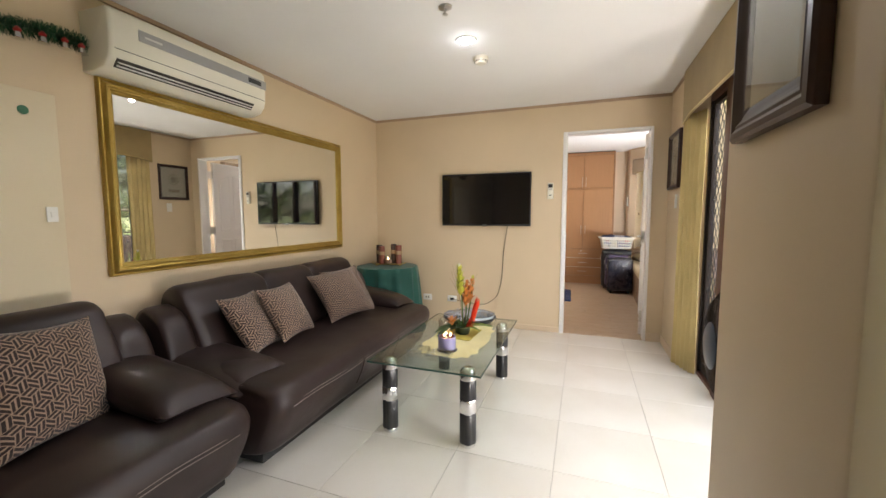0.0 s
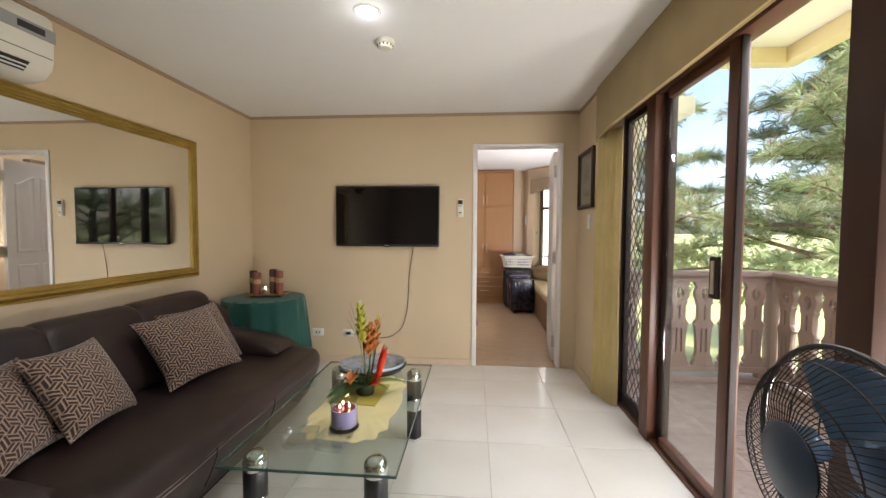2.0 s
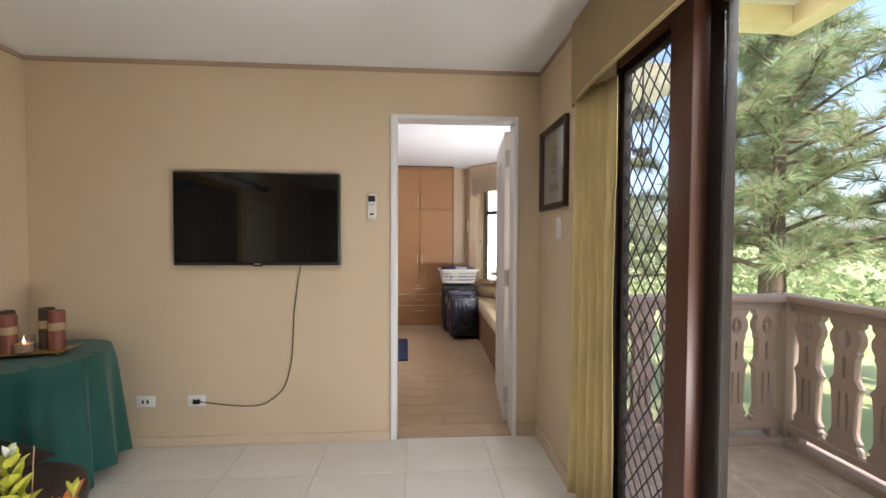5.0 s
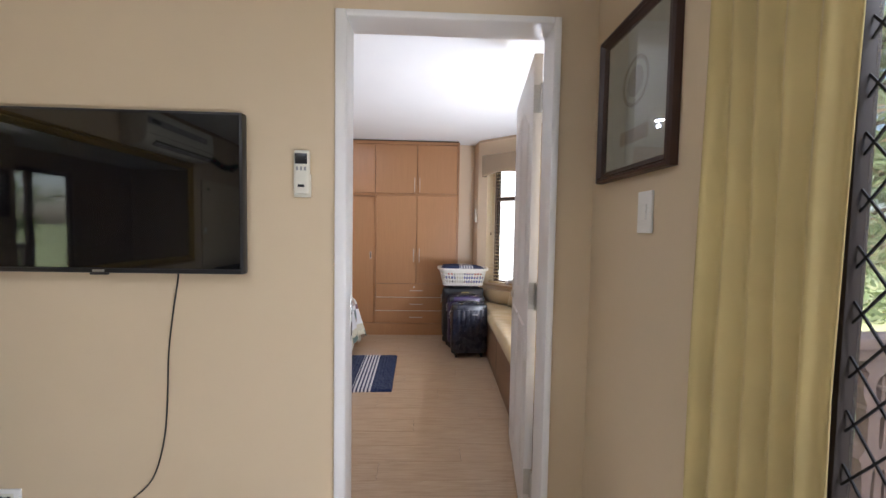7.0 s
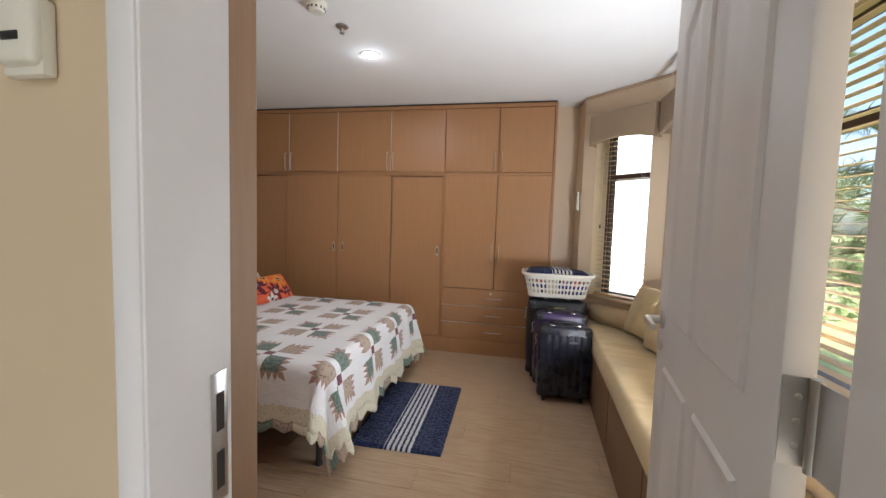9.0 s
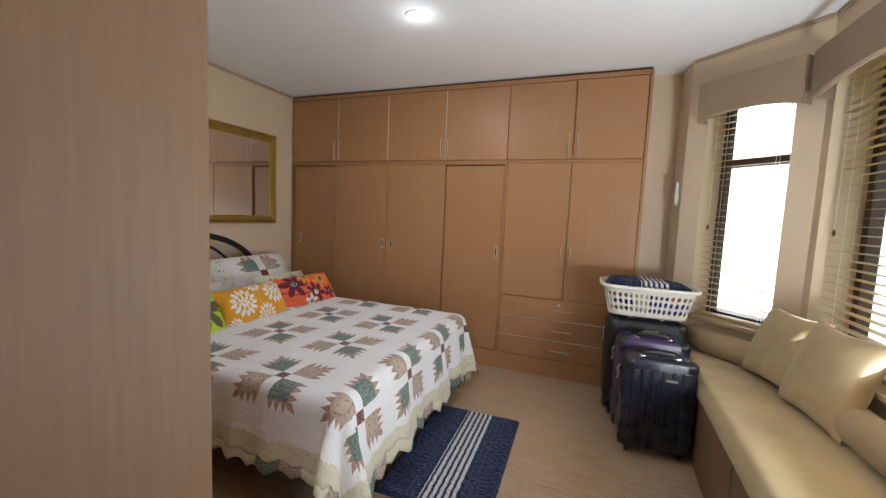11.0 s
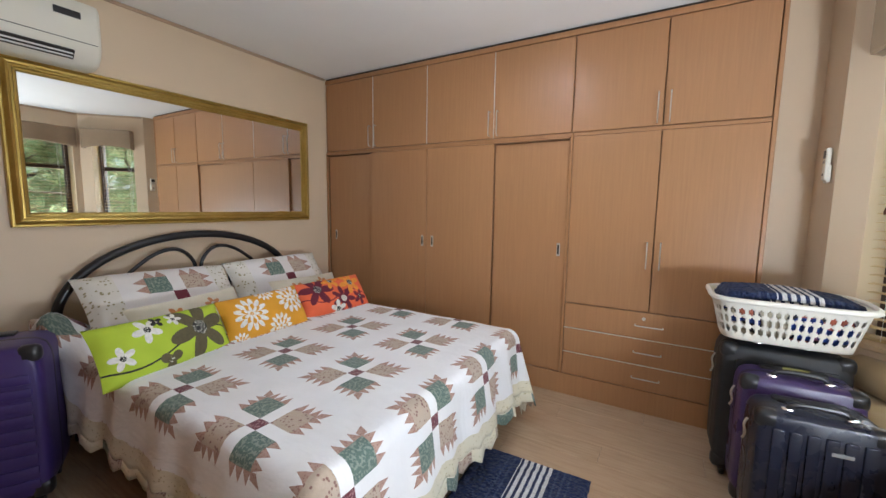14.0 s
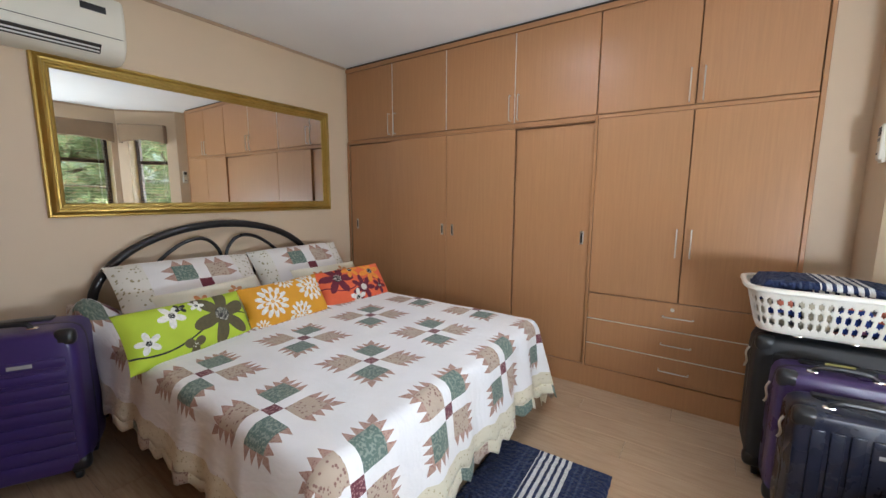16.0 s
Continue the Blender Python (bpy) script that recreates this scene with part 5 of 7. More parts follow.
M_MEADOW = print_mat("cream_meadow_print", (0.70, 0.66, 0.52),
                     [(-0.10, 0.03, 0.05, 5, (0.62, 0.26, 0.10), WHITE), (0.10, 0.05, 0.045, 5, (0.60, 0.28, 0.12), WHITE), (0.0, -0.02, 0.045, 4, (0.20, 0.28, 0.08), OLIVE),
                      (0.18, 0.0, 0.04, 4, (0.22, 0.30, 0.09), OLIVE), (-0.19, 0.0, 0.04, 4, (0.22, 0.30, 0.09), OLIVE)])


def bed_cushion(name, mat, at, w, h, t, back, spin, yaw, label, cat, group, seed):
    """A pillow whose width runs along the headboard, leaning back by so many degrees."""
    ob = new(name, mesh_from(puff(w, h, t, 26, 3.0, 0.045, 0.009, seed), name, mat, 60))
    ob.matrix_world = Matrix.Translation(at) @ Matrix.Rotation(radians(yaw), 4, "Z") @ Matrix(((0, 0, 1, 0), (1, 0, 0, 0), (0, 1, 0, 0), (0, 0, 0, 1))) \
        @ Matrix.Rotation(radians(-back), 4, "X") @ Matrix.Rotation(radians(spin), 4, "Z")
    return tagged(ob, label, cat, group)


G_P, G_C = "white bed pillows", "small cushions on the bed"
bed_cushion("pillow", M_PILLOW, (-2.035, 6.685, 0.702), 0.79, 0.43, 0.17, 46, -2, 1, "white pillow with a patchwork paw motif against the headboard", "pillow", G_P, 11)
bed_cushion("pillow", M_PILLOW, (-2.045, 7.445, 0.702), 0.73, 0.40, 0.17, 40, 1, -6, "white patchwork pillow on the bed's far half", "pillow", G_P, 12)
bed_cushion("bed_cushion", M_MEADOW, (-1.72, 6.66, 0.640), 0.58, 0.28, 0.10, 36, 1, 4, "cream cushion with orange and green flowers", "cushion", G_C, 13)
bed_cushion("bed_cushion", M_MEADOW, (-1.74, 7.44, 0.640), 0.52, 0.26, 0.10, 36, 0, -6, "cream floral cushion behind the red one", "cushion", G_C, 14)
bed_cushion("bed_cushion", M_LIME, (-1.494, 6.424, 0.632), 0.575, 0.265, 0.14, 30, -2, 9.6, "lime green cushion printed with dark flowers", "cushion", G_C, 15)
bed_cushion("bed_cushion", M_OCHRE, (-1.522, 6.945, 0.634), 0.515, 0.265, 0.13, 30, 0.5, 1, "ochre cushion printed with white rosettes", "cushion", G_C, 16)
bed_cushion("bed_cushion", M_RED, (-1.542, 7.480, 0.630), 0.53, 0.27, 0.13, 36, 1, -8, "red cushion printed with maroon flowers", "cushion", G_C, 17)


# -- rug --
def chenille_mat():
    k = Mat("navy_striped_chenille", 0.95)
    u, v, _ = k.xyz("UV")
    x = u
    s = (x - 0.025).abs()
    stripe = ((x / 0.030 + 0.3).fract() < 0.56) * (s < 0.082)
    grey = ((x / 0.030).fract() < 0.3) * (s > 0.085) * (s < 0.16)
    n = k.noise(160, 2, which="UV")
    c = k.mix(k.ramp(n, 0.3, 0.7), (0.007, 0.014, 0.052), (0.014, 0.028, 0.092))
    c = k.mix(grey * 0.25, c, (0.10, 0.13, 0.20))
    c = k.mix(stripe, c, k.mix(k.ramp(n, 0.3, 0.7), (0.56, 0.55, 0.55), (0.76, 0.75, 0.74)))
    k.color(c)
    bobble = k.voronoi(58, "UV")
    k.bump(n * 0.4 + bobble * -1.6, 0.9, 0.010)
    k.b.inputs["Sheen Weight"].default_value = 0.08
    return k.m


M_CHENILLE = chenille_mat()


def rug_mesh(w, l, thick, sag=0.0, row=0.015):
    """A thick tufted mat: ridges across, with a map in metres."""
    bm = bmesh.new()
    uv = bm.loops.layers.uv.new("UVMap")
    nx, ny = 40, int(l / row) * 2
    grid = []
    for j in range(ny + 1):
        y = -l / 2 + l * j / ny
        line = []
        for i in range(nx + 1):
            x = -w / 2 + w * i / nx
            e = max(0.0, min(1.0, (w / 2 - abs(x)) / 0.012, (l / 2 - abs(y)) / 0.012))
            z = thick * (0.35 + 0.65 * e ** 0.5) - (0.004 if j % 2 else 0) + 0.002 * noise.noise((x * 60, y * 60, 0))
            line.append((bm.verts.new((x + 0.003 * noise.noise((0, y * 30, 2)), y, z)), (x, y)))
        grid.append(line)
    for j in range(ny):
        for i in range(nx):
            q = [grid[j][i], grid[j][i + 1], grid[j + 1][i + 1], grid[j + 1][i]]
            f = bm.faces.new([a for a, _ in q])
            for lp, (_, c) in zip(f.loops, q):
                lp[uv].uv = c
    ret = bmesh.ops.extrude_edge_only(bm, edges=[e for e in bm.edges if len(e.link_faces) == 1])
    for g in ret["geom"]:
        if isinstance(g, bmesh.types.BMVert):
            g.co.z = 0.0
    return bm


rug = tagged(new("rug", mesh_from(rug_mesh(0.535, 0.88, 0.018), "rug", M_CHENILLE, 60)), "navy chenille rug with white stripes beside the bed", "rug")
rug.matrix_world = pose(-0.045, 6.93, 0.001, 0, 0, 1.5)


# -- suitcases --
def hard_shell(name, w, d, h, mat, at, turn, label, ribs, vertical=True, corner=True, strap=False):
    """A trolley case standing on its wheels: ribbed shell in two halves, seam, handles, corners, castors. Front towards -y."""
    t = thing(name, at, label, "suitcase", "suitcases", turn)
    z0 = 0.05
    n = 72

    def ring(y, k):
        r = 0.055
        out = []
        for i in range(n):
            a = 2 * math.pi * i / n
            ca, sa = math.cos(a), math.sin(a)
            p = 9.0
            rr = 1 / (abs(ca) ** p + abs(sa) ** p) ** (1 / p)
            out.append((ca * rr * w / 2 * k, y, z0 + (h - z0) / 2 + sa * rr * (h - z0) / 2 * (1 - (1 - k) * w / h)))
        return out
    hd = d / 2
    for nm, s in (("front_shell", -1), ("back_shell", 1)):
        rings = [ring(s * 0.005, 1.0), ring(s * hd * 0.70, 1.0), ring(s * hd * 0.86, 0.985), ring(s * hd * 0.95, 0.955), ring(s * hd, 0.90)]
        part(nm, loft(rings), mat, t, smooth=50)
        for i in range(ribs):
            f = (i + 0.5) / ribs
            if vertical:
                x = -w * 0.40 + w * 0.80 * f
                part("rib", box((x - w * 0.30 / ribs, min(s * (hd - 0.004), s * (hd + 0.007)), z0 + h * 0.08), (x + w * 0.30 / ribs, max(s * (hd - 0.004), s * (hd + 0.007)), h * 0.90), 0.005, 2), mat, t)
            else:
                z = z0 + 0.04 + (h * 0.72) * f
                part("rib", box((-w * 0.43, min(s * (hd - 0.004), s * (hd + 0.008)), z - h * 0.26 / ribs), (w * 0.43, max(s * (hd - 0.004), s * (hd + 0.008)), z + h * 0.26 / ribs), 0.006, 2), mat, t)
    part("zip_seam", loft([ring(-0.007, 1.004), ring(0.007, 1.004)]), M_BLACK_PLASTIC, t, "black zip seam")
    hb = tube(smooth_path([(-0.085, -hd * 0.4, h - 0.004), (-0.075, -hd * 0.4, h + 0.016), (-0.04, -hd * 0.4, h + 0.024), (0.04, -hd * 0.4, h + 0.024), (0.075, -hd * 0.4, h + 0.016), (0.085, -hd * 0.4, h - 0.004)], 3), 0.010, 8)
    ch = part("carry_handle", hb, M_BLACK_PLASTIC, t, "black carry handle")
    for sx in (-1, 1):
        part("handle_mount", box((sx * 0.088 - 0.018, -hd * 0.4 - 0.012, h - 0.008), (sx * 0.088 + 0.018, -hd * 0.4 + 0.012, h + 0.006), 0.005), M_CHROME, ch, "chrome handle mount")
    part("trolley_handle", box((-0.11, hd * 0.35, h - 0.008), (0.11, hd * 0.75, h + 0.010), 0.006), M_BLACK_PLASTIC, t)
    part("badge", box((w * 0.06, -hd - 0.0085, h * 0.80), (w * 0.22, -hd - 0.002, h * 0.825), 0.002), M_GREY_PLASTIC, t, "small grey badge")
    for sx in (-1, 1):
        if corner:
            for sz in (0, 1):
                zc = h - 0.035 if sz else z0 + 0.035
                part("corner_guard", box((sx * (w / 2 - 0.035) - 0.038, -hd - 0.001, zc - 0.036), (sx * (w / 2 - 0.035) + 0.036, -hd + 0.06, zc + 0.036), 0.024, 3), M_BLACK_PLASTIC, t, "glossy black corner guard")
        for sy in (-1, 1):
            wheel = part("castor", turned([(0.008, -0.011), (0.021, -0.010), (0.023, 0.0), (0.021, 0.010), (0.008, 0.011)], 14), M_BLACK_PLASTIC, t)
            wheel.matrix_basis = Matrix.Translation((sx * (w / 2 - 0.05), sy * (hd - 0.045), 0.0235)) @ Matrix.Rotation(radians(90), 4, "Y")
            part("fork", box((sx * (w / 2 - 0.05) - 0.018, sy * (hd - 0.045) - 0.018, 0.034), (sx * (w / 2 - 0.05) + 0.018, sy * (hd - 0.045) + 0.018, 0.066), 0.006), M_BLACK_PLASTIC, t)
    zp = part("zip_pull", tube(smooth_path([(-w / 2 - 0.006, 0.0, h * 0.86), (-w / 2 - 0.018, -0.01, h * 0.82), (-w / 2 - 0.012, -0.012, h * 0.76), (-w / 2 - 0.02, -0.01, h * 0.72)], 3), 0.0045, 6), M_STEEL, t, "steel zip pull")
    return t


def shell_mat(name, c, rough=0.3):
    k = Mat(name, rough)
    k.color(k.mix(k.ramp(k.noise(4, 4), 0.3, 0.7), [x * 0.85 for x in c], [x * 1.15 for x in c]))
    k.rough(k.noise(12, 3) * 0.2 + (rough - 0.1))
    k.bump(k.voronoi(320), 0.10, 0.001)
    return k.m


M_CHARCOAL = shell_mat("charcoal_shell", (0.012, 0.015, 0.031), 0.28)
M_PLUMCASE = shell_mat("dark_plum_shell", (0.052, 0.030, 0.105), 0.30)
M_VIOLET = shell_mat("violet_shell", (0.042, 0.024, 0.115), 0.34)
M_BLACKCASE = shell_mat("black_fabric_case", (0.016, 0.017, 0.019), 0.55)
hard_shell("suitcase", 0.365, 0.185, 0.555, M_CHARCOAL, (0.940, 7.41, 0), 5, "charcoal hard-shell cabin suitcase with vertical ribs", 6)
plum = hard_shell("suitcase", 0.385, 0.185, 0.600, M_PLUMCASE, (0.930, 7.615, 0), 3, "dark violet suitcase standing between two black ones", 5)
hard_shell("suitcase", 0.460, 0.250, 0.662, M_BLACKCASE, (0.915, 7.865, 0), 2, "large black suitcase carrying the laundry basket", 4)
hard_shell("suitcase", 0.480, 0.300, 0.690, M_VIOLET, (-1.93, 5.915, 0), 62, "large violet suitcase with horizontal ribs beside the bed", 9, vertical=False)


part("luggage_tag", box((-0.055, -0.030, 0.612), (0.030, -0.026, 0.640), 0.002, 1), paint("olive_tag", (0.22, 0.20, 0.05), 0.6), plum, "small olive luggage tag")


# -- laundry basket on the big suitcase --
def laundry_basket():
    zb = 0.690
    t = thing("laundry_basket", (0.910, 7.86, zb), "white perforated plastic laundry basket full of clothes", "laundry basket")
    W0, D0, W1, D1, H = 0.225, 0.150, 0.268, 0.190, 0.185
    N, K = 120, 16

    def pt(a, z, off=0.0):
        f = z / H
        w, d = W0 + (W1 - W0) * f + off, D0 + (D1 - D0) * f + off
        ca, sa = math.cos(a), math.sin(a)
        p = 5.0
        rr = 1 / (abs(ca) ** p + abs(sa) ** p) ** (1 / p)
        return (ca * rr * w, sa * rr * d, z)
    # wall of columns and bars, with oval holes between them
    bm = bmesh.new()
    holes = [(0.030, 0.066), (0.074, 0.112), (0.120, 0.152)]
    levels = [0.0, 0.012] + [z for h in holes for z in (h[0], h[0] + 0.006, (h[0] + h[1]) / 2, h[1] - 0.006, h[1])] + [0.165, H]
    cols = 60
    idx = {}
    for li, z in enumerate(levels):
        for c in range(cols * 5):
            a = 2 * math.pi * (c + 0.5) / (cols * 5)
            idx[li, c] = bm.verts.new(pt(a, z))
    nc = cols * 5
    for li in range(len(levels) - 1):
        zm = (levels[li] + levels[li + 1]) / 2
        for c in range(nc):
            inh = any(h[0] < zm < h[1] for h in holes)
            edge = any((h[0] < zm < h[0] + 0.006) or (h[1] - 0.006 < zm < h[1]) for h in holes)
            q = c % 5
            if inh and (q == 1 if edge else q in (0, 1, 2)):
                continue
            bm.faces.new((idx[li, c], idx[li, (c + 1) % nc], idx[li + 1, (c + 1) % nc], idx[li + 1, c]))
    loose = [v for v in bm.verts if not v.link_faces]
    bmesh.ops.delete(bm, geom=loose, context="VERTS")
    wall = part("wall", bm, M_IVORY_PLASTIC, t, "white wall with rows of oval holes")
    md = wall.modifiers.new("thick", "SOLIDIFY")
    md.thickness = 0.003
    base = loft([[pt(2 * math.pi * i / 60, 0.0) for i in range(60)], [pt(2 * math.pi * i / 60, 0.006) for i in range(60)]])
    part("base", base, M_IVORY_PLASTIC, t)
    prof = [(0.0, H - 0.012), (0.010, H - 0.014), (0.020, H - 0.004), (0.018, H + 0.008), (0.006, H + 0.012), (-0.004, H + 0.004)]
    rings = []
    for i in range(N + 1):
        a = 2 * math.pi * i / N
        rings.append([(*pt(a, H, o)[:2], z + 0.006 * (math.cos(a) ** 8)) for o, z in prof])
    part("rim", loft(rings, caps=False), M_IVORY_PLASTIC, t, "rounded white rim")
    # clothes inside, seen through the holes
    cm = bmesh.new()
    bmesh.ops.create_icosphere(cm, subdivisions=4, radius=1.0)
    for v in cm.verts:
        a = math.atan2(v.co.y, v.co.x)
        r = math.hypot(v.co.x, v.co.y)
        lim = pt(a, 0.09, -0.012)
        k = r ** 0.5
        bump = 1 + 0.10 * noise.noise(v.co * 4)
        v.co = Vector((lim[0] * k * min(1.0, bump), lim[1] * k * min(1.0, bump), 0.085 + 0.078 * v.co.z + 0.012 * noise.noise(v.co * 6)))
    k = Mat("crumpled_clothes", 0.9)
    pick = k.voronoi(11, out="Color")
    hue = k.voronoi(11)
    n1, n2, n3 = k.noise(6, 1), k.noise(5.3, 1, stretch=(1, 1.2, 0.9)), k.noise(7.7, 1)
    c = k.mix(k.ramp(n1, 0.50, 0.52), (0.55, 0.50, 0.38), (0.03, 0.03, 0.04))
    c = k.mix(k.ramp(n2, 0.57, 0.58), c, (0.55, 0.16, 0.10))
    c = k.mix(k.ramp(n3, 0.60, 0.61), c, (0.02, 0.05, 0.25))
    k.color(c)
    tagged(new("laundry", mesh_from(cm, "laundry", k.m, 60)), "crumpled clothes filling the white basket", "clothes").matrix_world = pose(0.910, 7.86, zb)
    # folded striped bath mat on top
    bm2 = rug_mesh(0.47, 0.27, 0.030, row=0.017)
    for v in bm2.verts:
        v.co.z += 0.020 * (1 - (v.co.x / 0.24) ** 2) - 0.010
    mt = tagged(new("bath_mat", mesh_from(bm2, "bath_mat", M_CHENILLE, 60)), "folded navy and white striped mat on the basket", "bath mat")
    mt.matrix_world = pose(0.915, 7.86, zb + H + 0.000, 0, 2, 2)
    mt2 = tagged(new("bath_mat", mt.data), "lower fold of the navy striped mat", "bath mat")
    mt2.matrix_world = pose(0.900, 7.862, zb + H - 0.022, 0, 2, 0)


laundry_basket()


def seat_cushion(at, rx, rz, size, seed, label):
    ob = new("seat_pillow", mesh_from(puff(size, size, 0.15, 24, 2.5, 0.10, 0.008, seed), "seat_pillow", M_SEATCLOTH, 60))
    ob.matrix_world = pose(*at, rx, 0, rz)
    tagged(ob, label, "cushion", "cream pillows on the window seat")


seat_cushion((1.512, 7.47, 0.668), 70, -76, 0.40, 21, "plump cream square pillow leaning in the bay window")
seat_cushion((1.525, 7.09, 0.672), 72, -84, 0.42, 22, "cream square pillow leaning on its neighbour")


# ---- balcony ----
def floor_stone_mat():
    k = Mat("mottled_balcony_stone", 0.32)
    n, f = k.noise(9, 6, 0.65, distort=1.2), k.noise(60, 3)
    c = k.mix(k.ramp(n, 0.32, 0.68), (0.160, 0.120, 0.100), (0.350, 0.275, 0.235))
    c = k.mix(k.ramp(f, 0.55, 0.8) * 0.3, c, (0.10, 0.075, 0.065))
    k.color(k.mix(k.random() * 0.2, c, (0.25, 0.19, 0.155)))
    k.rough(k.noise(14, 4) * 0.3 + 0.18)
    k.bump(n, 0.10, 0.002)
    return k.m


M_STONE = floor_stone_mat()
M_RAILPAINT = paint("mauve_brown_paint", (0.240, 0.170, 0.145), 0.5, 0.14, 0.25, 90)
M_SOFFIT = paint("soffit_white", (0.80, 0.80, 0.78), 0.7, 0.02, 0.05)
M_BEAM = paint("cream_beam_paint", (0.66, 0.56, 0.34), 0.6, 0.04, 0.05)
BX, BY, BZ = 2.80, 4.80, -0.055
solid("balcony_floor", box((1.345, -1.3, BZ - 0.14), (BX + 0.12, BY + 0.12, BZ - 0.003)), M_GROUT, "balcony slab under mottled brown stone tiles", "floor")
solid("balcony_kerb", box((1.385, BY - 0.04, BZ), (BX + 0.10, BY + 0.10, BZ + 0.055), 0.006, 2, box((BX - 0.04, -1.3, BZ), (BX + 0.10, BY - 0.041, BZ + 0.055), 0.006)), M_RAILPAINT,
      "low painted kerb along the balcony edge", "kerb")
solid("balcony_ceiling", box((1.385, -2.6, 2.93), (3.06, 5.06, 3.02)), M_SOFFIT, "white painted balcony soffit", "ceiling")
bmb = box((2.92, -2.6, 2.795), (3.06, 5.06, 2.928), 0.004)
box((1.385, 4.93, 2.795), (2.918, 5.06, 2.928), 0.004, 2, bmb)
box((3.06, -2.6, 2.84), (3.16, 5.16, 2.98), 0.01, 2, bmb)
solid("balcony_beam", bmb, M_BEAM, "cream painted edge beam of the balcony roof", "beam")
solid("wall_outside", box((1.385, -2.6, 2.40), (1.40, 4.88, 2.93)), M_BEAM, "cream outside wall above the balcony door", "wall")


def fretted_board():
    """A flat sawn baluster: waisted outline, ring at the top, tall slot below. Half widths of outline and hole by height."""
    rows = [(0.00, 0.086, 0.0, 0.0), (0.03, 0.086, 0.0, 0.0), (0.045, 0.070, 0.0, 0.0), (0.065, 0.080, 0.0, 0.0), (0.09, 0.064, 0.0, 0.0), (0.115, 0.058, 0.022, 0.022), (0.13, 0.057, 0.017, 0.028), (0.24, 0.061, 0.015, 0.028),
            (0.325, 0.067, 0.013, 0.024), (0.34, 0.069, 0.018, 0.018), (0.36, 0.072, 0.0, 0.0), (0.375, 0.082, 0.0, 0.0), (0.395, 0.070, 0.0, 0.0), (0.415, 0.058, 0.0, 0.001), (0.43, 0.053, 0.0, 0.008),
            (0.53, 0.053, 0.0, 0.009), (0.545, 0.056, 0.0, 0.001), (0.565, 0.068, 0.0, 0.0), (0.58, 0.062, 0.0, 0.001), (0.600, 0.070, 0.0, 0.019), (0.62, 0.079, 0.0, 0.030), (0.645, 0.082, 0.0, 0.034),
            (0.67, 0.079, 0.0, 0.030), (0.69, 0.068, 0.0, 0.019), (0.705, 0.064, 0.0, 0.001), (0.72, 0.078, 0.0, 0.0), (0.75, 0.084, 0.0, 0.0)]
    bm = bmesh.new()
    T = 0.022
    for s in (1, -1):
        for inner in (True, False):
            prev = None
            for z, w, a, b in rows:
                lo, hi = (0.0, a) if inner else (b, w)
                cur = [bm.verts.new((s * x, y, z)) for x, y in ((lo, -T), (hi, -T), (hi, T), (lo, T))] + [hi - lo, b - a, lo]
                if prev and (prev[4] + cur[4]) > 0.001:
                    for p, q in ((0, 1), (2, 3)):
                        bm.faces.new((prev[p], prev[q], cur[q], cur[p]))
                    if not inner or prev[5] + cur[5] > 0:
                        bm.faces.new((prev[1], prev[2], cur[2], cur[1]))
                    if not inner and prev[5] + cur[5] > 0:
                        bm.faces.new((prev[3], prev[0], cur[0], cur[3]))
                prev = cur
    bmesh.ops.remove_doubles(bm, verts=bm.verts, dist=0.0002)
    # boss inside the ring
    merge(bm, turned([(0.011, -T), (0.013, -T + 0.004), (0.013, T - 0.004), (0.011, T)], 10), Matrix.Translation((0, 0, 0.645)) @ Matrix.Rotation(radians(90), 4, "X"))
    box((-0.005, -T + 0.004, 0.600), (0.005, T - 0.004, 0.690), 0, 1, bm)
    return mesh_from(bm, "baluster", M_RAILPAINT, 30)


def balustrade(name, p, q, label):
    p, q = Vector(p), Vector(q)
    d = q - p
    L = d.length
    t = thing(name, (p.x, p.y, BZ), label, "balustrade", "balcony balustrades", math.degrees(math.atan2(d.y, d.x)))
    part("handrail", box((0, -0.055, 0.955), (L, 0.055, 1.000), 0.008), M_RAILPAINT, t, "flat painted handrail")
    part("top_rail", box((0, -0.025, 0.905), (L, 0.025, 0.953), 0.004), M_RAILPAINT, t)
    part("bottom_rail", box((0, -0.035, 0.105), (L, 0.035, 0.153), 0.006), M_RAILPAINT, t)
    n = int(L / 0.212)
    for i in range(n):
        ob = new("baluster", BALUSTER)
        ob.parent = t
        ob.matrix_basis = pose(0.11 + 0.212 * i, 0, 0.154)
    k = 0
    while k < L:
        part("foot_block", box((k + 0.02, -0.03, 0.0 + 0.056), (k + 0.08, 0.03, 0.104), 0.003), M_RAILPAINT, t)
        k += 1.0
    return t


BALUSTER = fretted_board()
balustrade("balustrade", (BX - 0.05, BY), (1.39, BY), "mauve brown balcony balustrade of fretted flat boards")
balustrade("balustrade", (BX, BY - 0.05), (BX, -1.25), "long mauve brown balustrade along the balcony's outer edge")
cp = thing("corner_post", (BX, BY, BZ), "square mauve brown corner post of the balustrade", "post")
part("post", box((-0.048, -0.048, 0.056), (0.048, 0.048, 0.954), 0.006), M_RAILPAINT, cp)
part("cap", box((-0.062, -0.062, 0.956), (0.062, 0.062, 1.004), 0.008), M_RAILPAINT, cp)


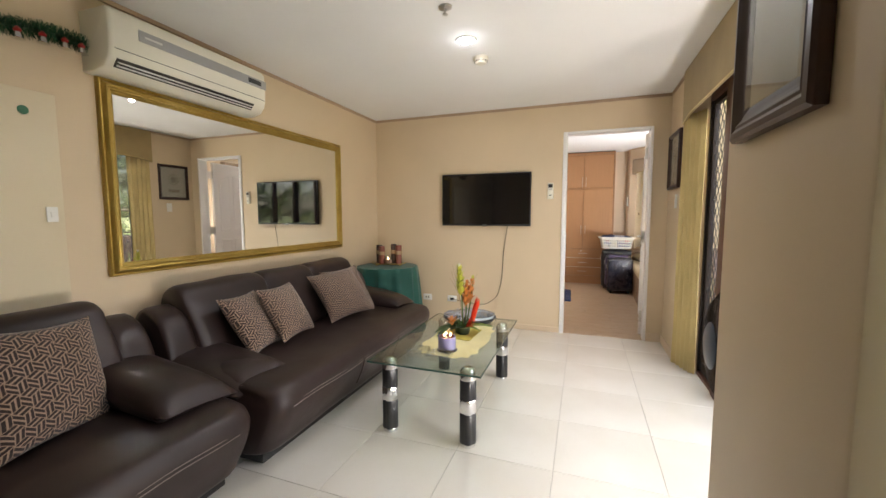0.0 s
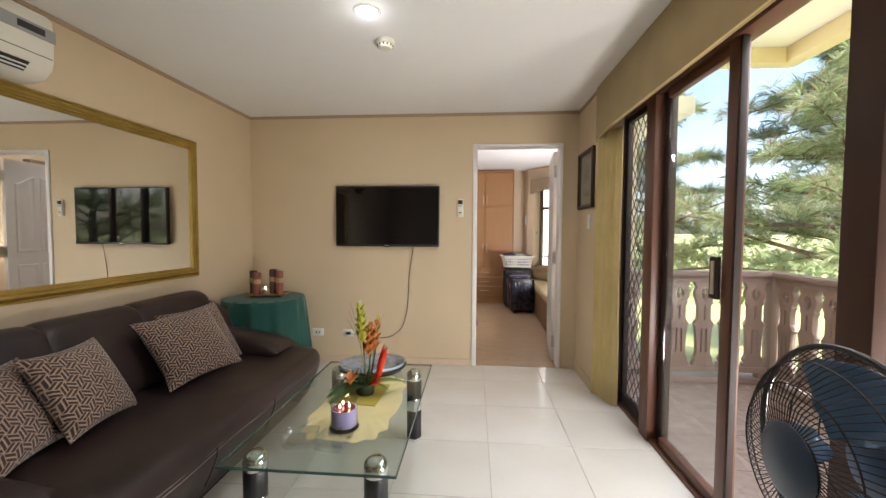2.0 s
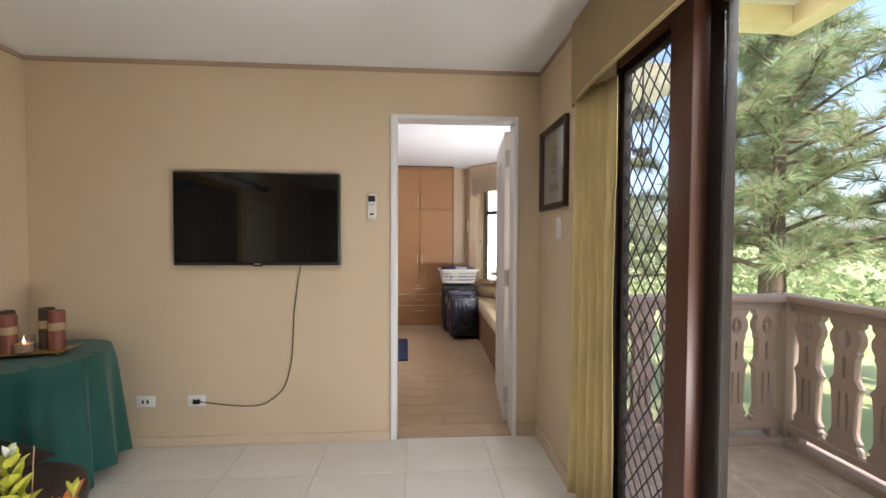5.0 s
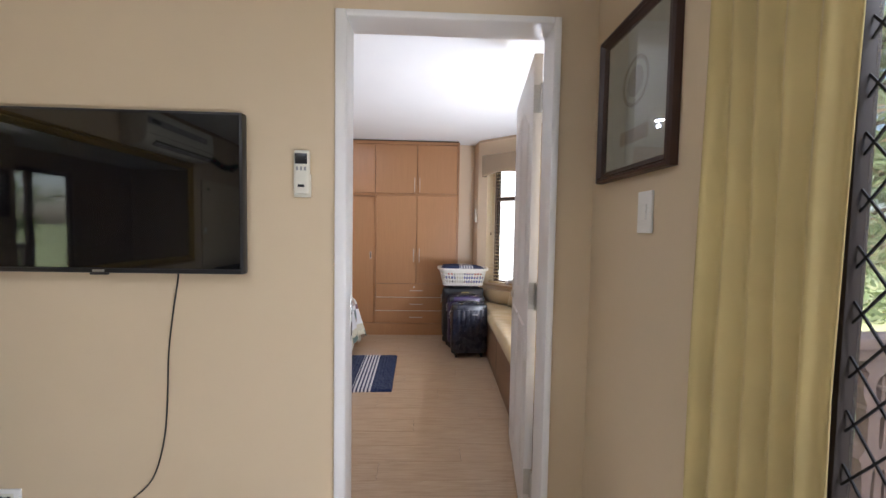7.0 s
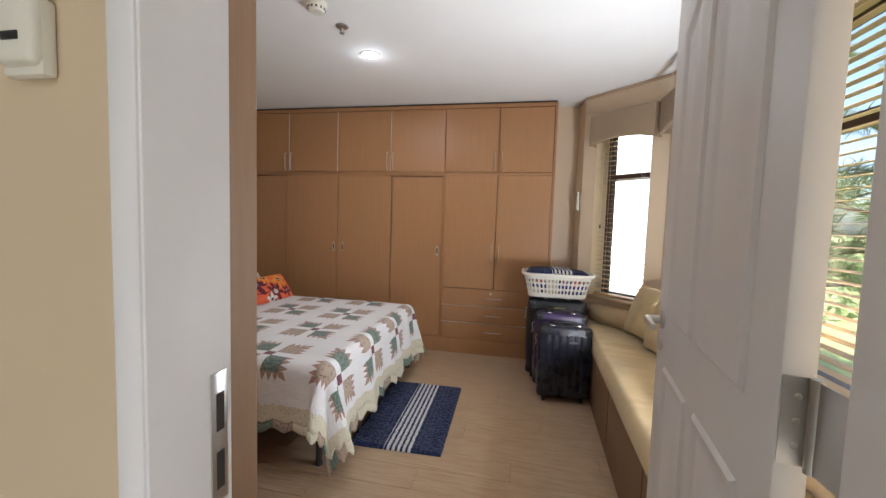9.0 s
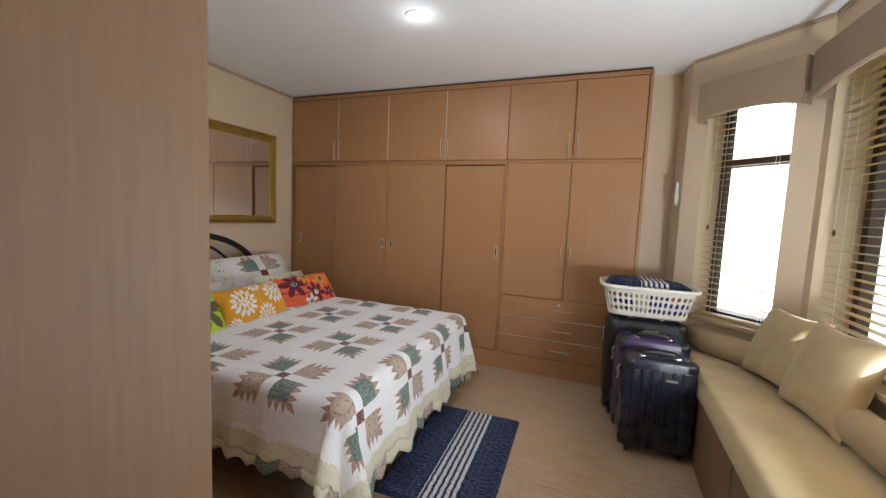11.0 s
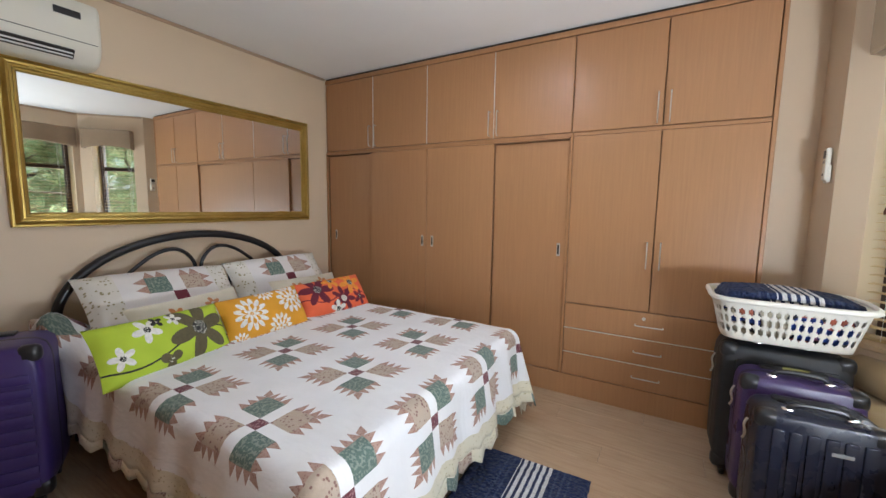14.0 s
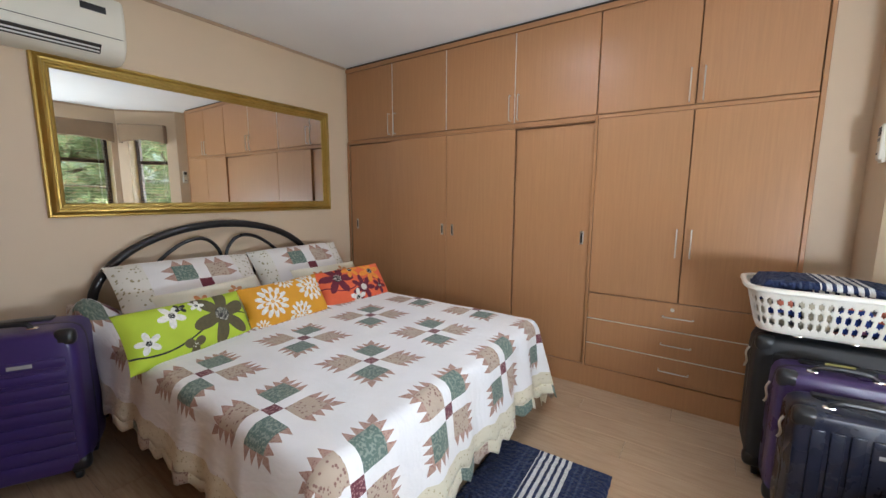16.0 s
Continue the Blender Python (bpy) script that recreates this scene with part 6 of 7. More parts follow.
# ---- outdoors ----
def needle_mat(name, c1, c2, c3):
    k = Mat(name, 0.5)
    r = k.island()
    c = k.mix(k.ramp(r, 0.0, 0.8), c1, c2)
    c = k.mix((r > 0.86), c, c3)
    k.color(c)
    thru, both = k.t.nodes.new("ShaderNodeBsdfTranslucent"), k.t.nodes.new("ShaderNodeMixShader")
    k.t.links.new(c, thru.inputs[0])
    both.inputs[0].default_value = 0.52
    k.t.links.new(k.b.outputs[0], both.inputs[1])
    k.t.links.new(thru.outputs[0], both.inputs[2])
    k.t.links.new(both.outputs[0], k.t.nodes["Material Output"].inputs[0])
    return k.m


def bark_mat():
    k = Mat("pine_bark", 0.9)
    n = k.noise(9, 6, 0.7, stretch=(1, 1, 0.25))
    k.color(k.mix(k.ramp(n, 0.35, 0.65), (0.05, 0.032, 0.024), (0.17, 0.115, 0.085)))
    k.bump(n, 0.8, 0.02)
    return k.m


M_NEEDLE = needle_mat("pine_needles", (0.13, 0.19, 0.08), (0.36, 0.42, 0.22), (0.42, 0.30, 0.19))
M_BARK = bark_mat()
GROUND_Z = -4.2


def tuft(verts, faces, c, d, rng, size, blades):
    """A brush of long thin needles round the twig end c that points along d."""
    side = d.orthogonal().normalized()
    up = d.cross(side)
    for i in range(blades):
        a = rng.random() * 2 * math.pi
        sp = 0.25 + rng.random() * 1.05
        w = (d * math.cos(sp) + (side * math.cos(a) + up * math.sin(a)) * math.sin(sp)).normalized()
        L = size * (0.7 + 0.6 * rng.random())
        s = w.cross(Vector((rng.random() - 0.5, rng.random() - 0.5, rng.random() - 0.5))).normalized() * (size * 0.0125)
        tip = c + w * L + Vector((0, 0, -0.20 * L))
        mid = c + w * L * 0.5
        n = len(verts)
        verts += [c - s * 0.6, c + s * 0.6, mid + s, tip, mid - s]
        faces.append((n, n + 1, n + 2, n + 3, n + 4))


def pine(at, height, seed, label, first=0.28, reach=0.34, limbs=34, blades=16, size=0.26, lean=0.0):
    rng = random.Random(seed)
    t = thing("pine_tree", at, label, "tree", "pine trees beyond the balcony")
    trunk = [(lean * f * height * 0.1 + 0.12 * math.sin(3 * f + seed), 0.10 * math.sin(4 * f), height * f) for f in [i / 14 for i in range(15)]]
    part("trunk", tube(trunk, [0.20 * (1 - 0.88 * i / 14) * height / 11 for i in range(15)], 10), M_BARK, t)
    bl = bmesh.new()
    verts, faces = [], []
    for i in range(limbs):
        f = first + (0.97 - first) * (i + rng.random() * 0.7) / limbs
        k = min(13, int(f * 14))
        b = Vector(trunk[k]).lerp(Vector(trunk[k + 1]), f * 14 - k)
        a = i * 2.399 + rng.random() * 0.8
        L = height * reach * (1.08 - f) * (0.65 + 0.6 * rng.random())
        rise = -0.12 + 0.85 * rng.random()
        d = Vector((math.cos(a), math.sin(a), rise)).normalized()
        pts = []
        for j in range(7):
            g = j / 6
            pts.append(b + d * L * g + Vector((0, 0, -0.10 * L * g * g + 0.05 * L * math.sin(3 * g + a))) + Vector((math.sin(a * 3 + 5 * g), math.cos(a * 2 + 4 * g), 0)) * 0.05 * L * g)
        tube(pts, [0.045 * (1 - 0.85 * j / 6) * (0.5 + L / 3) for j in range(7)], 5, bl)
        for j in range(2, 7):
            tw = 3 if j < 6 else 4
            for q in range(tw):
                base = pts[j].lerp(pts[j - 1], rng.random() * 0.8)
                aa = rng.random() * 2 * math.pi
                o = (d * (0.4 + 0.6 * rng.random()) + Vector((math.cos(aa), math.sin(aa), 0.7 * rng.random() - 0.05)) * 0.95).normalized()
                ln = L * (0.10 + 0.17 * rng.random())
                tip = base + o * ln
                tube([base, base.lerp(tip, 0.6) + Vector((0, 0, -0.02)), tip], [0.010, 0.007, 0.004], 3, bl)
                for e in (0.3, 0.65, 1.0):
                    if rng.random() < 0.66:
                        tuft(verts, faces, base.lerp(tip, e), (o + Vector((rng.random() - 0.5, rng.random() - 0.5, rng.random() * 0.6)) * 0.6).normalized(), rng, size * (0.8 + 0.5 * rng.random()), blades)
    part("limb", bl, M_BARK, t)
    me = bpy.data.meshes.new("crown")
    me.from_pydata(verts, [], faces)
    me.materials.append(M_NEEDLE)
    cr = new("crown", me)
    cr.parent = t
    cr["label"] = "crown of long drooping pine needles"
    return t


pine((10.6, 12.6, GROUND_Z), 15.0, 3, "tall pine with drooping needles near the balcony", limbs=66, reach=0.36, blades=36, size=0.40)
pine((14.5, 9.2, GROUND_Z), 14.0, 5, "bushy pine with pale green needles", limbs=60, reach=0.38, blades=34, size=0.42)
pine((7.2, 17.2, GROUND_Z), 12.5, 8, "slender pine behind the balcony rail", limbs=48, blades=30, size=0.40)
pine((15.6, 18.5, GROUND_Z), 15.5, 13, "tall pine standing further down the slope", limbs=48, blades=30, size=0.46)
pine((20.5, 13.0, GROUND_Z), 14.5, 21, "pine with a broad crown in the garden", limbs=48, blades=30, size=0.46)
pine((13.0, -1.6, GROUND_Z), 12.5, 41, "bushy pine at the south end of the garden", first=0.16, limbs=46, reach=0.40, blades=26, size=0.44)
pine((17.5, 4.6, GROUND_Z), 13.0, 47, "full pine further out beyond the rail", first=0.16, limbs=46, reach=0.40, blades=26, size=0.46)
pine((11.0, -6.0, GROUND_Z), 12.0, 52, "rounded pine beside the house", first=0.16, limbs=44, reach=0.40, blades=26, size=0.44)
pine((12.5, 3.2, GROUND_Z), 13.5, 34, "pine standing opposite the balcony door", limbs=44, blades=28, size=0.42)


def lantern():
    t = thing("lantern", (1.69, 4.66, 1.83), "dark metal lantern hanging at the balcony's end", "lantern")
    for a in range(6):
        b = math.pi / 3 * a
        part("bar", tube([(0.055 * math.cos(b), 0.055 * math.sin(b), 0.02), (0.075 * math.cos(b), 0.075 * math.sin(b), 0.22)], 0.005, 6), M_BLACK_IRON, t)
    part("base", turned([(0.012, -0.03), (0.03, -0.01), (0.062, 0.0), (0.062, 0.022), (0.02, 0.024)], 6), M_BLACK_IRON, t)
    part("roof", turned([(0.095, 0.215), (0.090, 0.228), (0.045, 0.275), (0.018, 0.300), (0.012, 0.33), (0.002, 0.335)], 6), M_BLACK_IRON, t)
    part("glass", turned([(0.052, 0.022), (0.071, 0.215)], 6, caps=False), M_CLEAR, t, "clear glass panes")
    part("chain", tube([(0, 0, 0.33), (0, 0, 1.10)], 0.006, 6), M_BLACK_IRON, t)


lantern()


def grass_mat():
    k = Mat("sunlit_grass", 0.9)
    n, f = k.noise(0.25, 5), k.noise(14, 4)
    c = k.mix(k.ramp(n, 0.3, 0.7), (0.15, 0.20, 0.06), (0.32, 0.33, 0.14))
    k.color(k.mix(k.ramp(f, 0.4, 0.7) * 0.4, c, (0.25, 0.25, 0.12)))
    k.bump(f, 0.6, 0.05)
    return k.m


gm = bmesh.new()
R = [0, 6, 14, 30, 60, 120, 300, 900, 3000]
rings = [[(6 + r * math.cos(2 * math.pi * i / 48), 6 + r * math.sin(2 * math.pi * i / 48), GROUND_Z + (0.0 if r < 30 else -0.02 * min(r, 120)) + (0.35 * noise.noise((r * 0.1, i * 0.7, 0)) if 6 < r < 100 else 0)) for i in range(48)] for r in R[1:]]
gm = loft(rings, caps=False)
gm.faces.new(gm.verts[:48])
solid("ground", gm, grass_mat(), "sunlit green lawn sloping away below the house", "ground")


def far_wood():
    """A belt of far trees round the garden, clumps of leaves with gaps."""
    rng = random.Random(77)
    verts, faces = [], []
    for i in range(900):
        a = -0.9 + 2.9 * rng.random()
        r = 34 + 34 * rng.random()
        x, y = 6 + r * math.cos(a), 6 + r * math.sin(a)
        h = 2.0 + 3.6 * rng.random()
        c = Vector((x, y, GROUND_Z - 0.6 + h * rng.random()))
        for j in range(26):
            v = Vector((rng.gauss(0, 1), rng.gauss(0, 1), rng.gauss(0, 0.8))) * 0.75
            p = c + v
            s, u = Vector((rng.random() - 0.5, rng.random() - 0.5, rng.random() - 0.5)) * 0.9, Vector((rng.random() - 0.5, rng.random() - 0.5, rng.random() - 0.5)) * 0.9
            n = len(verts)
            verts += [p, p + s, p + s + u, p + u]
            faces.append((n, n + 1, n + 2, n + 3))
    me = bpy.data.meshes.new("far_woods")
    me.from_pydata(verts, [], faces)
    me.materials.append(needle_mat("far_foliage", (0.17, 0.23, 0.09), (0.32, 0.37, 0.18), (0.40, 0.39, 0.22)))
    tagged(new("far_woods", me), "pale green belt of far trees beyond the lawn", "woods", kind="stuff")


far_wood()
# glowing sheet close outside, added so the oblique window looks white
solid("backdrop", box((1.5, 11.0, -4.2), (3.9, 11.05, 5.0)), lamp_mat("white_glow_sheet", (1.0, 0.985, 1.0), 0.42), "glowing white sheet standing in for the bright outdoors beyond the oblique bay window", "sky")


# ---- small things, living room ----
def picture(name, at, w, h, turn, fw, depth, label, art):
    """A framed picture whose face looks along its local +x."""
    t = thing(name, at, label, "picture", turn=turn)
    steps = [(0, 0), (0, 0.7), (0.10, 0.95), (0.28, 1.0), (0.42, 0.80), (0.50, 0.88), (0.66, 0.62), (0.80, 0.55), (1.0, 0.35), (1.0, 0)]
    part("frame", moulded_frame(w, h, fw, depth, steps), M_PICFRAME, t, "dark stained moulded frame", smooth=25)
    part("mount", box((0.003, -w / 2 + fw - 0.004, -h / 2 + fw - 0.004), (0.007, w / 2 - fw + 0.004, h / 2 - fw + 0.004)), art, t, smooth=None)
    g = part("pane", box((0.012, -w / 2 + fw - 0.003, -h / 2 + fw - 0.003), (0.014, w / 2 - fw + 0.003, h / 2 - fw + 0.003)), M_GLASS, t, smooth=None)
    return t


M_PICFRAME = veneer("dark_stained_frame", (0.040, 0.017, 0.012), 0.3)


def landscape_mat():
    k = Mat("faded_landscape_print", 0.5)
    _, y, z = k.xyz()
    n = k.noise(7, 5)
    c = k.mix(k.ramp(z + n * 0.10, -0.10, 0.02), (0.30, 0.22, 0.12), (0.42, 0.40, 0.36))
    c = k.mix(k.ramp(z + n * 0.16, 0.04, 0.16), c, (0.52, 0.53, 0.53))
    k.color(c)
    return k.m


def medallion_mat():
    k = Mat("grey_medallion_print", 0.5)
    _, y, z = k.xyz()
    r = (y * y + (z - 0.04) * (z - 0.04)).sqrt()
    ring = (r < 0.075) * (r > 0.062) + (r < 0.045)
    plate = (y.abs() < 0.08) * ((z + 0.12).abs() < 0.022)
    c = k.mix(ring, (0.36, 0.33, 0.28), (0.20, 0.17, 0.13))
    c = k.mix(plate, c, (0.23, 0.18, 0.13))
    k.color(k.mix(k.ramp(k.noise(25, 4), 0.4, 0.7) * 0.4, c, (0.27, 0.25, 0.21)))
    return k.m


picture("framed_picture", (0.641, 1.360, 1.667), 0.266, 0.58, 180, 0.050, 0.021, "dark framed landscape print on the column", landscape_mat())
picture("framed_picture", (1.128, 4.592, 1.726), 0.418, 0.488, 180, 0.036, 0.030, "black framed medallion print beside the doorway", medallion_mat())


def switch_plate(at, turn, label, rockers=1, k=1.0):
    t = thing("light_switch", at, label, "light switch", turn=turn)
    part("plate", box((0, -0.036 * k, -0.060 * k), (0.008, 0.036 * k, 0.060 * k), 0.003), M_WHITE_PLASTIC, t)
    for i in range(rockers):
        z = (i - (rockers - 1) / 2) * 0.034
        part("rocker", box((0.007, -0.014 * k, z - 0.022 * k), (0.0125, 0.014 * k, z + 0.022 * k), 0.002), M_WHITE_PLASTIC, t)


switch_plate((1.129, 4.515, 1.37), 180, "white light switch on the beige wall")
solid("wall_panel", box((-2.0195, 0.70, 0.0), (-2.004, 1.802, 1.822), 0.004), paint("panel_paint", (0.70, 0.60, 0.42), 0.45, 0.03, 0.06), "flush cream painted panel on the living room wall", "panel")
switch_plate((-2.0035, 1.752, 1.258), 0, "pale switch plate on the cream panel", 1, 0.6)
stk = turned([(0.020, 0), (0.020, 0.002), (0.018, 0.003)], 20)
tagged(new("sticker", mesh_from(merge(None, stk, Matrix.Translation((-2.004, 1.682, 1.727)) @ Matrix.Rotation(radians(90), 4, "Y")), "sticker", paint("green_sticker", (0.03, 0.13, 0.07), 0.5), 30)),
       "small round dark green sticker on the panel", "sticker")


def socket(x):
    t = thing("wall_socket", (x, 4.8845, 0.285), "white double wall socket low on the wall", "socket", "wall sockets")
    part("plate", box((-0.055, -0.008, -0.036), (0.055, 0, 0.036), 0.003), M_WHITE_PLASTIC, t)
    part("insert", box((-0.030, -0.0095, -0.020), (0.030, -0.007, 0.020), 0.001), M_CREAM_PLASTIC, t)
    for dx in (-0.014, 0.014):
        part("slot", box((dx - 0.006, -0.0102, -0.010), (dx + 0.006, -0.0092, 0.010)), M_DARK, t)


socket(-1.352)
socket(-1.045)


def wall_remote(at, turn, label):
    t = thing("air_conditioner_remote", at, label, "remote control", turn=turn)
    part("holder", box((-0.031, -0.016, -0.085), (0.031, 0, 0.000), 0.005), M_CREAM_PLASTIC, t)
    part("body", box((-0.029, -0.026, -0.075), (0.029, -0.004, 0.085), 0.010, 3), M_CREAM_PLASTIC, t)
    part("display", box((-0.022, -0.0275, 0.034), (0.022, -0.0255, 0.072), 0.001), M_BLACK_PLASTIC, t, "dark display")
    for i in range(3):
        part("button", box((-0.018 + 0.014 * i, -0.028, 0.010), (-0.010 + 0.014 * i, -0.0255, 0.024), 0.001), M_GREY_PLASTIC, t)
    part("button", box((-0.012, -0.028, -0.050), (0.012, -0.0255, -0.040), 0.002), M_BLACK_PLASTIC, t)


wall_remote((0.043, 4.8845, 1.505), 0, "cream air conditioner remote in its wall holder")
wall_remote((1.106, 8.225, 1.495), -94, "cream air conditioner remote on the bedroom wall")


def downlight(x, y, name_label):
    t = thing("downlight", (x, y, CEIL), name_label, "ceiling light", "recessed ceiling lights")
    part("trim_ring", turned([(0.048, -0.002), (0.052, -0.007), (0.066, -0.006), (0.070, 0.0)], 28, caps=False), M_WHITE_PLASTIC, t)
    part("lens", turned([(0.049, -0.003), (0.030, -0.005), (0.001, -0.0055)], 24), M_LAMP, t, "glowing white lens")


M_LAMP = lamp_mat("lit_led_lens", (0.93, 0.97, 1.0), 110.0)
downlight(-0.375, 3.17, "recessed round LED downlight, lit cool white")
downlight(-0.455, 7.085, "recessed round LED downlight in the bedroom, lit")


def smoke_alarm(x, y):
    t = thing("smoke_detector", (x, y, CEIL), "round cream smoke detector on the ceiling", "smoke detector")
    part("base", turned([(0.052, 0.0), (0.054, -0.012), (0.050, -0.022)], 28), M_CREAM_PLASTIC, t)
    part("dome", turned([(0.046, -0.021), (0.044, -0.036), (0.034, -0.046), (0.002, -0.048)], 28), M_CREAM_PLASTIC, t)
    for i in range(12):
        a = 2 * math.pi * i / 12
        part("vent", box((0.0425 * math.cos(a) - 0.004, 0.0425 * math.sin(a) - 0.004, -0.037), (0.0425 * math.cos(a) + 0.004, 0.0425 * math.sin(a) + 0.004, -0.027)), M_DARK, t)


smoke_alarm(-0.352, 3.475)
smoke_alarm(-0.497, 6.45)


def sprinkler(x, y):
    t = thing("sprinkler", (x, y, CEIL), "small steel fire sprinkler head on the ceiling", "sprinkler")
    part("escutcheon", turned([(0.038, 0), (0.036, -0.006), (0.014, -0.012)], 24), M_STEEL, t)
    part("frame", turned([(0.007, -0.010), (0.005, -0.030), (0.009, -0.034), (0.004, -0.040)], 12), M_STEEL, t)
    part("deflector", turned([(0.016, -0.040), (0.016, -0.042), (0.003, -0.044)], 16), M_STEEL, t)


sprinkler(-0.367, 2.744)
sprinkler(-0.471, 6.694)


def pedestal_fan():
    t = thing("pedestal_fan", (0.812, 1.905, 0), "black wire pedestal fan with blue blades beside the balcony door", "fan", turn=177)
    # local +x is the way it blows
    C, R = Vector((0, 0, 0.880)), 0.200
    part("base", turned([(0.20, 0.0), (0.20, 0.014), (0.17, 0.030), (0.05, 0.045), (0.03, 0.075)], 36, (-0.10, 0, 0)), M_BLACK_PLASTIC, t, "round black base")
    part("pole", tube([(-0.10, 0, 0.04), (-0.10, 0, 0.80)], 0.014, 12), M_CHROME, t, "steel pole")
    part("collar", turned([(0.022, 0.40), (0.024, 0.42), (0.024, 0.46), (0.018, 0.48)], 16, (-0.10, 0, 0)), M_BLACK_PLASTIC, t)
    mot = turned([(0.030, 0.0), (0.066, 0.012), (0.072, 0.06), (0.060, 0.125), (0.030, 0.145)], 24)
    part("motor", merge(None, mot, Matrix.Translation(C + Vector((-0.045, 0, 0))) @ Matrix.Rotation(radians(-90), 4, "Y")), M_BLUE_PLASTIC, t, "dark blue motor housing")
    part("neck", box((-0.125, -0.025, 0.77), (-0.075, 0.025, 0.868), 0.01), M_BLACK_PLASTIC, t)

    def grille(sgn, depth, n, inner):
        bm = bmesh.new()
        for i in range(n):
            a = 2 * math.pi * i / n
            pts = []
            for f in (0, 0.25, 0.5, 0.75, 0.92, 1.0):
                r = inner + (R - inner) * f
                tw = a + 0.30 * (1 - f)
                pts.append(C + Vector((sgn * depth * (1 - f ** 3), r * math.cos(tw), r * math.sin(tw))))
            tube(pts, 0.0010, 4, bm, caps=False)
        for r, f in ((inner, 0.0), ((inner + R) * 0.5, 0.5), (inner + (R - inner) * 0.8, 0.8)):
            tube([C + Vector((sgn * depth * (1 - f ** 3), r * math.cos(2 * math.pi * k / 40), r * math.sin(2 * math.pi * k / 40))) for k in range(41)], 0.0015, 5, bm, caps=False)
        return bm
    part("front_grille", grille(1, 0.085, 80, 0.065), M_BLACK_FRAME, t, "black wire front grille")
    part("back_grille", grille(-1, 0.070, 64, 0.065), M_BLACK_FRAME, t, "black wire back grille")
    part("rim", tube([C + Vector((0, R * math.cos(2 * math.pi * k / 56), R * math.sin(2 * math.pi * k / 56))) for k in range(57)], 0.006, 8, caps=False), M_BLACK_PLASTIC, t)
    cap = turned([(0.066, 0.0), (0.066, 0.006), (0.055, 0.012), (0.002, 0.014)], 28)
    part("hub_cap", merge(None, cap, Matrix.Translation(C + Vector((0.082, 0, 0))) @ Matrix.Rotation(radians(90), 4, "Y")), M_BLUE_PLASTIC, t, "flat blue grey hub cap")
    for b in range(3):
        a0 = 2 * math.pi * b / 3 + 1.35
        rings = []
        for f in (0.0, 0.2, 0.4, 0.6, 0.8, 0.93, 1.0):
            r = 0.045 + 0.132 * f
            half = 0.32 + 0.50 * math.sin(min(1, f * 1.15) * math.pi * 0.62)
            if f >= 1:
                half *= 0.55
            ring = []
            for g in (-1, -0.5, 0, 0.5, 1):
                a = a0 + half * g * (0.6 if r > 0.1 else 0.8) + 0.18 * f
                ring.append(C + Vector((0.022 * g - 0.010 * (1 - g * g), r * math.cos(a), r * math.sin(a))))
            rings.append(ring)
        bm = loft(rings, closed=False, caps=False)
        ob = part("blade", bm, M_BLADE, t, "translucent blue blade", smooth=60)
        md = ob.modifiers.new("thick", "SOLIDIFY")
        md.thickness = 0.0025


M_BLUE_PLASTIC = paint("blue_grey_plastic", (0.035, 0.062, 0.105), 0.34, 0.08, 0.05)
_bl = Mat("translucent_blue_blade", 0.18)
_bl.color((0.13, 0.24, 0.40))
_bl.b.inputs["Transmission Weight"].default_value = 0.45
M_BLADE = _bl.m
pedestal_fan()


def garland():
    rng = random.Random(4)
    t = thing("christmas_garland", (-2.015, 1.70, 1.995), "green fir garland with red and silver bells", "garland")
    verts, faces = [], []
    spine = [Vector((0.035, -0.62 + 0.85 * i / 60, 0.055 - 0.05 * math.sin(1.6 * i / 60 * math.pi) + 0.03 * (1 - i / 60))) for i in range(61)]
    for p in spine:
        for q in range(46):
            a = rng.random() * 2 * math.pi
            w = Vector((math.cos(a) * 0.7 + 0.2, (rng.random() - 0.5) * 1.2, math.sin(a))).normalized()
            L = 0.030 + 0.022 * rng.random()
            s = w.orthogonal().normalized() * 0.0016
            n = len(verts)
            e = p + w * L
            e.x = max(e.x, 0.002)
            b = p + Vector((0, (rng.random() - 0.5) * 0.014, 0))
            verts += [b - s, b + s, e + s * 0.5, e - s * 0.5]
            faces.append((n, n + 1, n + 2, n + 3))
    me = bpy.data.meshes.new("fir_needles")
    me.from_pydata(verts, [], faces)
    k = Mat("fir_needle_foil", 0.45)
    k.color(k.mix(k.island(), (0.008, 0.045, 0.020), (0.03, 0.11, 0.045)))
    me.materials.append(k.m)
    ob = new("fir_needles", me)
    ob.parent = t
    red = paint("red_ribbon", (0.38, 0.015, 0.015), 0.4, 0.1, 0)
    for y in (-0.42, -0.20, -0.04, 0.045, 0.125, 0.19):
        z = 0.030 - 0.04 * math.sin(1.6 * (y + 0.62) / 0.85 * math.pi) + 0.03 * (1 - (y + 0.62) / 0.85)
        bell = part("bell", turned([(0.001, 0.0), (0.010, -0.003), (0.014, -0.014), (0.017, -0.024), (0.024, -0.031), (0.022, -0.031)], 16, (0.075, y, z)), M_CHROME, t, "small silver bell")
        part("bow", turned([(0.012, 0.0), (0.015, 0.010), (0.006, 0.022), (0.001, 0.024)], 8, (0.075, y, z - 0.002)), red, bell, "red ribbon")


garland()


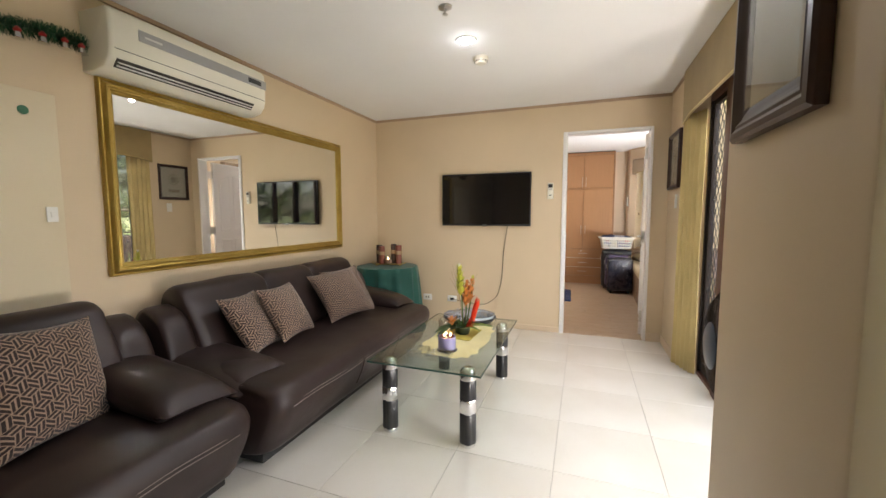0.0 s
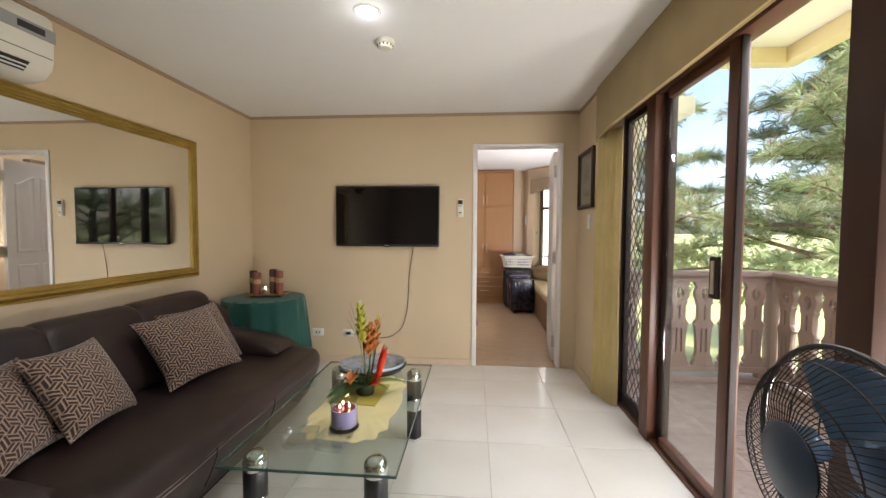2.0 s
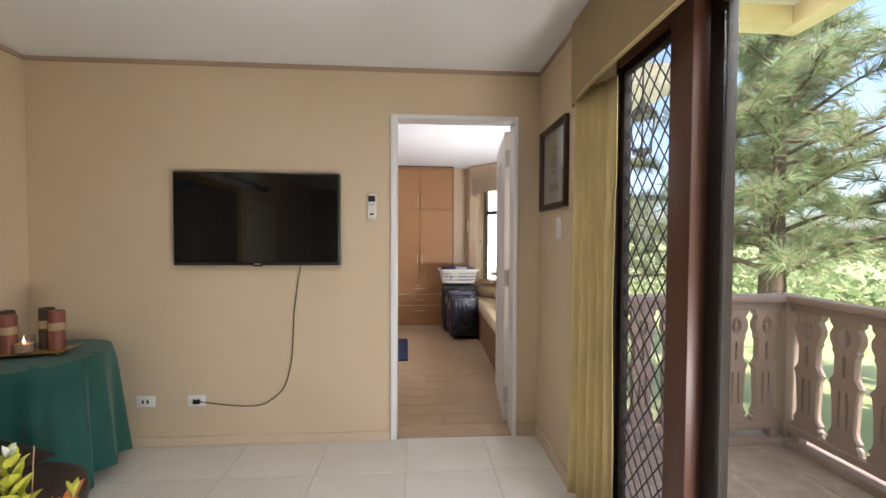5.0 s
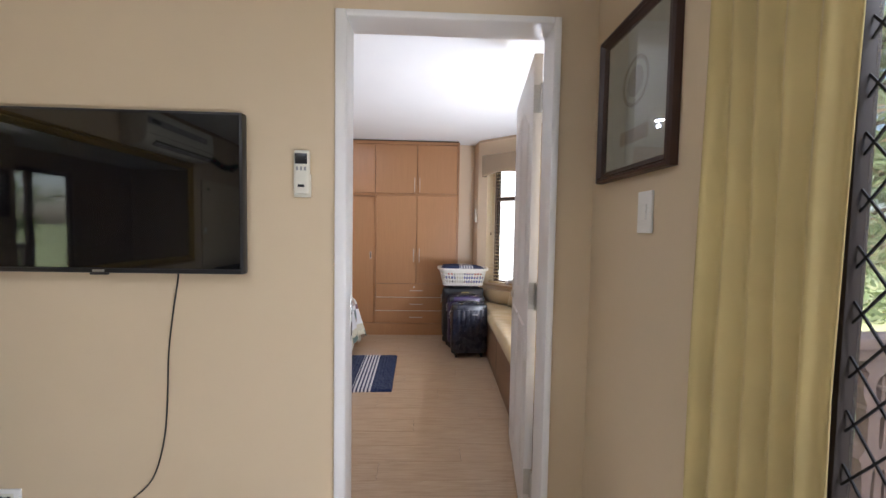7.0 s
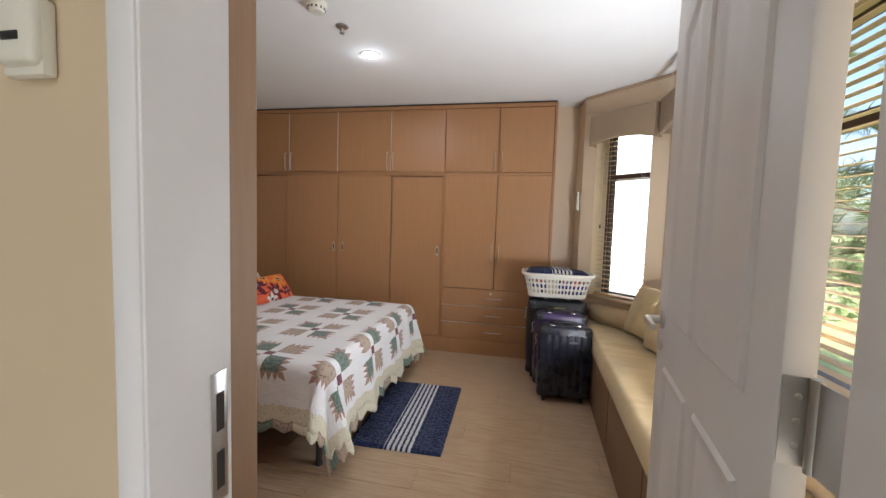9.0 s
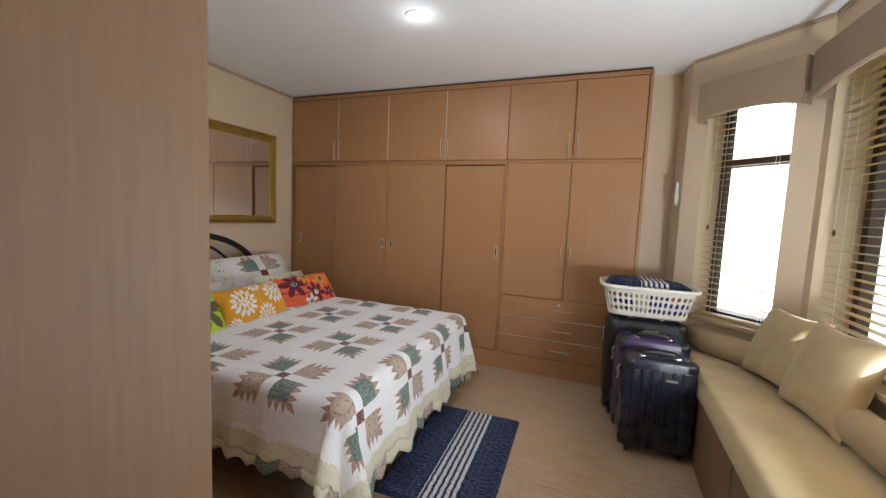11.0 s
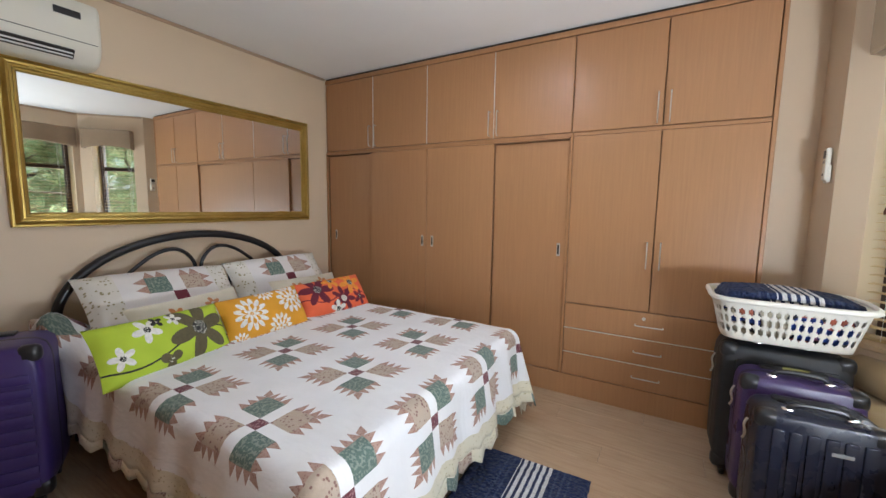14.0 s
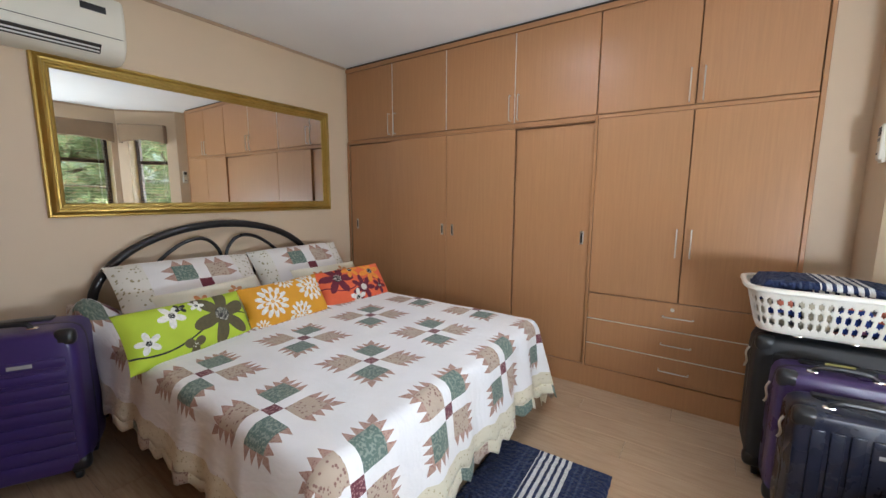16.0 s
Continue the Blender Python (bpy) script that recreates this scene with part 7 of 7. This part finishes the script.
# -- on the side table --
def candle_set():
    z = 0.6965
    t = thing("candle_tray", (-1.665, 4.515, z), "gilt metal tray with scrolled handles on the green cloth", "tray", turn=14)
    part("tray", box((-0.155, -0.065, 0.012), (0.155, 0.065, 0.020), 0.003), M_GOLD, t)
    for s in (-1, 1):
        part("scroll_handle", tube(smooth_path([(s * 0.15, -0.05, 0.016), (s * 0.185, -0.045, 0.030), (s * 0.20, 0, 0.040), (s * 0.185, 0.045, 0.030), (s * 0.15, 0.05, 0.016)], 4), 0.004, 6), M_BRASS, t)
        for sy in (-1, 1):
            part("foot", turned([(0.006, 0), (0.009, 0.006), (0.005, 0.013)], 8, (s * 0.13, sy * 0.05, 0)), M_BRASS, t)
    zt = z + 0.020
    for x, y, r, h, mat, lab in ((-1.800, 4.530, 0.033, 0.205, M_BARKWAX, "tall dark brown pillar candle on the tray"), (-1.735, 4.470, 0.034, 0.195, M_REDWAX, "rust red pillar candle with a straw band"),
                                 (-1.635, 4.565, 0.033, 0.215, M_BARKWAX, "tall dark brown pillar candle behind the votive"), (-1.560, 4.535, 0.034, 0.205, M_REDWAX, "rust red pillar candle wrapped in straw")):
        c = thing("pillar_candle", (x, y, zt), lab, "candle", "pillar candles")
        part("wax", turned([(r, 0), (r, h - 0.006), (r - 0.005, h), (0.004, h - 0.004)], 20), mat, c)
        part("wick", tube([(0, 0, h - 0.006), (0.001, 0, h + 0.008)], 0.0012, 5), M_DARK, c)
        part("band", turned([(r + 0.0015, h * 0.50), (r + 0.003, h * 0.53), (r + 0.003, h * 0.67), (r + 0.0015, h * 0.70)], 20, caps=False), M_STRAW, c, "straw band")
    v = thing("votive_glass", (-1.648, 4.455, zt), "small clear votive glass with a lit candle", "candle")
    part("glass", turned([(0.036, 0), (0.042, 0.01), (0.042, 0.092), (0.039, 0.093), (0.039, 0.012), (0.002, 0.006)], 20), M_CLEAR, v)
    part("wax", turned([(0.037, 0.012), (0.037, 0.052), (0.002, 0.051)], 18), M_WAX, v)
    part("flame", turned([(0.0005, 0.053), (0.005, 0.060), (0.0035, 0.069), (0.0003, 0.079)], 8), M_FLAME, v)


M_BRASS = metal("brass", (0.55, 0.38, 0.14), 0.3)
M_BARKWAX = paint("dark_brown_wax", (0.060, 0.034, 0.022), 0.6, 0.3, 0.5, 60)
M_REDWAX = paint("rust_wax", (0.215, 0.062, 0.036), 0.5, 0.3, 0.4, 60)
M_STRAW = paint("straw", (0.42, 0.29, 0.16), 0.8, 0.25, 0.5, 200)
M_WAX = paint("amber_wax", (0.40, 0.24, 0.15), 0.45, 0.05, 0)
M_FLAME = lamp_mat("candle_flame", (1.0, 0.60, 0.25), 7.0)
candle_set()


# -- on the coffee table --
TT = 0.451


def runner():
    n = 90
    ring = lambda k: [( -0.365 + k * (0.185 + 0.010 * math.cos(13 * a)) * (abs(math.cos(a)) ** 0.45) * math.copysign(1, math.cos(a)),
                        3.005 + k * (0.345 + 0.010 * math.cos(13 * a)) * (abs(math.sin(a)) ** 0.55) * math.copysign(1, math.sin(a))) for a in (2 * math.pi * i / n for i in range(n))]
    bm = loft([[(x, y, TT) for x, y in ring(1.0)], [(x, y, TT + 0.0015) for x, y in ring(0.99)], [(x, y, TT + 0.0015) for x, y in ring(0.5)]])
    tagged(new("table_runner", mesh_from(bm, "table_runner", cloth_mat("pale_yellow_lace", (0.66, 0.58, 0.28), 0.9, 300), 30)), "pale yellow scalloped runner across the glass table", "table runner")
    mt = box((-0.118, -0.130, 0), (0.118, 0.130, 0.003), 0.001, 1)
    ob = tagged(new("place_mat", mesh_from(mt, "place_mat", cloth_mat("mustard_mat", (0.42, 0.33, 0.02), 0.8, 400), 30)), "mustard yellow square mat under the flowers", "mat")
    ob.matrix_world = pose(-0.395, 3.105, TT + 0.002, 0, 0, -4)


runner()


def petal(base, tip, width, bm, curl=0.0, up=Vector((0, 0, 1))):
    """A pointed leaf or petal from base to tip with a keel."""
    base, tip = Vector(base), Vector(tip)
    d = tip - base
    side = d.cross(up)
    if side.length < 1e-4:
        side = d.orthogonal()
    side.normalize()
    nrm = side.cross(d).normalized()
    rings = []
    for f in (0.0, 0.15, 0.35, 0.6, 0.85, 1.0):
        w = width * (math.sin(math.pi * min(1, f * 0.92 + 0.08)) ** 0.8) if f < 1 else 0.0005
        p = base + d * f + nrm * curl * d.length * math.sin(math.pi * f * 0.8)
        rings.append([p - side * w + nrm * w * 0.3, p - nrm * w * 0.12, p + side * w + nrm * w * 0.3, p + nrm * w * 0.08])
    return loft(rings, bm)


def flowers():
    t = thing("flower_arrangement", (-0.372, 3.105, TT + 0.005), "tropical flower arrangement of heliconia and torch ginger", "flowers")
    part("pot", turned([(0.040, 0), (0.046, 0.006), (0.050, 0.050), (0.046, 0.052), (0.002, 0.046)], 20), paint("dark_pot", (0.03, 0.045, 0.02), 0.5), t)
    green = paint("stem_green", (0.09, 0.16, 0.03), 0.5, 0.2, 0)
    leaf = paint("leaf_green", (0.035, 0.085, 0.022), 0.4, 0.25, 0.1)
    paleleaf = paint("pale_leaf_green", (0.17, 0.26, 0.045), 0.4, 0.2, 0.1)
    lime = paint("lime_bract", (0.52, 0.52, 0.07), 0.45, 0.15, 0)
    orange = paint("orange_bract", (0.62, 0.22, 0.05), 0.45, 0.2, 0)
    scarlet = paint("scarlet_bract", (0.72, 0.050, 0.012), 0.4, 0.12, 0)
    white = paint("white_tip", (0.72, 0.72, 0.60), 0.5)
    rng = random.Random(9)

    def spike(base, top, n, r0, mat, tipmat, frac):
        st = part("stem", tube(smooth_path([base, (Vector(base) + Vector(top)) / 2 + Vector((0.006, 0, 0)), top], 5), 0.005, 6), green, t)
        b, tp = Vector(base), Vector(top)
        bm = bmesh.new()
        for i in range(n):
            f = frac + (1 - frac) * i / n
            p = b.lerp(tp, f)
            a = i * 2.6
            k = r0 * (1.15 - 0.6 * i / n)
            petal(p, p + Vector((math.cos(a) * k, math.sin(a) * k, k * 1.25)), k * 0.44, bm, 0.12)
        part("bract_spike", bm, mat, st)
        tm = bmesh.new()
        for i in range(4):
            a = i * 1.57
            petal(tp, tp + Vector((math.cos(a) * 0.012, math.sin(a) * 0.012, 0.030)), 0.007, tm)
        part("tip", tm, tipmat, st)
    spike((0.0, 0.0, 0.04), (-0.030, 0.01, 0.445), 26, 0.044, lime, white, 0.52)
    spike((0.012, 0.0, 0.04), (0.022, 0.02, 0.335), 16, 0.042, orange, orange, 0.48)
    spike((0.018, 0.01, 0.04), (0.060, 0.03, 0.365), 16, 0.040, orange, lime, 0.50)
    tg = bmesh.new()
    for i in range(12):
        a = i * 0.9
        petal((0.070 + 0.01 * math.cos(a), 0.0 + 0.01 * math.sin(a), 0.09), (0.112 + 0.009 * math.cos(a), 0.0 + 0.009 * math.sin(a), 0.215 + 0.004 * i), 0.019, tg, 0.03)
    part("torch_flower", tg, scarlet, t, "upright scarlet torch flower")
    part("stem", tube([(0.01, 0, 0.03), (0.05, 0, 0.07), (0.075, 0, 0.11)], 0.005, 6), green, t)
    of = bmesh.new()
    for i in range(16):
        a = i * 2.4
        petal((-0.062, -0.045, 0.060), (-0.062 + 0.048 * math.cos(a), -0.045 + 0.048 * math.sin(a), 0.082 + 0.035 * rng.random()), 0.011, of, 0.2)
    part("orange_flower", of, orange, t)
    rf = bmesh.new()
    for i in range(8):
        a = -0.8 + i * 0.25
        petal((0.030, -0.03, 0.05), (0.075 + 0.03 * math.cos(a), -0.045 + 0.045 * math.sin(a), 0.070 + 0.01 * i), 0.010, rf, 0.1)
    part("red_spray", rf, scarlet, t)
    for i, (x, y, z, w, mt) in enumerate(((-0.155, -0.135, 0.010, 0.036, leaf), (-0.115, -0.19, 0.008, 0.034, leaf), (-0.17, -0.06, 0.015, 0.030, leaf), (0.205, 0.03, 0.040, 0.026, paleleaf), (0.13, -0.03, 0.025, 0.020, paleleaf),
                                          (0.0, 0.13, 0.05, 0.030, leaf), (-0.12, 0.07, 0.05, 0.026, leaf))):
        lm = petal((0, 0, 0.045), (x, y, z), w, None, 0.10)
        part("leaf", lm, mt, t)
    sm = bmesh.new()
    for i in range(120):
        a, r = rng.random() * 6.28, 0.015 + 0.055 * rng.random()
        p = Vector((r * math.cos(a), r * math.sin(a), 0.045 + 0.05 * rng.random()))
        petal(p, p + Vector((rng.random() - 0.5, rng.random() - 0.5, rng.random() * 0.7)) * 0.035, 0.005, sm)
    part("filler_foliage", sm, leaf, t)
    bm = bmesh.new()
    for i in range(6):
        a = rng.random() * 6.28
        tube(smooth_path([(0, 0, 0.04), (0.03 * math.cos(a), 0.03 * math.sin(a), 0.25), (0.10 * math.cos(a), 0.09 * math.sin(a), 0.34 + 0.16 * rng.random())], 4), 0.0011, 4, bm)
    part("twigs", bm, M_STRAW, t)


flowers()


def oval_tray():
    t = thing("oval_tray", (-0.420, 3.44, TT), "oval blue-white dish under crinkled clear wrap", "tray", turn=18)
    def oval(k, z):
        return [(0.195 * k * math.cos(a), 0.150 * k * math.sin(a), z) for a in (2 * math.pi * i / 48 for i in range(48))]
    part("tray", loft([oval(0.80, 0.0), (oval(0.84, 0.004)), oval(0.98, 0.046), oval(1.0, 0.052), oval(0.97, 0.049), oval(0.80, 0.008), oval(0.3, 0.007)]), M_SILVER, t, "glazed blue-white dish")
    bm = bmesh.new()
    rows = []
    for k in (1.0, 0.96, 0.8, 0.6, 0.4, 0.2, 0.02):
        rows.append([(x, y, 0.056 + 0.034 * (1 - k) + 0.030 * noise.noise((x * 26, y * 26, 2)) * (1 if k < 0.95 else 0)) for x, y, _ in oval(k, 0)])
    loft(rows, bm)
    part("clear_wrap", bm, pane_mat("shiny_clear_wrap", (0.93, 0.95, 0.98), 0.22), t, "crinkled shiny clear wrap", smooth=12)
    part("base_rim", loft([oval(0.86, -0.0), oval(1.03, 0.030), oval(1.03, 0.036), oval(0.95, 0.034)], caps=False), M_BLACK_PLASTIC, t, "dark outer rim")
    for x, y, r in ((-0.08, 0.0, 0.055), (0.05, 0.045, 0.05), (0.06, -0.05, 0.05)):
        part("dish", turned([(r * 0.6, 0.009), (r, 0.026), (r * 0.94, 0.026), (r * 0.5, 0.014), (0.002, 0.013)], 20, (x, y, 0)), M_BLUEWARE, t, "pale blue dish")


M_SILVER = paint("blue_white_glaze", (0.56, 0.64, 0.72), 0.15, 0.25, 0.1, 40)
M_BLUEWARE = paint("pale_blue_ware", (0.46, 0.58, 0.66), 0.25, 0.1, 0)
oval_tray()


def jar_candle():
    t = thing("jar_candle", (-0.366, 2.765, TT + 0.002), "lilac jar candle with three lit wicks on the runner", "candle")
    part("coaster", turned([(0.060, 0), (0.062, 0.003), (0.060, 0.005), (0.002, 0.005)], 28), M_BLACK_PLASTIC, t, "thin dark coaster")
    part("jar", turned([(0.052, 0.005), (0.056, 0.009), (0.056, 0.122), (0.053, 0.122), (0.053, 0.014), (0.002, 0.012)], 28), M_CLEAR, t, "clear glass jar")
    part("wax", turned([(0.0522, 0.013), (0.0522, 0.084), (0.002, 0.082)], 28), paint("lilac_wax", (0.36, 0.32, 0.55), 0.4, 0.05, 0), t, "lilac wax")
    part("melted_pool", turned([(0.049, 0.0825), (0.048, 0.0838), (0.002, 0.0840)], 24), paint("wine_wax", (0.16, 0.03, 0.06), 0.12, 0.1, 0), t, "wine red melted pool")
    for i in range(3):
        a = i * 2.094
        x, y = 0.022 * math.cos(a), 0.022 * math.sin(a)
        part("wick", tube([(x, y, 0.080), (x, y, 0.089)], 0.0012, 5), M_DARK, t)
        part("flame", turned([(0.0005, 0.088), (0.0040, 0.093), (0.0028, 0.100), (0.0003, 0.107)], 8, (x, y, 0)), M_FLAME, t)


jar_candle()


def ashtray(x, y, rz, label):
    t = thing("ashtray", (x, y, TT), label, "ashtray", "glass ashtrays", rz)
    s = 0.062

    def sq(k, z):
        return [(k * s * (abs(math.cos(a)) ** 0.3) * math.copysign(1, math.cos(a)), k * s * (abs(math.sin(a)) ** 0.3) * math.copysign(1, math.sin(a)), z) for a in (2 * math.pi * (i + 0.5) / 32 for i in range(32))]
    part("bowl", loft([sq(0.9, 0.0), sq(0.96, 0.006), sq(1.06, 0.030), sq(1.0, 0.032), sq(0.80, 0.012), sq(0.2, 0.010)]), M_GLASSY, t, "thick clear glass bowl")
    for i in range(4):
        a = math.pi / 2 * i
        part("notch", box((math.cos(a) * s - 0.007, math.sin(a) * s - 0.007, 0.029), (math.cos(a) * s + 0.007, math.sin(a) * s + 0.007, 0.036), 0.003), M_GLASSY, t)


M_GLASSY = pane_mat("thick_clear_glass", (0.93, 0.95, 0.95), 0.16)
ashtray(-0.50, 2.645, 12, "clear square glass ashtray on the coffee table")
ashtray(-0.365, 2.635, -6, "second clear glass ashtray beside the candle")


# ---- pieces of the floors ----
def floor_pieces(parent_name, name, x0, x1, y0, y1, xs0, ys0, sx, sy, gap, top, thick, mat, stagger=False, axis_rows=False):
    """Tiles or planks of one size on a grid that starts at (xs0, ys0), cut at the room's edges."""
    parent = bpy.data.objects[parent_name]
    shared = {}
    j = math.floor((y0 - ys0) / sy)
    while ys0 + j * sy < y1:
        off = ((j * 0.382) % 1.0) * sx if stagger else 0.0
        i = math.floor((x0 - xs0 - off) / sx)
        while xs0 + off + i * sx < x1:
            a, b = max(x0, xs0 + off + i * sx + gap / 2), min(x1, xs0 + off + (i + 1) * sx - gap / 2)
            c, d = max(y0, ys0 + j * sy + gap / 2), min(y1, ys0 + (j + 1) * sy - gap / 2)
            if b - a > 0.01 and d - c > 0.01:
                key = (round(b - a, 4), round(d - c, 4))
                if key not in shared:
                    shared[key] = mesh_from(box((-key[0] / 2, -key[1] / 2, -thick), (key[0] / 2, key[1] / 2, 0), 0.0012, 1), name, mat)
                ob = new(name, shared[key])
                ob.parent = parent
                ob.matrix_basis = pose((a + b) / 2, (c + d) / 2, top)
            i += 1
        j += 1


floor_pieces("floor_living", "tile", -2.015, 1.255, -1.595, 4.890, 0.270, 0.020, 0.5, 0.5, 0.003, 0.0, 0.008, M_TILE)
floor_pieces("floor_bedroom", "plank", -2.345, 1.650, 4.897, 8.23, -2.345, 4.897, 1.21, 0.165, 0.0012, 0.0, 0.008, M_LAMINATE, True)
floor_pieces("balcony_floor", "tile", 1.385, BX - 0.042, -1.25, BY - 0.042, 1.385, 0.25, 0.40, 0.40, 0.004, BZ, 0.010, M_STONE)
